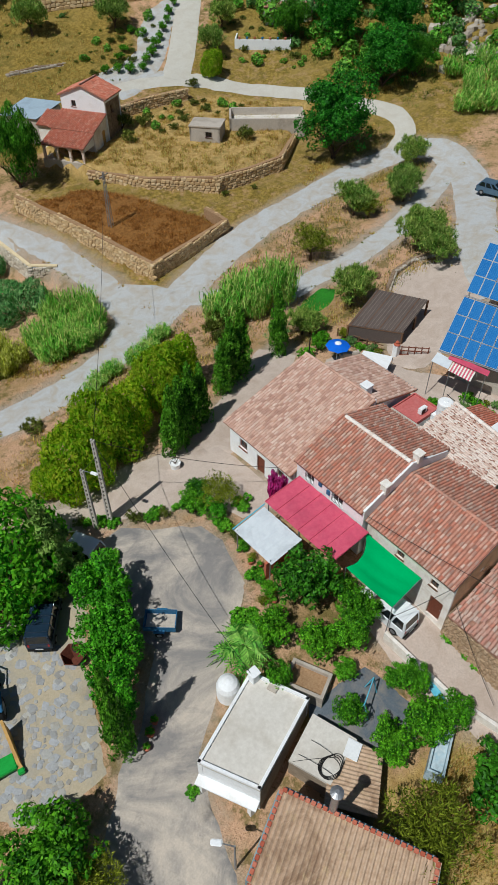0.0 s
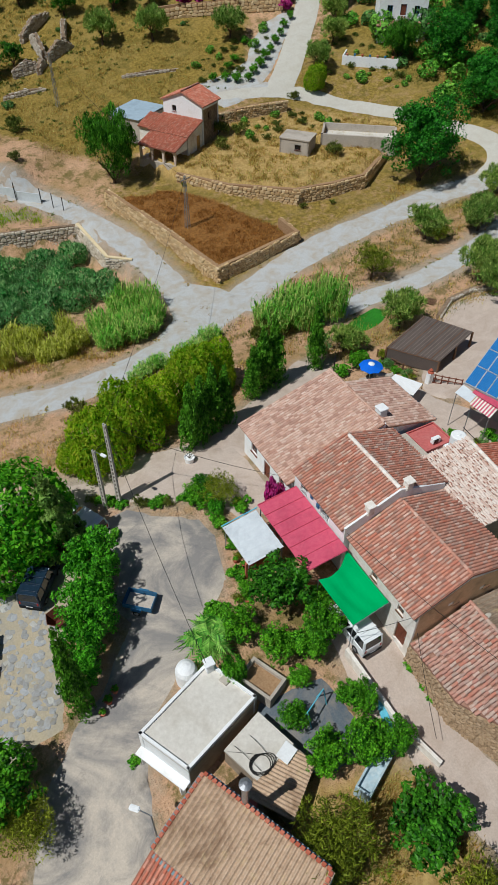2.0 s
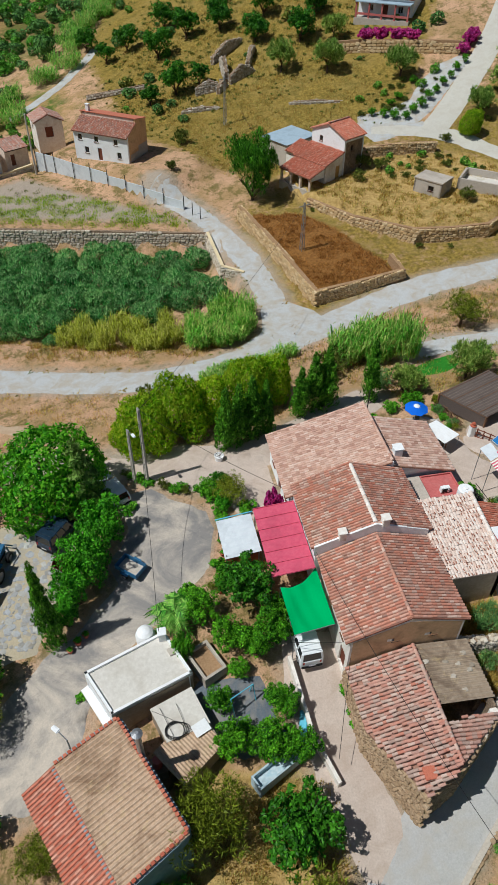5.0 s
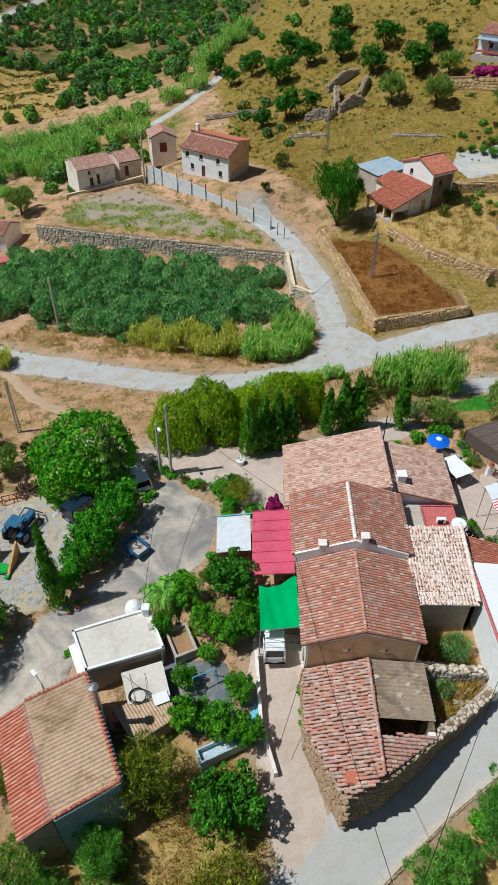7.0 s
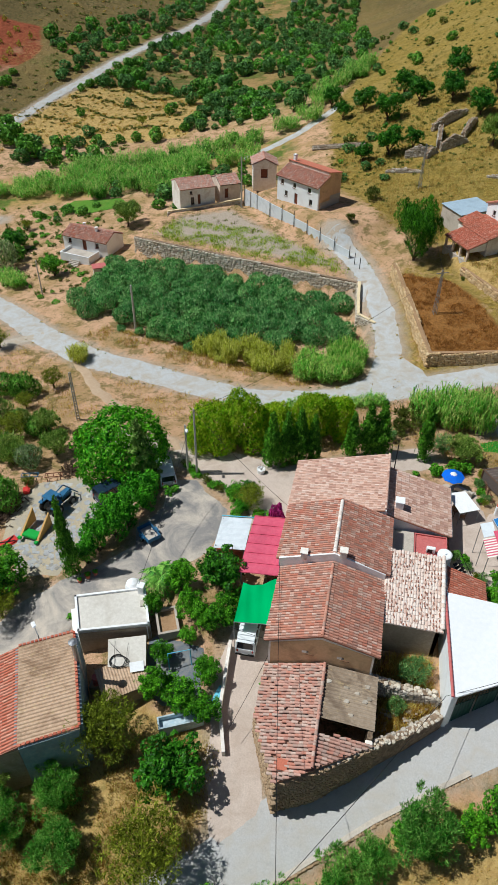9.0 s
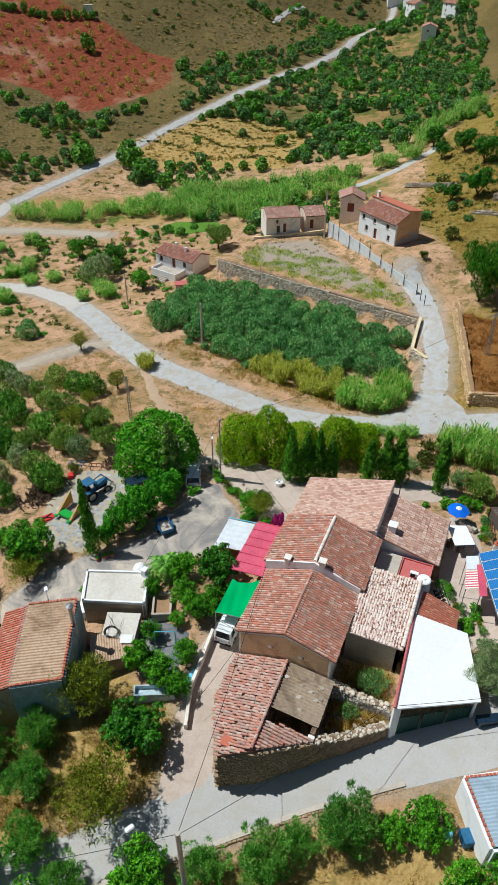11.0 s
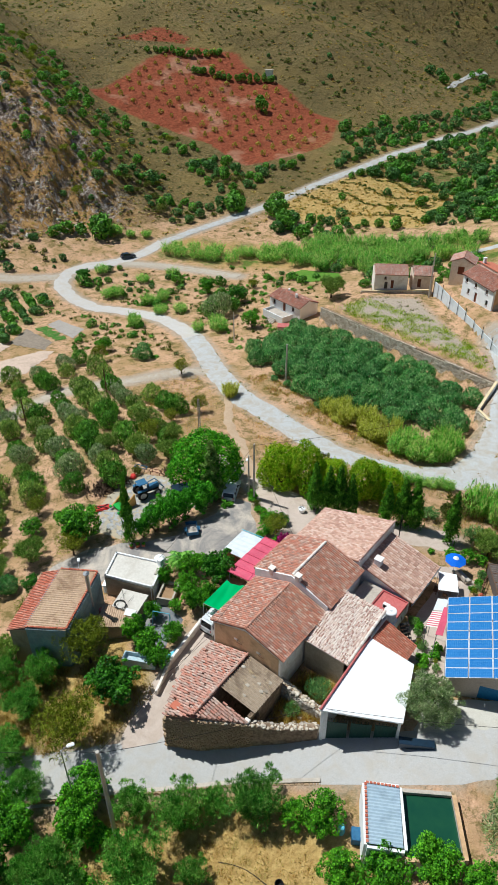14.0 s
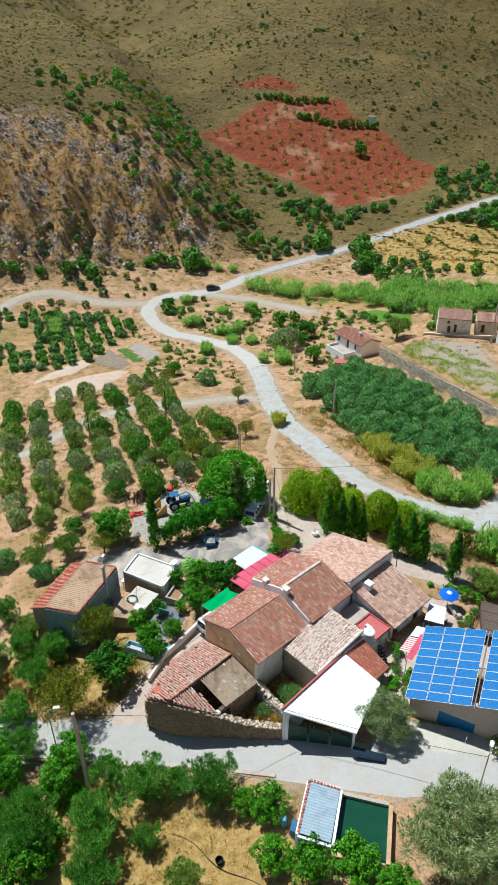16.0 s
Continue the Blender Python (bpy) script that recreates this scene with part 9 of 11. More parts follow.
canes(REED, [(x, y, rng.uniform(3.0, 4.2), rng.uniform(3.6, 4.8)) for x, y in spread([(0, 176), (10, 176), (20, 200), (14, 205)], 18, 92, 0.5)], "cane thicket beside the upper stream", 70, n=80)
canes(REED, [(x, y, rng.uniform(2.4, 3.4), rng.uniform(2.2, 3.2)) for x, y in ((-80.7, 88.2), (-79, 90), (-68, 90.4), (-66.6, 91.6), (-59, 77.3), (-60.4, 78.4), (-81.2, 101.7), (-76.4, 108.9), (-66, 94), (-67.4, 96), (-95, 98.7), (-103.4, 58.4), (-106, 60), (-100, 57), (-112, 121), (-108, 123), (-104, 126), (-116, 118), (-114, 122), (-42, 81), (-39, 84), (-41, 86), (-37, 83), (-60, 87), (-56, 90))], "cane clump between the fields", 67)
plant("shrub", 34.0, 45.8, 2.2, 3.4, "green bush beside the canes")
plant("shrub", 33.2, 43.6, 1.5, 2.2, "green bush beside the canes")
plant("herb", 31.5, 41.5, 1.4, 1.8, "low grey-green shrub behind the cypresses")
plant("herb", 37.6, 40.4, 1.4, 2.2, "low grey-green shrub behind the house")
plant("shrub", 13.2, 46.6, 1.2, 1.6, "sparse tree beside the road")
for x, y, r in ((-20.8, 74.4, 2.2), (-17.6, 70.8, 2.2), (-4.6, 65.2, 1.1), (-7.0, 66.2, 0.9), (2.4, 62.8, 1.2), (-10.2, 66.6, 0.8)):
    plant("grove", x, y, r, r * 1.25, "rounded bush at the grove's corner", "grove corner bushes")
for x, y, r, k in ((-41.2, 62.9, 2.3, "grove"), (-53, 62.4, 2.3, "citrus"), (-51.9, 54.9, 2.2, "row_green"), (-49, 57.6, 2.2, "almond"), (-28, 60.4, 1.9, "almond"), (-13.5, 49.4, 1.9, "almond"), (-58.6, 103.4, 3.2, "citrus"), (-47, 101, 3.2, "dark"), (-44.5, 91.1, 4.0, "row_gold"), (-31.7, 87.6, 2.6, "citrus"), (-94, 91.3, 2.6, "dark"), (-71.4, 156.4, 4.2, "far_green"), (-81.3, 163.4, 4.0, "far_green"), (-95.3, 159.7, 4.2, "far_green"), (-59.7, 110, 2.0, "far_green"), (-116.3, 118.1, 4.6, "far_green"), (-72, 106, 2.4, "far_green"), (-25.5, 111, 3.4, "olive"), (-113, 116, 4.2, "far_green"), (-93, 90, 2.4, "far_green"), (-96, 162, 4, "far_green"), (-85, 171, 3.4, "far_green"), (-80, 166, 3.6, "far_green"), (-72, 161, 3.2, "far"), (-133, 80, 3, "far_green"), (-128, 86, 3, "far_green"), (-48, 92, 2.6, "far_green"), (-44, 96, 2.4, "far_green"), (-52, 101, 2.4, "far_green"), (-50, 112, 1.6, "almond")):
    plant(k, x, y, r, r * 1.4, "green tree on the valley floor", "valley trees")
# scattered trees of the valley and the hills
FREE = [(RED_FIELD, -4), (STRAW_PLOT, 2), (ORCHARD, 0), (GROVE, 0), (VEG_PLOTS, -1), (PLOT, 0)]


def blocked(x, y):
    px, py = np.array([x]), np.array([y])
    for poly, edge in FREE:
        if inside(px, py, poly)[0] > edge:
            return True
    for way in (VALLEY_ROAD, HILL_ROAD, WEST_TRACK, SIDE_TRACK, EAST_TRACK, MAIN_ROAD, CONCRETE_ROAD, UPPER_DRIVE, EAST_ROAD):
        for (ax, ay), (bx_, by_) in zip(way, way[1:]):
            ex, ey = bx_ - ax, by_ - ay
            k = min(1, max(0, ((x - ax) * ex + (y - ay) * ey) / (ex * ex + ey * ey)))
            if math.hypot(x - ax - k * ex, y - ay - k * ey) < 4.5:
                return True
    return False


def wood(name, spots, label, seed, category="trees"):
    """Many far trees joined: spots of (kind, x, y, r, h)."""
    r = random.Random(seed)
    groups = {}
    for kind, x, y, w, h in spots:
        groups.setdefault(kind, []).append((x, y, w, h))
    for kind, places in groups.items():
        srcs = []
        for _, cm in KINDS[kind]:
            srcs.append((np.array([v.co for v in cm.vertices]), np.array([p.vertices[:] for p in cm.polygons])))
        vs, fs, n0 = [], [], 0
        for x, y, w, h in places:
            co, fa = srcs[r.randrange(len(srcs))]
            a = r.uniform(0, math.tau)
            q = co @ np.array([[math.cos(a), math.sin(a), 0], [-math.sin(a), math.cos(a), 0], [0, 0, 1]]) * np.array([w, w, h / 1.45]) + np.array([x, y, gz(x, y) - 0.15])
            vs.append(q), fs.append(fa + n0)
            n0 += len(co)
        me_ = mesh_of(name, np.concatenate(vs).tolist(), np.concatenate(fs).tolist(), KINDS[kind][0][1].materials[0])
        tagged(part(name, me_, None), label, category, "", "stuff")


def scatter(n, x0, x1, y0, y1, kinds, r0, r1, label, group, gaps=-0.12, area=None):
    spots, tries = [], 0
    while len(spots) < n and tries < n * 12:
        tries += 1
        x, y = rng.uniform(x0, x1), rng.uniform(y0, y1)
        if noise.noise((x / 26, y / 26, 5.0)) < gaps or blocked(x, y):
            continue
        if area and inside(np.array([x]), np.array([y]), area)[0] < 0:
            continue
        r = rng.uniform(r0, r1) * (0.7 + 0.6 * rng.random())
        if any(math.hypot(x - q[1], y - q[2]) < 0.85 * (r + q[3]) for q in spots):
            continue
        spots.append((rng.choice(kinds), x, y, r, r * rng.uniform(1.1, 1.5)))
    wood(group.replace(" ", "_"), spots, label, n)


scatter(760, -110, 16, 165, 430, ("far", "far", "far_bright", "far_green", "far"), 1.3, 2.9, "green trees and shrubs of the far valley orchards", "valley trees", -0.25, VALLEY_GREEN)
scatter(150, -75, -8, 150, 230, ("far", "far_green"), 1.6, 3.0, "olive and carob trees across the stream", "stream side trees")
scatter(110, -132, -92, 140, 225, ("far_green", "far", "shrub"), 1.2, 2.8, "dark trees along the field road", "field road trees")
scatter(230, -225, -125, 118, 194, ("far_green", "far", "almond", "far_bright"), 0.9, 2.4, "bushes that fill the gully", "gully bushes", -0.3)
rows = []
for i in range(26):
    for j in range(50):
        u, w = i * 3.6, j * 2.1
        x, y = -140 + 0.41 * u + 0.91 * w + rng.uniform(-0.8, 0.8), 58 + 0.91 * u - 0.41 * w + rng.uniform(-0.8, 0.8)
        if inside(np.array([x]), np.array([y]), [(-77, 55), (-79, 46), (-84, 38), (-110, 30), (-128, 50), (-106, 72), (-92, 80), (-84, 66)])[0] > 0 and noise.noise((x / 14, y / 14, 2.0)) > -0.3:
            rows.append((rng.choice(("far", "far_bright", "far", "far_green")), x, y, rng.uniform(1.1, 1.8), rng.uniform(1.4, 2.3)))
wood("field_trees", rows, "rows of olive bushes on the valley floor", 14)
scatter(60, -150, -100, 56, 100, ("far", "sapling"), 0.8, 1.7, "small almond trees on bare soil", "almond saplings")
scatter(70, -95, -44, 58, 128, ("far", "far_green", "far_bright"), 0.6, 1.5, "small bushes between the tracks", "track bushes")
scatter(380, -380, -140, 50, 300, ("sapling", "sapling", "shrub"), 0.4, 1.2, "dark bushes dotted over the rocky hill", "rocky hill bushes", -0.4)
scatter(420, -360, -50, 262, 520, ("sapling", "sapling", "far"), 0.6, 1.7, "dark bushes dotted over the scrubby hill", "scrub hill bushes", -0.4)
scatter(130, -130, 40, 380, 540, ("far_green", "far", "far_bright"), 2.0, 4.2, "trees round the far village", "village trees")
scatter(40, -40, 2, 116, 140, ("far_green", "far", "far_bright"), 1.4, 2.6, "trees near the stream", "stream trees")
scatter(160, 12, 110, 118, 240, ("far", "sapling", "far_green"), 0.6, 1.8, "low bushes on the dry hillside", "hillside bushes", -0.3)
scatter(75, 54, 84, 84, 112, ("shrub", "shrub", "far_green"), 0.4, 1.1, "low shrubs round the upper lane", "lane shrubs", -0.2)
scatter(130, 84, 130, 60, 120, ("far_green", "far", "far_bright"), 1.2, 3.0, "trees on the upper bank", "upper bank trees", -0.4)
spots = [("dry_tuft" if rng.random() < 0.3 else "tuft", rng.uniform(-420, -40), rng.uniform(40, 520), rng.uniform(0.5, 1.5), rng.uniform(0.4, 1.0)) for _ in range(13000)]
wood("scrub", [q for q in spots if not blocked(q[1], q[2]) and math.hypot(q[1] + 5, q[2] - 45) > 125], "low scrub over the hills", 8, "scrub")
spots = [("dry_tuft" if rng.random() < 0.4 else "tuft", rng.uniform(-900, -420), rng.uniform(-60, 760), rng.uniform(1.4, 4.0), rng.uniform(1.0, 2.6)) for _ in range(5200)]
wood("scrub", spots, "scrub on the distant ridge", 18, "scrub")
terrace_rng = random.Random(44)
spots = [(terrace_rng.choice(("dry_tuft", "dry_tuft", "tuft")), x, y, terrace_rng.uniform(0.4, 1.0), terrace_rng.uniform(0.3, 0.7)) for x, y in spread(STRAW_PLOT, 900, 45)]
for x0, y0, x1, y1 in ((-86, 181, -34, 176), (-80, 190, -36, 186), (-76, 198, -34, 195), (-66, 206, -34, 203)):
    for k in range(60):
        t = (k + terrace_rng.random()) / 60
        spots.append((terrace_rng.choice(("tuft", "tuft", "sapling", "dry_tuft")), x0 + (x1 - x0) * t, y0 + (y1 - y0) * t + 2.2 * math.sin(t * 9) + terrace_rng.uniform(-0.6, 0.6), terrace_rng.uniform(0.5, 1.2), terrace_rng.uniform(0.5, 1.1)))
wood("scrub", spots, "dry grass and weeds on old terraces", 46, "scrub")
for x, y, r, k in ((-60, 172, 2.2, "far"), (-46, 180, 1.8, "almond"), (-68, 186, 1.6, "far_bright"), (-40, 190, 2.4, "far_green"), (-56, 196, 1.8, "far"), (-36, 198, 2.4, "far"), (-38, 168, 2.6, "far_green")):
    plant(k, x, y, r, r * 1.4, "lone tree on an old dry terrace", "valley trees")
spots = [("tuft", rng.uniform(8, 120), rng.uniform(96, 250), rng.uniform(0.25, 0.7), 0.5) for _ in range(1800)]
wood("scrub", [q for q in spots if inside(np.array([q[1]]), np.array([q[2]]), DRY_SLOPE)[0] > 0], "low scrub over the dry slope", 9, "scrub")
spots = [("dry_tuft" if rng.random() < 0.85 else "tuft", -127 - 0.91 * d + 0.41 * a, 92 + 0.41 * d + 0.91 * a, rng.uniform(0.4, 1.1), rng.uniform(0.3, 0.7)) for d, a in ((rng.uniform(2, 75), rng.uniform(-75, 62)) for _ in range(2600))]
wood("scrub", spots, "golden dry scrub on the rocky spur", 16, "scrub")
for d, a in ((3, 14), (4, 18), (2, 22), (2.5, -8), (1.5, -22), (2, -30), (5, -34)):
    r = rng.uniform(2.0, 3.2)
    plant("far_green", -127 - 0.91 * d + 0.41 * a, 92 + 0.41 * d + 0.91 * a, r, r * 1.3, "dark bushy tree at the foot of the cliff", "cliff foot trees")
# almond saplings on the red field
saplings = []
for i in range(16):
    for j in range(12):
        x, y = -205 + i * 7.0, 192 + j * 6.2 + i * 0.8
        if inside(np.array([x]), np.array([y]), RED_FIELD)[0] > 2.5:
            saplings.append(("almond_young", x + rng.uniform(-0.8, 0.8), y + rng.uniform(-0.8, 0.8), rng.uniform(0.9, 1.7), rng.uniform(1.6, 2.6)))
wood("saplings", saplings, "young almond trees in rows on red soil", 12)
plant("far_green", -138, 232, 3.6, 6.2, "lone dark tree on the red field")
for x, y in [*along([(-150, 255), (-160, 247), (-170, 241), (-181, 236)], 2.6, rng, 0.8), *along([(-181, 256), (-190, 246), (-200, 240), (-207, 235)], 2.8, rng, 0.8)]:
    plant("far_green", x, y, rng.uniform(1.4, 2.4), rng.uniform(2.2, 3.6), "dark bush along a field terrace", "terrace bushes")


def tufts(name, spots, material, label, seed, w=0.55, h=0.5, blades=26):
    """Dry grass tufts as one object."""
    r = random.Random(seed)
    verts, faces = [], []
    px, py = np.array([q[0] for q in spots]), np.array([q[1] for q in spots])
    gap = np.full(len(spots), 1e9)
    for way in (*ALL_WAYS, CONCRETE_ROAD, UPPER_DRIVE, LOOP_HEAD, DRIVE, DRIVE_NORTH, FOOT_TRACK):
        for (ax, ay), (bx_, by_) in zip(way, way[1:]):
            ex, ey = bx_ - ax, by_ - ay
            k = np.clip(((px - ax) * ex + (py - ay) * ey) / (ex * ex + ey * ey), 0, 1)
            gap = np.minimum(gap, np.hypot(px - ax - k * ex, py - ay - k * ey))
    for (x, y), g in zip(spots, gap):
        if g < 2.7:
            continue
        z = gz(x, y)
        for k in range(blades):
            a = r.uniform(0, math.tau)
            p = Vector((x + r.gauss(0, w * 0.5), y + r.gauss(0, w * 0.5), z - 0.03))
            d = Vector((math.cos(a), math.sin(a), 0))
            s = Vector((-d.y, d.x, 0)) * 0.03
            hh = h * r.uniform(0.5, 1.1)
            n0 = len(verts)
            verts += [tuple(p - s), tuple(p + s), tuple(p + d * hh * 0.45 + Vector((0, 0, hh)))]
            faces.append((n0, n0 + 1, n0 + 2))
    return tagged(part(name, mesh_of(name, verts, faces, material), None), label, "grass", "", "stuff")


verge_rng = random.Random(210)
spots = []
for way, out in ((LANE, 1.7), (MAIN_ROAD, 2.1), (EAST_ROAD, 2.2), (LOOP, 1.5)):
    for (ax, ay), (bx_, by_) in zip(way, way[1:]):
        long = math.hypot(bx_ - ax, by_ - ay)
        for k in range(int(long * 2.2)):
            t, side = verge_rng.random(), verge_rng.choice((-1, 1)) * out * verge_rng.uniform(0.85, 1.3) / long
            x, y = ax + (bx_ - ax) * t - (by_ - ay) * side, ay + (by_ - ay) * t + (bx_ - ax) * side
            if -30 < x < 90 and noise.noise((x / 4, y / 4, 1.0)) > -0.15:
                spots.append((verge_rng.choice(("tuft", "dry_tuft", "dry_tuft")), x, y, verge_rng.uniform(0.2, 0.55), verge_rng.uniform(0.15, 0.4)))
wood("weeds", spots, "small weeds along the gravel edges", 211, "weeds")
tufts("dry_grass", spread(UPPER_TERRACE, 900, 3), STRAW, "golden dry grass on the upper terrace", 71)
tufts("dry_grass", spread(BROWN_FIELD, 700, 4), BROWN_STRAW, "withered brown grass on the field", 72, h=0.3)
tufts("dry_grass", spread([(33, 5.6), (36.8, 8.2), (36.6, 12.4), (32.6, 12.4), (32.6, 9.4)], 380, 5, 0.2), STRAW, "tall straw grass in the ruined yard", 73, h=0.8)
tufts("dry_grass", spread([(2, 58), (20, 53), (27, 56), (18, 60), (4, 63), (-14, 68), (-16, 64)], 350, 6), STRAW, "dry grass on the road bank", 74)
tufts("dry_grass", spread(PLOT, 160, 8), SCRUB, "weeds on the gravel plot", 75, h=0.35)
tufts("dry_grass", spread([(26, -14), (44, -10), (44, 0), (38, 3), (26, -6)], 260, 9), STRAW, "straw under the olive trees", 76, h=0.3)
tufts("dry_grass", spread([(7, -8), (14, -9), (22, -5), (22, 4), (16, 5), (10, 0)], 700, 10), STRAW, "straw between the garden trees", 77, h=0.4)
tufts("dry_grass", spread([(60, 62), (66, 66), (100, 70), (100, 100), (90, 96), (84, 66)], 500, 11), STRAW, "straw on the upper bank", 78)
plant("herb", 35.2, 10.6, 1.5, 2.6, "feathery tree tobacco in the ruined yard")
plant("herb", 34.2, 8.2, 0.9, 1.6, "feathery shrub in the ruined yard")
for i, (poly, n, mat, label, h) in enumerate((
        ([(34, 36), (60, 37), (78, 50), (80, 58), (40, 57), (30, 50), (20, 48), (12, 40)], 700, SCRUB, "green weeds on the dry verge", 0.4),
        ([(34, 36), (60, 37), (78, 50), (80, 58), (40, 57), (30, 50), (20, 48), (12, 40)], 900, STRAW, "dry grass on the verge", 0.45),
        ([(-30, 50), (-8, 36), (10, 38), (20, 47), (10, 49), (-12, 56), (-26, 62)], 600, STRAW, "dry grass below the road", 0.4),
        ([(26, 100), (36, 92), (52, 98), (62, 108), (60, 122), (40, 128), (26, 118)], 1100, STRAW, "dry grass on the upper slope", 0.45),
        ([(16, 118), (30, 120), (60, 126), (70, 150), (40, 180), (16, 170)], 1300, STRAW, "dry grass on the hillside", 0.6),
        ([(16, 118), (30, 120), (60, 126), (70, 150), (40, 180), (16, 170)], 700, SCRUB, "green weeds on the hillside", 0.6),
        ([(70, 62), (84, 64), (104, 62), (112, 90), (96, 104), (80, 96), (84, 80)], 900, SCRUB, "green weeds on the upper bank", 0.6),
        ([(-12, 103), (-15, 94.5), (0, 89.5), (24, 83.5), (21, 90), (6, 100)], 700, PINE, "yellow-green weeds on the gravel plot", 0.5),
        ([(-60, 20), (-56, 44), (-34, 51), (-16, 49), (-6, 33), (-6, 24), (-18, 5), (-44, 4)], 900, SCRUB, "weeds between the orchard rows", 0.4))):
    tufts("weeds" if mat is not STRAW else "dry_grass", spread(poly, n, 120 + i, 0.2), mat, label, 90 + i, w=0.8, h=h, blades=18)
spots = []
for x, y in spread([(-96, 60), (-60, 56), (-24, 68), (-22, 98), (-30, 124), (-60, 126), (-92, 116), (-80, 90)], 620, 140, 0.2):
    if not blocked(x, y):
        spots.append((rng.choice(("tuft", "tuft", "tuft", "far_bright")), x, y, rng.uniform(0.35, 1.0), rng.uniform(0.5, 1.1)))
wood("weed_bushes", spots, "low green bushes between the tracks", 15)
spots = []
for x, y in spread([(16, 118), (60, 128), (80, 160), (40, 190), (12, 170)], 320, 142, 0.2):
    spots.append(("tuft", x, y, rng.uniform(0.4, 0.9), rng.uniform(0.4, 0.9)))
wood("weed_bushes", spots, "low green bushes in dry grass", 16)

# ---------------------------------------------------------------- vehicles
LAMP_RED = plain("red lens", srgb(170, 24, 20), srgb(190, 36, 30), 6, 1, 0.3, 0.05, 0.002)
LAMP_CLEAR = plain("clear lens", srgb(220, 222, 220), srgb(236, 238, 236), 6, 1, 0.2, 0.05, 0.002)


def wheel(parent, x, y, z, r, w):
    bm = bmesh.new()
    m = Matrix.Translation((x, y, z)) @ Matrix.Rotation(math.pi / 2, 4, "Y")
    lathe(bm, (0, 0, -w / 2), [(r * 0.62, 0), (r * 0.92, 0), (r, w * 0.2), (r, w * 0.8), (r * 0.92, w), (r * 0.62, w)], 18)
    bm.transform(m)
    tyre = part("wheel", bm, RUBBER, parent)
    bm = bmesh.new()
    lathe(bm, (0, 0, -w / 2 - 0.005), [(r * 0.6, 0), (r * 0.5, 0.03), (r * 0.2, 0.01), (r * 0.2, w), (r * 0.5, w - 0.02), (r * 0.6, w + 0.01)], 14)
    bm.transform(m)
    part("rim", bm, STEEL, tyre)


def car(label, length, width, lower, upper, paint, m, rack=0, category="car", name="car"):
    """lower and upper: side outlines (y, z), nose at +y; upper is the glasshouse, drawn in a little."""
    c = thing(name, label, category, at=m)
    bm = bmesh.new()
    h = width / 2
    rows = [[bm.verts.new((x, y, z)) for y, z in lower] for x in (-h, h)]
    bm.faces.new(rows[0]), bm.faces.new(rows[1][::-1])
    for i in range(len(lower)):
        j = (i + 1) % len(lower)
        bm.faces.new((rows[0][j], rows[0][i], rows[1][i], rows[1][j]))
    bmesh.ops.bevel(bm, geom=bm.edges[:], offset=0.05, segments=2, affect="EDGES")
    bmesh.ops.recalc_face_normals(bm, faces=bm.faces[:])
    body = part("body", bm, paint, c)
    bm = bmesh.new()
    (y0, z0), (y1, z1), (y2, z2), (y3, z3) = upper
    k = 0.13
    hexa(bm, [(-h + 0.04, y0, z0), (h - 0.04, y0, z0), (h - 0.04, y3, z3), (-h + 0.04, y3, z3)], [(-h + k, y1, z1), (h - k, y1, z1), (h - k, y2, z2), (-h + k, y2, z2)])
    bmesh.ops.bevel(bm, geom=bm.edges[:], offset=0.04, segments=2, affect="EDGES")
    part("cabin", bm, GLASS, c, "dark glazed cabin")
    part("roof_panel", box(-h + k - 0.02, h - k + 0.02, y1 - 0.03, y2 + 0.03, z1 - 0.02, z1 + 0.045, 0.03), paint, c)
    for x, sx in ((-h + 0.055, 1), (h - 0.055, -1)):
        for t in (0.02, 0.36, 0.68, 0.98):
            bm = bmesh.new()
            ya, yb = y0 + (y3 - y0) * t, y1 + (y2 - y1) * t
            tube(bm, (x, ya, z0 + (z3 - z0) * t), (x + sx * (k - 0.06), yb, z1), 0.075, n=6)
            part("pillar", bm, paint, c)
    for x in (-h + 0.1, h - 0.1):
        bm = bmesh.new()
        tube(bm, (x, y0 + 0.0, z0), (x * 0.9, y1, z1), 0.04, n=6)
        part("pillar", bm, paint, c)
    for y in (length * 0.31, -length * 0.31):
        for x in (-h + 0.08, h - 0.08):
            wheel(c, x, y, 0.31, 0.31, 0.2)
    part("bumper", box(-h + 0.05, h - 0.05, length / 2 - 0.06, length / 2 + 0.06, 0.32, 0.55, 0.03), RUBBER, c)
    part("bumper", box(-h + 0.05, h - 0.05, -length / 2 - 0.06, -length / 2 + 0.06, 0.32, 0.55, 0.03), RUBBER, c)
    for x in (-h + 0.2, h - 0.2):
        part("headlight", box(x - 0.14, x + 0.14, length / 2 - 0.03, length / 2 + 0.02, 0.62, 0.78, 0.02), LAMP_CLEAR, c)
        part("tail_light", box(x - 0.07, x + 0.07, -length / 2 - 0.02, -length / 2 + 0.04, 0.75, 1.05, 0.02), LAMP_RED, c)
        part("mirror", box(x * 1.28 - 0.08, x * 1.28 + 0.08, y3 - 0.45, y3 - 0.32, 1.0, 1.14, 0.02), RUBBER, c)
    part("plate", box(-0.25, 0.25, -length / 2 - 0.075, -length / 2 - 0.062, 0.56, 0.66, 0.004), WHITE, c)
    for i in range(rack):
        y = y1 + (y2 - y1) * (i + 0.5) / rack
        part("roof_bar", box(-h + 0.12, h - 0.12, y - 0.03, y + 0.03, z1 + 0.1, z1 + 0.15, 0.01), paint, c)
    return c


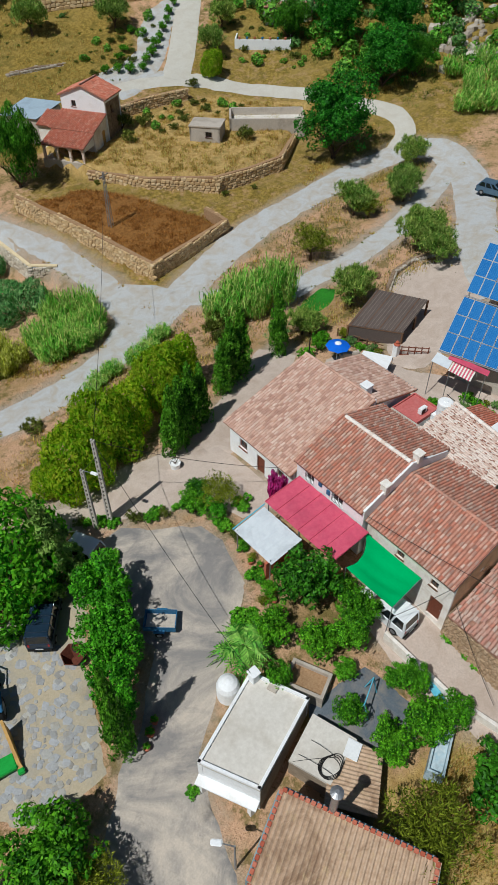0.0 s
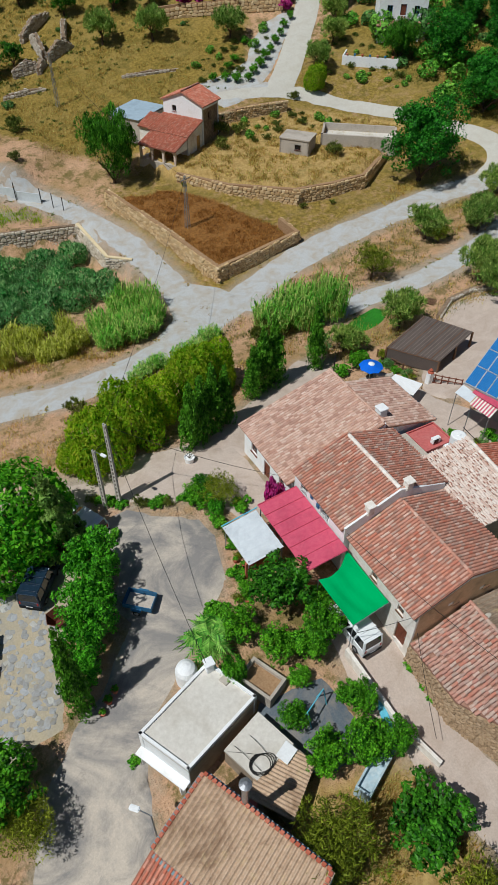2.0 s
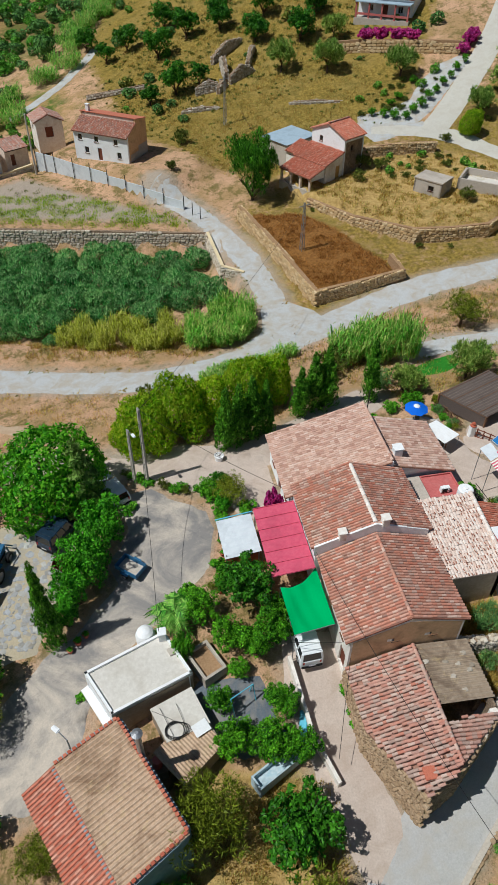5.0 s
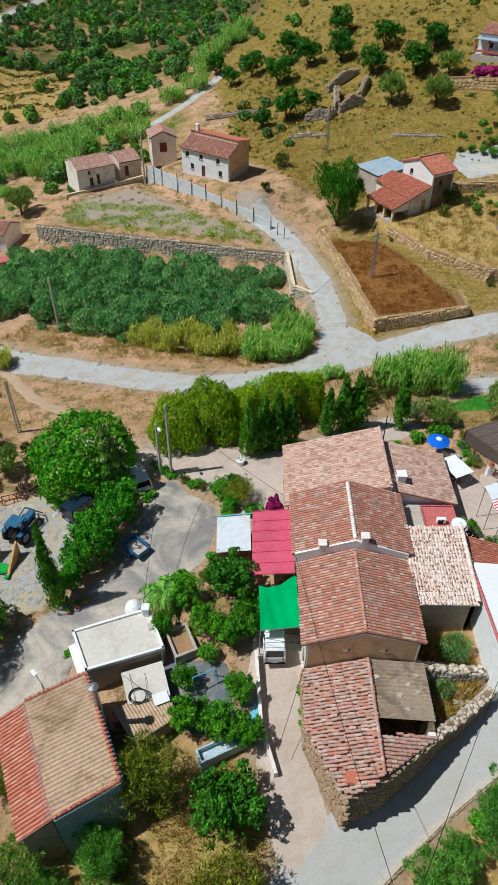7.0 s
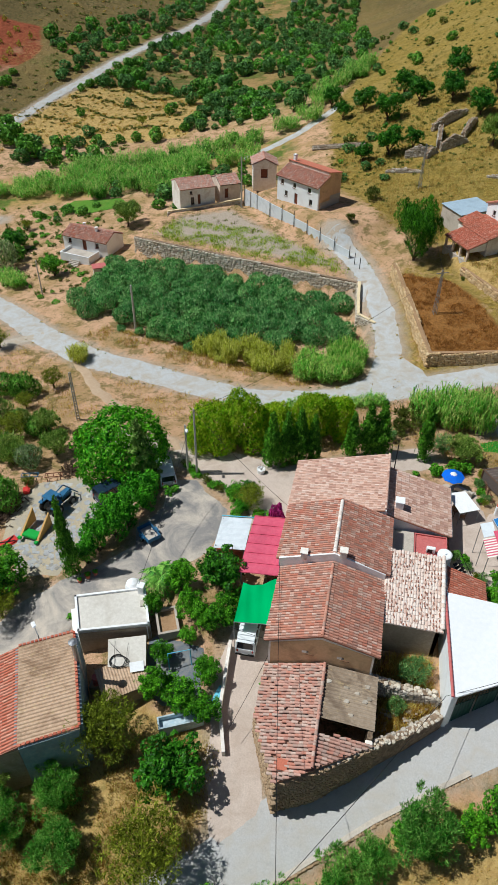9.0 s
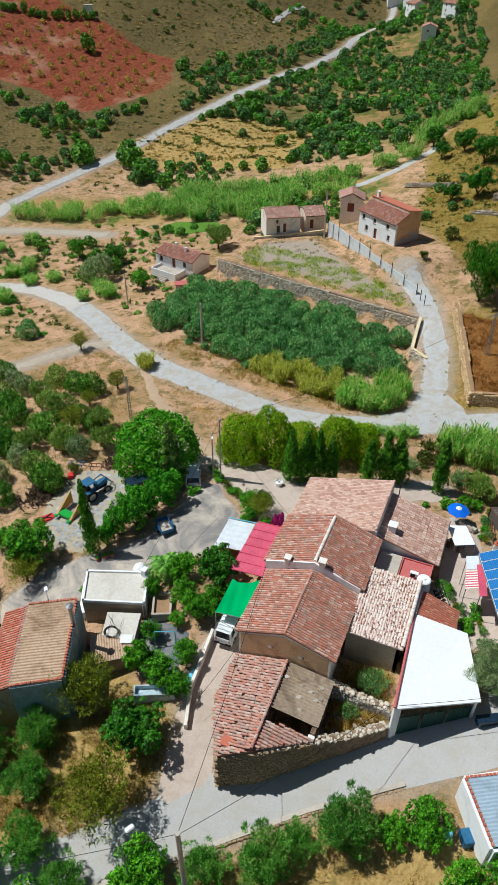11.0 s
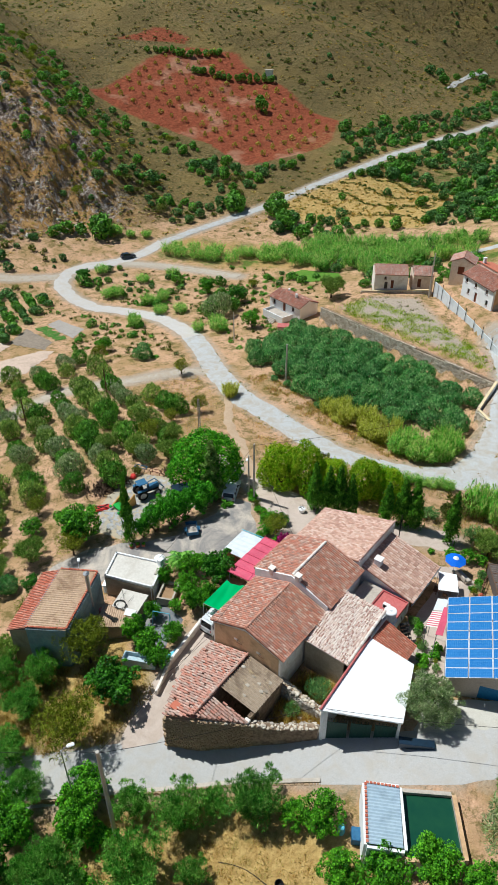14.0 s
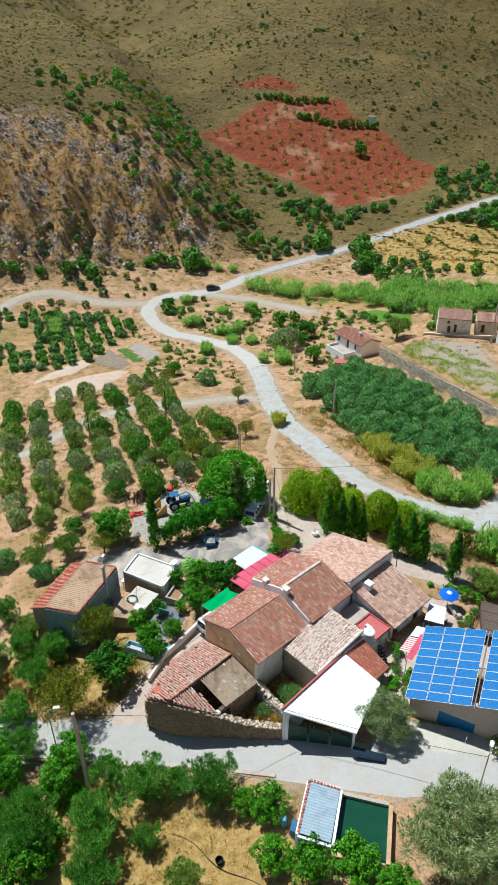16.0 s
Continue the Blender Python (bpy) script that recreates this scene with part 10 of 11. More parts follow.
def parked(x, y, dx, dy):
    return pose(x, y, gz(x, y) + 0.06, 0, 0, math.degrees(math.atan2(-dx, dy)))


car("small white panel van with roof bars under the green net", 4.0, 1.62, [(-2.0, 0.3), (2.0, 0.3), (2.0, 0.75), (1.1, 1.02), (0.75, 1.1), (-2.0, 1.1)], [(-1.97, 1.08), (-1.85, 1.82), (0.3, 1.82), (1.0, 1.05)], CAR_WHITE, parked(22.05, 12.3, -0.03, 1), 5, "van", "van")
car("white estate car in the shade of the trees", 4.3, 1.72, [(-2.15, 0.3), (2.15, 0.3), (2.15, 0.72), (1.2, 0.92), (0.8, 0.98), (-2.15, 1.0)], [(-2.1, 0.98), (-1.85, 1.5), (0.2, 1.5), (1.0, 0.94)], CAR_WHITE, parked(9.1, 30.4, -0.45, 0.89), 2)
car("dark blue off-road car with a ribbed roof", 4.1, 1.7, [(-2.05, 0.4), (2.05, 0.4), (2.05, 0.95), (0.9, 1.05), (-2.05, 1.1)], [(-2.02, 1.08), (-1.95, 1.85), (0.4, 1.85), (0.85, 1.05)], CAR_BLUE, parked(4.7, 26.7, 0.6, 0.8), 4)
car("dark car parked on the valley road", 4.3, 1.75, [(-2.15, 0.3), (2.15, 0.3), (2.15, 0.72), (1.2, 0.92), (0.8, 0.98), (-2.15, 1.0)], [(-2.0, 0.98), (-1.4, 1.45), (0.1, 1.45), (1.0, 0.94)], CAR_BLUE, parked(-97.4, 111.5, 0.4, 0.9))
car("blue-grey hatchback on the gravel road", 4.1, 1.75, [(-2.05, 0.3), (2.05, 0.3), (2.05, 0.72), (1.2, 0.92), (0.8, 0.98), (-2.05, 1.0)], [(-2.0, 0.98), (-1.6, 1.48), (0.1, 1.48), (1.0, 0.94)], CAR_GREY, parked(73.6, 41.4, 0.2, -0.98))

trailer = thing("trailer", "small blue steel trailer with a bare grey floor", "trailer", at=parked(10.35, 21.3, 0.75, -0.66))
bm = bmesh.new()
for a in ((-0.68, -0.64, -1.05, 1.05), (0.64, 0.68, -1.05, 1.05), (-0.64, 0.64, -1.05, -1.01), (-0.64, 0.64, 1.01, 1.05)):
    add_box(bm, *a, 0.45, 0.9)
add_box(bm, -0.64, 0.64, -1.01, 1.01, 0.4, 0.46)
part("bed", bm, BLUE_PAINT, trailer)
part("load", box(-0.6, 0.6, -0.95, 0.95, 0.464, 0.5, 0.01), CONCRETE, trailer, "worn grey floor panel")
for x in (-0.82, 0.82):
    wheel(trailer, x, 0.0, 0.28, 0.28, 0.18)
    part("mudguard", box(x - 0.13, x + 0.13, -0.36, 0.36, 0.6, 0.64, 0.01), BLUE_PAINT, trailer)
bm = bmesh.new()
tube(bm, (-0.5, -1.0, 0.42), (0, -1.9, 0.42), 0.035), tube(bm, (0.5, -1.0, 0.42), (0, -1.9, 0.42), 0.035)
tube(bm, (0, -1.8, 0.0), (0, -1.8, 0.5), 0.03)
part("drawbar", bm, STEEL, trailer)

hopper = thing("steel_hopper", "rusty open steel hopper beside the hedge", "hopper", at=pose(4.9, 23.2, gz(4.9, 23.2), 0, 0, 20))
bm = bmesh.new()
lathe(bm, (0, 0, 0), [(0.35, 0.02), (0.85, 0.9), (0.8, 0.9), (0.3, 0.1)], 6)
part("bowl", bm, RUSTY, hopper)
wire("hose", [(0.5 + 0.32 * math.cos(i * 0.4), 0.1 + 0.32 * math.sin(i * 0.4), 0.75 + 0.008 * i) for i in range(40)], 0.025, BLACK_IRON, hopper)

tractor = thing("tractor", "blue farm tractor with an open cab and front loader", "tractor", at=parked(-0.7, 24.3, 0.35, 0.94))
part("bonnet", box(-0.35, 0.35, 0.3, 1.9, 0.85, 1.45, 0.08), BLUE_PAINT, tractor)
part("chassis", box(-0.3, 0.3, -1.2, 1.8, 0.55, 0.86, 0.04), BLACK_IRON, tractor)
part("seat", box(-0.25, 0.25, -0.8, -0.35, 1.1, 1.55, 0.06), BLACK_IRON, tractor)
part("cab_roof", box(-0.68, 0.68, -1.1, 0.2, 2.2, 2.32, 0.05), BLUE_PAINT, tractor, "faded blue cab roof")
bm = bmesh.new()
for x in (-0.65, 0.65):
    for y in (-1.1, 0.25):
        tube(bm, (x, y, 0.95), (x * 0.95, y, 2.2), 0.04, n=6)
part("cab_post", bm, BLACK_IRON, tractor)
for x in (-0.85, 0.85):
    wheel(tractor, x, -0.75, 0.72, 0.72, 0.4)
    wheel(tractor, x * 0.85, 1.4, 0.45, 0.45, 0.28)
    part("mudguard", box(x - 0.24, x + 0.24, -1.4, 0.0, 1.42, 1.5, 0.04), BLUE_PAINT, tractor)
bm = bmesh.new()
for x in (-0.5, 0.5):
    tube(bm, (x, 0.2, 1.5), (x, 1.6, 1.8), 0.06), tube(bm, (x, 1.6, 1.8), (x, 2.5, 0.6), 0.06)
tube(bm, (-0.5, 2.4, 0.7), (0.5, 2.4, 0.7), 0.05)
part("loader", bm, BLUE_PAINT, tractor)
header = thing("harvest_header", "green machine header with two tall yellow dividers", "machine", at=parked(-1.6, 21.0, 0.15, 0.98))
part("pan", box(-0.85, 0.85, -1.1, -0.1, 0.15, 0.45, 0.05), GREEN_PAINT, header)
for x in (-0.95, 0.95):
    bm = bmesh.new()
    hexa(bm, [(x - 0.16, -1.2, 0.2), (x + 0.16, -1.2, 0.2), (x + 0.14, 1.3, 0.25), (x - 0.14, 1.3, 0.25)], [(x - 0.1, -0.9, 0.4), (x + 0.1, -0.9, 0.4), (x + 0.08, 1.3, 1.9), (x - 0.08, 1.3, 1.9)])
    part("divider", bm, YELLOW_WOOD, header)
    part("shoe", box(x - 0.2, x + 0.2, -1.5, -1.15, 0.05, 0.3, 0.05), GREEN_PAINT, header)
kayak = thing("plastic_sledge", "red plastic hull lying on the ground", "scrap", at=pose(-3.9, 19.3, gz(-3.9, 19.3) + 0.05, 0, 0, -35))
part("hull", box(-0.55, 0.55, -1.1, 1.1, 0.0, 0.28, 0.12), RED_PLASTIC, kayak)
bm = bmesh.new()
tube(bm, (-0.4, -0.7, 0.34), (0.4, 0.7, 0.34), 0.05), tube(bm, (0.3, -0.6, 0.34), (-0.3, 0.8, 0.34), 0.05)
part("strap", bm, BLACK_IRON, kayak)
for k, (x, y, a) in enumerate(((-5.9, 28.4, 15), (-3.2, 28.7, 20))):
    rackt = thing("bedstead", "old rusty steel bed in the yard", "scrap", at=pose(x, y, gz(x, y), 0, 0, a))
    bm = bmesh.new()
    for p, q in (((-0.9, -0.3, 0.6), (0.9, -0.3, 0.6)), ((-0.9, 0.3, 0.6), (0.9, 0.3, 0.6)), ((-0.9, -0.3, 0.6), (-0.9, 0.3, 0.6)), ((0.9, -0.3, 0.6), (0.9, 0.3, 0.6)), ((0, -0.3, 0.6), (0, 0.3, 0.6)), ((-0.7, -0.3, 0), (-0.7, -0.3, 0.6)), ((0.7, -0.3, 0), (0.7, -0.3, 0.6)), ((0.7, 0.3, 0), (0.7, 0.3, 0.6)), ((-0.7, 0.3, 0), (-0.7, 0.3, 0.6))):
        tube(bm, p, q, 0.045, n=6)
    part("frame", bm, RUSTY if k else BLUE_PAINT, rackt)
harrow = thing("harrow", "rusty iron harrow standing in the yard", "machine", at=pose(-5.6, 24.0, gz(-5.6, 24.0), 0, 0, 70))
bm = bmesh.new()
for i in range(5):
    tube(bm, (-0.9 + i * 0.45, -0.5, 0.3), (-0.9 + i * 0.45, 0.5, 0.3), 0.05, n=6)
    tube(bm, (-0.9 + i * 0.45, -0.4, 0.3), (-0.9 + i * 0.45, -0.4, 0.0), 0.03, n=5)
for y in (-0.5, 0.0, 0.5):
    tube(bm, (-1.0, y, 0.34), (1.0, y, 0.34), 0.045, n=6)
part("frame", bm, RUSTY, harrow)
digger = thing("red_machine", "small orange-red machine part on the soil", "machine", at=pose(-5.3, 26.3, gz(-5.3, 26.3), 0, 0, 30))
part("housing", box(-0.35, 0.35, -0.45, 0.45, 0.0, 0.5, 0.1), RED_PLASTIC, digger)
bm = bmesh.new()
tube(bm, (0, 0.3, 0.4), (0.4, 0.9, 0.9), 0.05)
part("arm", bm, RED_PLASTIC, digger)
v, f = [], []
r6 = random.Random(6)
for k in range(520):
    a = Vector((-1.9 + r6.gauss(0, 0.5), 30.3 + r6.gauss(0, 0.5), 0)) if k < 90 else Vector((-7.1 + r6.gauss(0, 0.9), 23.2 + r6.gauss(0, 1.3), 0))
    z = gz(a.x, a.y)
    d = Vector((r6.uniform(-1, 1), r6.uniform(-1, 1), r6.uniform(0.1, 0.9))).normalized() * r6.uniform(0.5, 1.0)
    s_ = Vector((-d.y, d.x, 0)).normalized() * 0.07
    n0 = len(v)
    p = Vector((a.x, a.y, z + 0.05))
    v += [tuple(p - s_), tuple(p + s_), tuple(p + d + s_), tuple(p + d - s_), tuple(p + Vector((0, 0, 0.05))), tuple(p + d + Vector((0, 0, 0.05)))]
    f += [(n0, n0 + 1, n0 + 2, n0 + 3), (n0 + 1, n0 + 4, n0 + 5, n0 + 2), (n0 + 4, n0, n0 + 3, n0 + 5)]
tagged(part("brushwood", mesh_of("brushwood", v, f, BARK), None), "heap of dark dry brushwood", "brushwood", "", "stuff")
v, f = [], []
for k in range(420):
    shape, polys = STONE_SHAPES[r6.randrange(6)]
    x, y = r6.uniform(-3.6, 4.6), r6.uniform(17, 28)
    if inside(np.array([x]), np.array([y]), TRACTOR_YARD)[0] < 0.4:
        continue
    w = r6.uniform(0.25, 0.65)
    n0 = len(v)
    v.extend(map(tuple, shape * np.array([w, w * r6.uniform(0.6, 1), 0.1]) @ np.array([[math.cos(k), math.sin(k), 0], [-math.sin(k), math.cos(k), 0], [0, 0, 1]]) + np.array([x, y, gz(x, y) + 0.04])))
    f.extend(tuple(i + n0 for i in p) for p in polys)
tagged(part("crazy_paving", mesh_of("crazy_paving", v, f, BLUE_STONE), None), "pale broken paving stones of the machine yard", "paving", "", "stuff")


# ---------------------------------------------------------------- poles and wires
def post(name, label, x, y, top, r0, r1, material, category="pole", z0=None):
    t = thing(name, label, category)
    z = gz(x, y) if z0 is None else z0
    bm = bmesh.new()
    tube(bm, (x, y, z - 0.5), (x, y, top), r0, r1, 10)
    part("shaft", bm, material, t)
    return t


def vierendeel(name, label, x, y, z0, top, deg, w0=0.36, w1=0.2):
    """A flat concrete pole of two legs with rungs between them."""
    t = thing(name, label, "pole", at=pose(x, y, z0, 0, 0, deg))
    h = top - z0
    bm = bmesh.new()
    for s in (-1, 1):
        hexa(bm, [(s * w0 / 2 - 0.06, -0.09, -0.5), (s * w0 / 2 + 0.06, -0.09, -0.5), (s * w0 / 2 + 0.06, 0.09, -0.5), (s * w0 / 2 - 0.06, 0.09, -0.5)],
             [(s * w1 / 2 - 0.05, -0.07, h), (s * w1 / 2 + 0.05, -0.07, h), (s * w1 / 2 + 0.05, 0.07, h), (s * w1 / 2 - 0.05, 0.07, h)])
    part("leg", bm, POLE_GREY, t)
    n = int(h / 0.42)
    for i in range(n):
        z = h * (i + 0.6) / n
        w = w0 + (w1 - w0) * z / h
        part("rung", box(-w / 2 + 0.05, w / 2 - 0.05, -0.07, 0.07, z - 0.07, z + 0.07), POLE_GREY, t)
    return t


def lattice_mast(label, x, y, top, w=0.5):
    z = gz(x, y)
    t = thing("lattice_mast", label, "pole", at=pose(x, y, z, 0, 0, 25))
    h = top - z
    bm = bmesh.new()
    legs = [(sx * w / 2, sy * w / 2) for sx, sy in ((-1, -1), (1, -1), (1, 1), (-1, 1))]
    for lx, ly in legs:
        tube(bm, (lx, ly, -0.4), (lx * 0.35, ly * 0.35, h), 0.04, 0.03, 5)
    part("leg", bm, STEEL, t)
    bm = bmesh.new()
    n = int(h / 0.5)
    for i in range(n):
        k0, k1 = 1 - 0.65 * i / n, 1 - 0.65 * (i + 1) / n
        for a, b in zip(legs, legs[1:] + legs[:1]):
            p, q = (a, b) if i % 2 else (b, a)
            tube(bm, (p[0] * k0, p[1] * k0, h * i / n), (q[0] * k1, q[1] * k1, h * (i + 1) / n), 0.022, n=4)
    part("lattice", bm, STEEL, t)
    part("crossarm", box(-0.9, 0.9, -0.05, 0.05, h - 0.5, h - 0.4), STEEL, t)
    return t


pole_a = vierendeel("lamp_post", "pale concrete rung pole with a street lamp", 11.3, 31.2, gz(11.3, 31.2), 4.6, -64)
bm = bmesh.new()
tube(bm, (0, 0, 6.3), (0.9, 0, 6.45), 0.03, n=6)
part("arm", bm, STEEL, pole_a)
part("lamp_head", box(0.75, 1.3, -0.13, 0.13, 6.38, 6.52, 0.05), WHITE, pole_a)
vierendeel("power_pole", "tall pale concrete rung pole", 12.4, 30.9, gz(12.4, 30.9), 7.0, -64)
lattice_mast("grey steel lattice mast in the brown field", 36.9, 70.6, 6.2)
lattice_mast("grey steel lattice mast on the dry slope", 33.5, 113.7, gz(33.5, 113.7) + 8.0)
lattice_mast("grey steel lattice mast beside the far orchard", -18.8, 13.2, 1.2)
p1 = post("power_pole", "round concrete pole at the edge of the olive grove", -8.0, 67.2, 0.6, 0.2, 0.15, POLE_GREY)
p2 = post("power_pole", "round concrete pole beside the boundary wall", -0.6, 110.4, 7.4, 0.18, 0.13, POLE_GREY)
p3 = post("power_pole", "leaning concrete pole below the road", 27.6, -7.5, 7.1, 0.2, 0.15, POLE_GREY)
p4 = post("power_pole", "thin pole beside the white low house", -30.2, 79.4, -3.0, 0.14, 0.1, POLE_GREY)
p5 = post("power_pole", "dark thin pole in the orchard", -33.0, 45.6, -3.4, 0.12, 0.09, WOOD)
p6 = post("power_pole", "dark thin pole in the orchard", -36.1, 30.1, -3.6, 0.12, 0.09, WOOD)
p7 = vierendeel("power_pole", "weathered concrete rung pole beside the track", -6.1, 41.2, gz(-6.1, 41.2), 2.0, 40)
for x, y, top, reach, name_ in ((23.7, -8.2, 4.5, (0.3, 0.5), "below the road"), (52.9, 14.6, 7.2, (-0.2, 0.6), "beside the workshop"), (5.7, 7.9, 0.4, (-0.5, 0.5), "beside the barn")):
    lp = post("street_lamp", "slim grey street lamp " + name_, x, y, top - 0.3, 0.07, 0.05, STEEL, "street lamp")
    bm = bmesh.new()
    tube(bm, (x, y, top - 0.35), (x + reach[0], y + reach[1], top), 0.035, n=6)
    part("arm", bm, STEEL, lp)
    part("lamp_head", box(-0.16, 0.16, -0.1, 0.5, -0.07, 0.07, 0.05, m=pose(x + reach[0], y + reach[1], top, 0, 0, math.degrees(math.atan2(-reach[0], reach[1])))), WHITE, lp)
post("flue_pole", "dark thin pole behind the pale roof", 32.4, 30.9, 6.1, 0.06, 0.05, BLACK_IRON)
for a, b, d in (((27.6, -7.5, 7.0), (23.7, 16.3, 3.9), 0.9), ((27.6, -7.5, 6.9), (36.9, 7.4, 3.5), 0.4), ((12.4, 30.9, 6.9), (23.6, 24.0, 2.3), 0.5), ((12.4, 30.9, 6.9), (12.0, 14.0, 0.5), 0.6), ((12.4, 30.9, 6.8), (36.9, 70.6, 6.0), 1.2), ((11.1, 31.4, 4.2), (12.4, 30.9, 5.4), 0.05),
                ((27.6, -7.5, 7.0), (8, -17.0, 1.0), 0.6), ((36.9, 70.6, 6.0), (33.5, 113.7, 10.8), 1.4), ((-33.0, 45.6, -3.5), (-36.1, 30.1, -3.7), 0.3), ((-36.1, 30.1, -3.7), (-18.8, 13.2, 1.0), 0.5), ((36.9, 7.4, 3.5), (52.9, 14.6, 6.6), 0.4), ((24.0, 9.4, 3.2), (20.6, 11.0, 1.6), 0.1), ((22.2, 4.0, -1.0), (24.2, 9.0, 1.8), 0.2)):
    wire("cable", sag(a, b, d, 18), 0.018, BLACK_IRON, None, "thin black overhead cable", "cable")

# ---------------------------------------------------------------- terrace and garden things
parasol = thing("parasol", "blue and white garden parasol on a pole", "parasol")
bm = bmesh.new()
apex = Vector((38.35, 33.0, 1.85))
n = 8
rim = [apex + Vector((1.15 * math.cos(i * math.tau / n), 1.15 * math.sin(i * math.tau / n), -0.45)) for i in range(n)]
for i in range(n):
    p, q = rim[i], rim[(i + 1) % n]
    m_ = (p + q) / 2 + Vector((0, 0, 0.05))
    hexa(bm, [tuple(v_ - Vector((0, 0, 0.02))) for v_ in (apex, p, m_)], [tuple(v_) for v_ in (apex, p, m_)])
    hexa(bm, [tuple(v_ - Vector((0, 0, 0.02))) for v_ in (apex, m_, q)], [tuple(v_) for v_ in (apex, m_, q)])
part("canopy", bm, plain("blue canvas", srgb(16, 96, 214), srgb(26, 112, 228), 10, 0.8, 0.8, 0.1, 0.005), parasol)
bm = bmesh.new()
lathe(bm, apex + Vector((0, 0, -0.13)), [(0.34, 0), (0.2, 0.09), (0.02, 0.17)], 8)
part("crown_patch", bm, WHITE, parasol, "white patch at the parasol's top")
bm = bmesh.new()
tube(bm, (38.35, 33.0, gz(38.35, 33)), apex, 0.03, n=8)
part("pole", bm, WHITE, parasol)
bm = bmesh.new()
lathe(bm, (38.35, 33.0, gz(38.35, 33)), [(0.3, 0), (0.3, 0.12), (0.06, 0.16)], 12)
part("foot", bm, CONCRETE, parasol)
sofa = thing("garden_sofa", "grey cushioned garden sofa beside the parasol", "sofa", at=pose(39.7, 32.6, gz(39.7, 32.6), 0, 0, 150))
part("seat", box(-0.8, 0.8, -0.35, 0.35, 0.15, 0.45, 0.06), CONCRETE, sofa)
part("backrest", box(-0.8, 0.8, 0.3, 0.5, 0.3, 0.85, 0.06), CONCRETE, sofa)
for x in (-0.85, 0.85):
    part("armrest", box(x - 0.08, x + 0.08, -0.35, 0.45, 0.1, 0.6, 0.04), CONCRETE, sofa)
sail = thing("canopy", "white square sun canopy over the terrace", "canopy")
TC = [(37.7, 30.1, 1.65), (38.8, 27.5, 1.75), (40.6, 28.4, 1.75), (39.4, 30.8, 1.65)]
slab("sheet", TC, 0.04, WHITE, sail)
for x, y, z in TC:
    bm = bmesh.new()
    tube(bm, (x, y, gz(x, y)), (x, y, z - 0.04), 0.03, n=6)
    part("post", bm, STEEL, sail)
table = thing("garden_table", "dark garden table under the canopy", "table", at=pose(39.0, 29.2, gz(39, 29.2), 0, 0, 20))
part("tabletop", box(-0.7, 0.7, -0.45, 0.45, 0.7, 0.75, 0.01), WOOD, table)
for x in (-0.6, 0.6):
    for y in (-0.36, 0.36):
        part("leg", box(x - 0.03, x + 0.03, y - 0.03, y + 0.03, 0, 0.7), WOOD, table)
for k in range(4):
    ch = thing("garden_chair", "brown garden chair at the terrace table", "chair", "terrace chairs", at=pose(38.2 + k * 0.55, 28.5 + (k % 2) * 1.5, gz(38.5, 29), 0, 0, 90 * k))
    part("seat", box(-0.22, 0.22, -0.22, 0.22, 0.42, 0.46, 0.01), WOOD, ch)
    part("backrest", box(-0.22, 0.22, 0.19, 0.23, 0.46, 0.9, 0.01), WOOD, ch)
    for x in (-0.19, 0.19):
        for y in (-0.19, 0.19):
            part("leg", box(x - 0.02, x + 0.02, y - 0.02, y + 0.02, 0, 0.42), WOOD, ch)
fenceline = [(41.6, 36.0), (41.8, 33.4), (42.2, 30.8)]
gate_fence = thing("rail_fence", "brown timber rail fence along the terrace bed", "fence")
for (ax, ay), (bx_, by_) in zip(fenceline, fenceline[1:]):
    for k in range(3):
        x, y = ax + (bx_ - ax) * k / 3, ay + (by_ - ay) * k / 3
        part("post", box(x - 0.06, x + 0.06, y - 0.06, y + 0.06, gz(x, y) - 0.2, gz(x, y) + 0.9, 0.01), WOOD, gate_fence)
    for z in (0.35, 0.75):
        bm = bmesh.new()
        tube(bm, (ax, ay, gz(ax, ay) + z), (bx_, by_, gz(bx_, by_) + z), 0.045, n=6)
        part("rail", bm, WOOD, gate_fence)
pier = thing("gate_pier", "white gate pier with a lantern cap", "pier")
part("shaft", box(42.3, 42.8, 29.3, 29.8, gz(42.5, 29.5) - 0.3, 1.5, 0.03), WHITE, pier)
bm = bmesh.new()
lathe(bm, (42.55, 29.55, 1.5), [(0.3, 0), (0.3, 0.08), (0.14, 0.16), (0.2, 0.3), (0.05, 0.45)], 10)
part("cap", bm, BRICK, pier)
gate = thing("gate", "brown timber gate at the car park", "gate")
for z in (0.35, 0.8, 1.2):
    bm = bmesh.new()
    tube(bm, (42.8, 29.3, z + 0.1), (44.6, 27.4, z + 0.1), 0.05, n=6)
    part("rail", bm, DOOR_WOOD, gate)
for k in range(5):
    x, y = 42.9 + k * 0.42, 29.2 - k * 0.44
    part("paling", box(x - 0.05, x + 0.05, y - 0.03, y + 0.03, gz(x, y) - 0.05, 1.4), DOOR_WOOD, gate)
stairs = thing("steel_stair", "steep black steel stair beside the water tank", "stair")
bm = bmesh.new()
for s_ in (0, 0.7):
    tube(bm, (37.9 + s_ * 0.6, 20.6 + s_ * 0.7, 2.4), (39.9 + s_ * 0.6, 18.7 + s_ * 0.7, 0.0), 0.05, n=6)
    tube(bm, (37.9 + s_ * 0.6, 20.6 + s_ * 0.7, 3.3), (39.9 + s_ * 0.6, 18.7 + s_ * 0.7, 0.9), 0.03, n=6)
part("stringer", bm, BLACK_IRON, stairs)
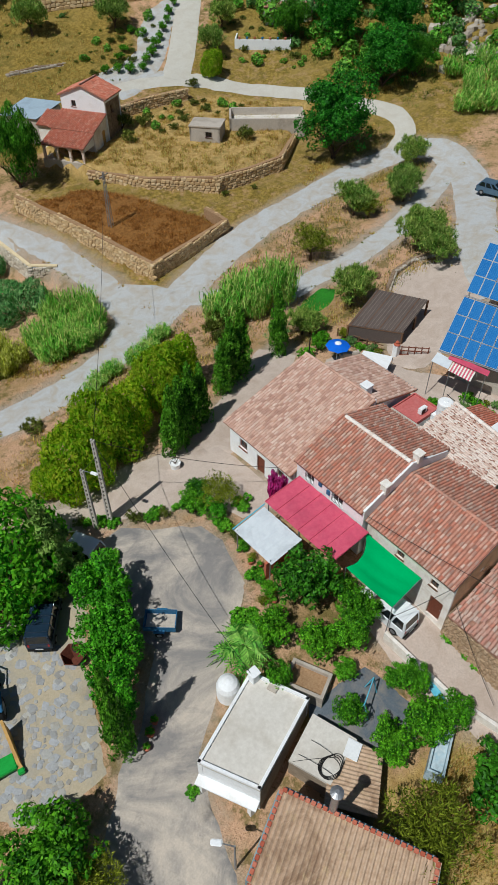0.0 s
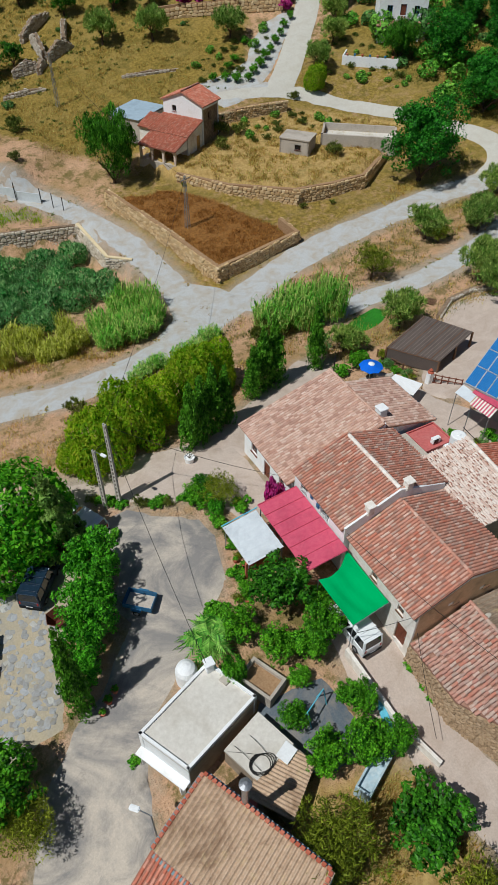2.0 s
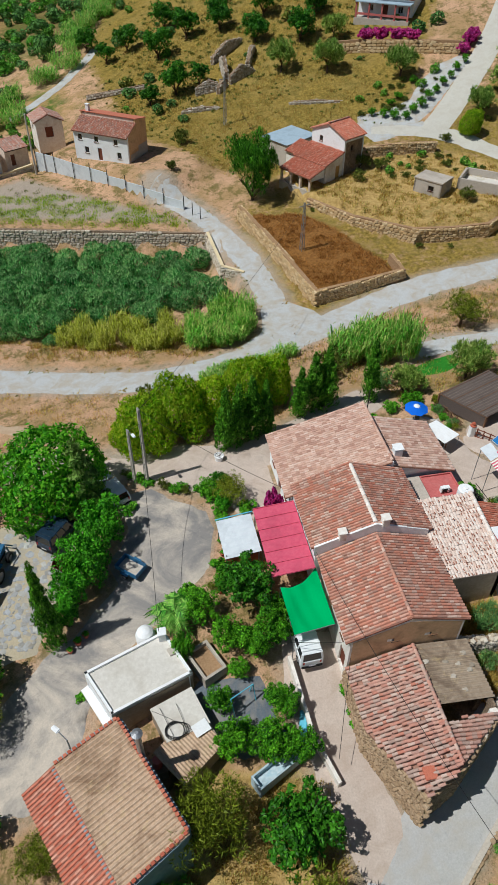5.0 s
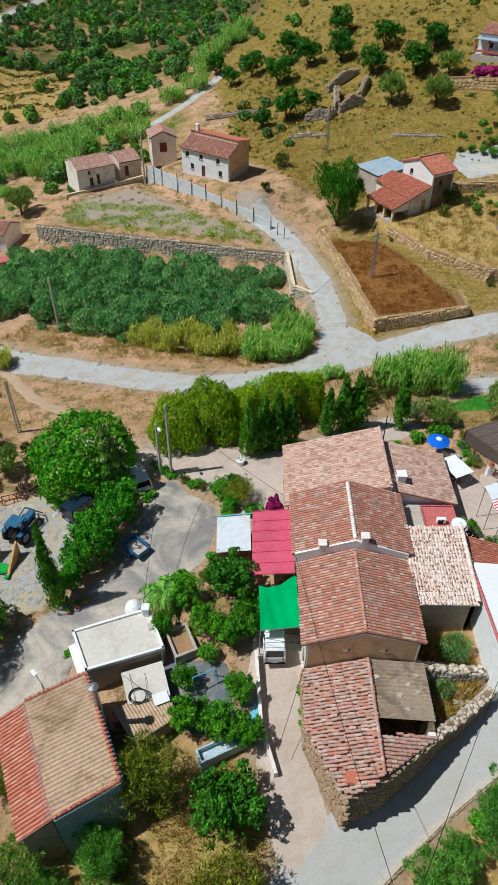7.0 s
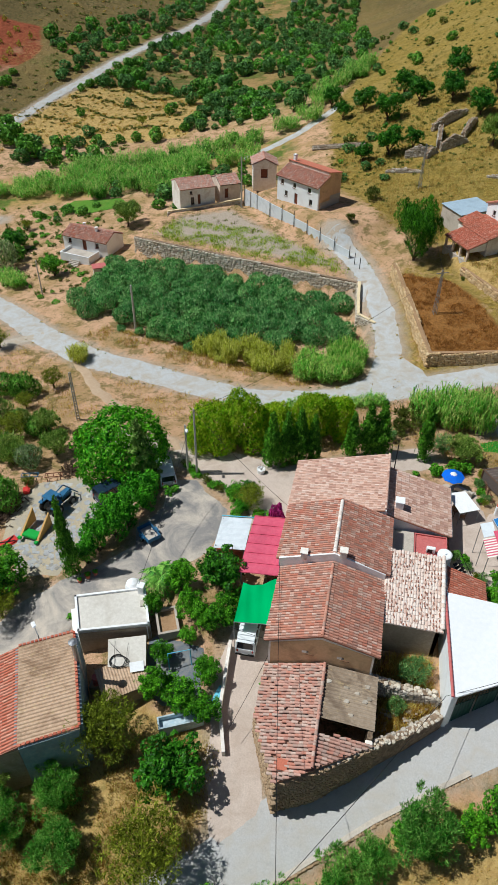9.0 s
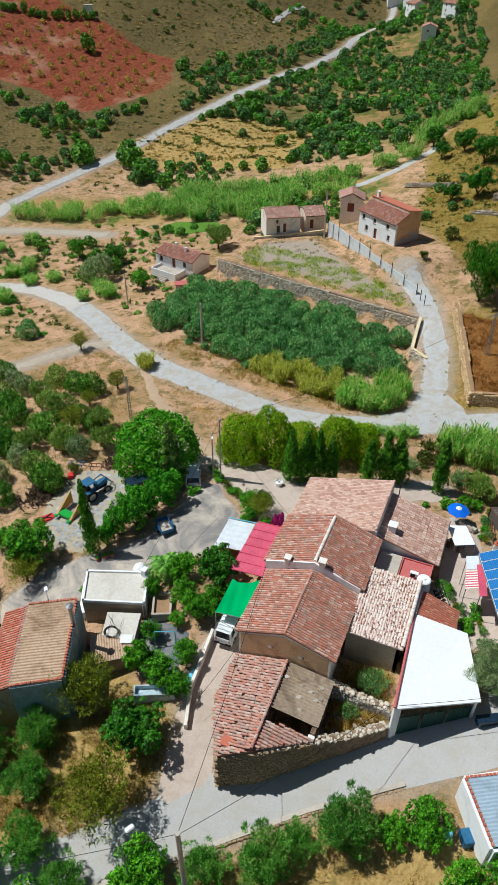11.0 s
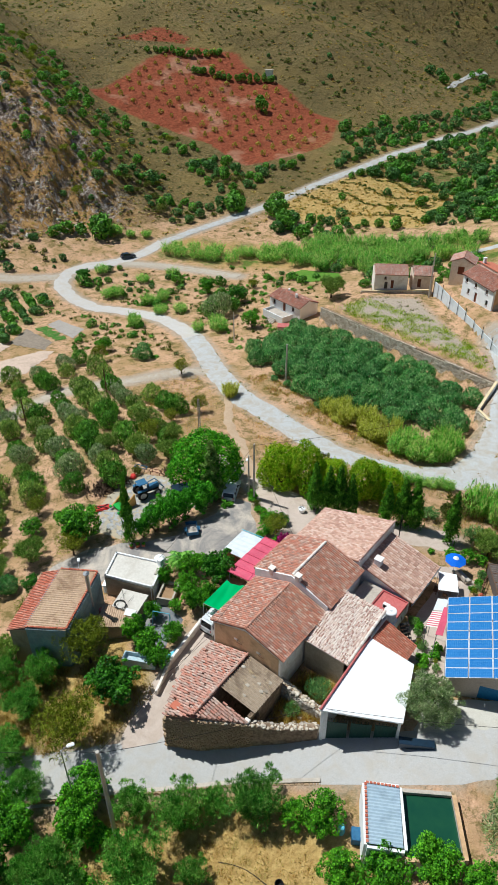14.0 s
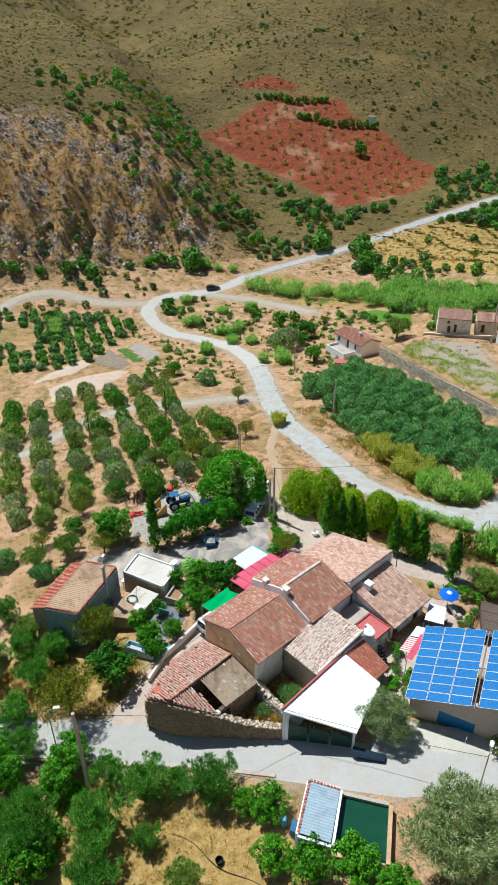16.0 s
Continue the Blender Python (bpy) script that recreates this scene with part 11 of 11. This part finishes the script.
for k in range(11):
    t = (k + 0.5) / 11
    a = Vector((37.9, 20.6, 2.4)).lerp(Vector((39.9, 18.7, 0.0)), t)
    part("tread", box(-0.02, 0.86, -0.12, 0.12, -0.015, 0.015, m=Matrix.Translation(a) @ Matrix.Rotation(math.atan2(0.7, 0.6), 4, "Z")), BLACK_IRON, stairs)
for k, (x, y, r) in enumerate(((39.2, 22.6, 0.6), (40.2, 20.6, 0.55), (41.4, 18.4, 0.6), (38.6, 23.2, 0.5), (40.4, 17.8, 0.5), (41.3, 32.6, 0.55), (41.1, 31.2, 0.45), (41.2, 34.4, 0.5), (37.0, 35.6, 1.0), (38.8, 35.8, 1.1), (40.2, 36.6, 0.9), (35.0, 34.8, 0.5))):
    plant("vine" if k % 3 else "citrus", x, y, r, r * 1.5, "leafy potted plants of the terrace bed", "terrace plants")
bed_rng = random.Random(33)
for path, gap in (([(38.2, 22.8), (39.6, 21.6), (40.6, 19.4), (41.4, 17.4)], 0.7), ([(42.0, 21.4), (42.6, 19.0), (43.0, 17.6)], 0.8), ([(41.2, 35.6), (41.3, 33.0), (41.8, 30.6)], 0.8)):
    for x, y in along(path, gap, bed_rng, 0.4):
        r = bed_rng.uniform(0.3, 0.75)
        plant(bed_rng.choice(("vine", "citrus", "herb", "almond", "vine")), x, y, r, r * bed_rng.uniform(1.2, 2.0), "leafy plants of the terrace bed", "terrace plants")
plant("olive", 39.6, 39.0, 1.7, 2.6, "grey-green olive behind the terrace")
planter = thing("planter", "white round planter with dry stems on the forecourt", "planter")
bm = bmesh.new()
zp = gz(19.1, 31.9)
lathe(bm, (19.1, 31.9, zp), [(0.36, 0), (0.42, 0.55), (0.46, 0.62), (0.4, 0.62), (0.36, 0.5)], 16)
part("tub", bm, WHITE, planter)
for k in range(8):
    bm = bmesh.new()
    tube(bm, (19.1, 31.9, zp + 0.45), (19.1 + 0.3 * math.cos(k), 31.9 + 0.3 * math.sin(k), zp + 1.0), 0.015, n=4)
    part("stem", bm, BARK, planter)
for x, y, r in ((6.0, 16.3, 0.28), (6.6, 16.7, 0.24), (5.4, 15.8, 0.22), (17.6, 20.8, 0.2), (17.9, 20.2, 0.2), (17.5, 19.6, 0.24), (16.9, 17.6, 0.22)):
    pt = thing("flower_pot", "terracotta flower pot at the yard's edge", "flower pot", "yard pots")
    bm = bmesh.new()
    lathe(bm, (x, y, gz(x, y) + 0.05), [(r * 0.7, 0), (r, r * 1.5), (r * 1.1, r * 1.6), (r * 0.9, r * 1.6)], 12)
    part("pot", bm, BRICK, pt)
    cm = KINDS["vine"][0][1]
    o = new("plant", cm)
    o.parent, o.matrix_basis = pt, Matrix.Translation((x, y, gz(x, y) + 0.05 + r * 1.2)) @ Matrix.Diagonal((r * 1.3, r * 1.3, r * 1.3, 1))
swing = thing("clothes_frame", "turquoise steel garden frame on the wet floor", "frame", at=pose(17.0, 9.2, gz(17, 9.2) + 0.05, 0, 0, 25))
bm = bmesh.new()
for p, q in (((-0.9, -0.4, 0), (-0.9, 0, 1.7)), ((-0.9, 0.4, 0), (-0.9, 0, 1.7)), ((0.9, -0.4, 0), (0.9, 0, 1.7)), ((0.9, 0.4, 0), (0.9, 0, 1.7)), ((-0.9, 0, 1.7), (0.9, 0, 1.7))):
    tube(bm, p, q, 0.04, n=6)
part("frame", bm, SKY_BLUE, swing)
tub = thing("water_tub", "small black rubber tub under the olives", "tub", at=pose(40.9, -3.2, gz(40.9, -3.2), 0, 0, 0))
bm = bmesh.new()
lathe(bm, (0, 0, 0), [(0.26, 0), (0.34, 0.4), (0.3, 0.4), (0.22, 0.06)], 14)
part("bowl", bm, RUBBER, tub)
barrel = thing("barrel", "pale blue plastic barrel beside a citrus tree", "barrel", at=pose(42.8, 2.2, gz(42.8, 2.2), 0, 0, 0))
bm = bmesh.new()
lathe(bm, (0, 0, 0), [(0.27, 0), (0.3, 0.2), (0.3, 0.7), (0.26, 0.9), (0.2, 0.92)], 14)
part("drum", bm, SKY_BLUE, barrel)
boat = thing("white_tub", "old white tub among the citrus trees", "tub", at=pose(50.6, 1.2, gz(50.6, 1.2), 0, 0, 40))
part("shell", box(-0.4, 0.4, -0.8, 0.8, 0.0, 0.6, 0.12), WHITE, boat)
wire("pipe", [(36 + i, -4.4 + 0.22 * i + 0.3 * math.sin(i * 0.9), gz(36 + i, -4.4 + 0.22 * i) + 0.06) for i in range(10)], 0.03, BLACK_IRON, None, "black irrigation pipe on the dry soil", "pipe")
blue_box = thing("storage_box", "dark blue storage bench beside the garage", "bench", at=pose(44.5, 11.0, gz(44.5, 11.0), 0, 0, 30))
part("chest", box(-1.4, 1.4, -0.3, 0.3, 0, 0.6, 0.03), CAR_BLUE, blue_box)
part("lid", box(-1.44, 1.44, -0.34, 0.34, 0.604, 0.66, 0.02), CAR_BLUE, blue_box)
chute = thing("water_slide", "weathered blue and white trough along the garden wall", "trough", at=pose(20.6, 6.6, gz(20.6, 6.6) + 0.4, 8, 0, -15))
part("channel", box(-0.25, 0.25, -1.2, 1.2, 0, 0.2, 0.06), SKY_BLUE, chute)
pallets = thing("pallet", "grey timber pallet beside the road", "pallet", at=pose(52.2, 40.6, gz(52.2, 40.6), 0, 0, 30))
for k in range(6):
    part("slat", box(-0.6, 0.6, -0.5 + k * 0.19, -0.36 + k * 0.19, 0.1, 0.13), WOOD, pallets)
for k in range(3):
    part("block", box(-0.55 + k * 0.5, -0.45 + k * 0.5, -0.5, 0.6, 0, 0.1), WOOD, pallets)
LAWN = plain("lawn", srgb(36, 110, 24), srgb(58, 140, 34), 6, 0.6, 0.9, 0.6, 0.04, dirt=srgb(30, 84, 20))
MEADOW = plain("irrigated grass", srgb(70, 118, 30), srgb(104, 146, 44), 2, 0.5, 0.9, 0.8, 0.1, dirt=srgb(120, 128, 60), dirty=0.6)
draped("lawn", [(42.3, 41.0), (45.0, 40.6), (48.0, 42.4), (47.4, 44.0), (44.4, 43.8), (42.0, 42.6)], LAWN, "small watered bright green lawn", 0.07, 0.8, "lawn")
VEG_GREEN = plain("leafy crop", srgb(52, 104, 34), srgb(96, 144, 54), 3, 0.8, 0.9, 1.0, 0.15, dirt=srgb(150, 128, 92), dirty=0.7)
NET_SOIL = plain("netted soil", srgb(160, 152, 144), srgb(176, 168, 160), 3, 0.5, 0.97, 0.5, 0.05)
FALLOW = plain("fallow soil", srgb(192, 168, 150), srgb(212, 190, 172), 3, 0.5, 0.97, 0.5, 0.05)
PLOUGHED = plain("ploughed soil", srgb(130, 118, 104), srgb(160, 146, 130), 2, 0.5, 0.97, 0.7, 0.08)
draped("garden_bed", [(-79.6, 63.4), (-68.6, 61.4), (-67.2, 63.6), (-78.6, 66.2)], VEG_GREEN, "green vegetable bed in the valley", 0.14, 1.5, "vegetable bed", 1.0)
draped("fallow_plot", [(-60, 34.4), (-58.5, 46), (-63.5, 57.0), (-66.4, 55.6), (-69.6, 46.4), (-69, 38)], FALLOW, "bare tan fallow vegetable plot", 0.12, 1.5, "field", 0.9)
draped("fallow_plot", [(-74.4, 36.6), (-73, 46), (-75.6, 53.6), (-80, 53.0), (-77.5, 42)], FALLOW, "bare tan strip between vegetable rows", 0.12, 1.5, "field", 0.9)
draped("fallow_plot", [(-77, 54.2), (-66.2, 56.2), (-68.8, 60.4), (-81, 62.2)], PLOUGHED, "grey ploughed vegetable plot", 0.12, 1.5, "field", 0.5)
draped("fallow_plot", [(-79, 66.8), (-66.3, 64.2), (-68.7, 69.7), (-79.4, 70.4)], NET_SOIL, "grey netted vegetable plot", 0.12, 1.5, "field", 0.5)
draped("green_field", [(-48, 124), (-40, 120), (-30, 124), (-34, 129), (-46, 129)], MEADOW, "bright green irrigated field by the stream", 0.15, 2.0, "field")
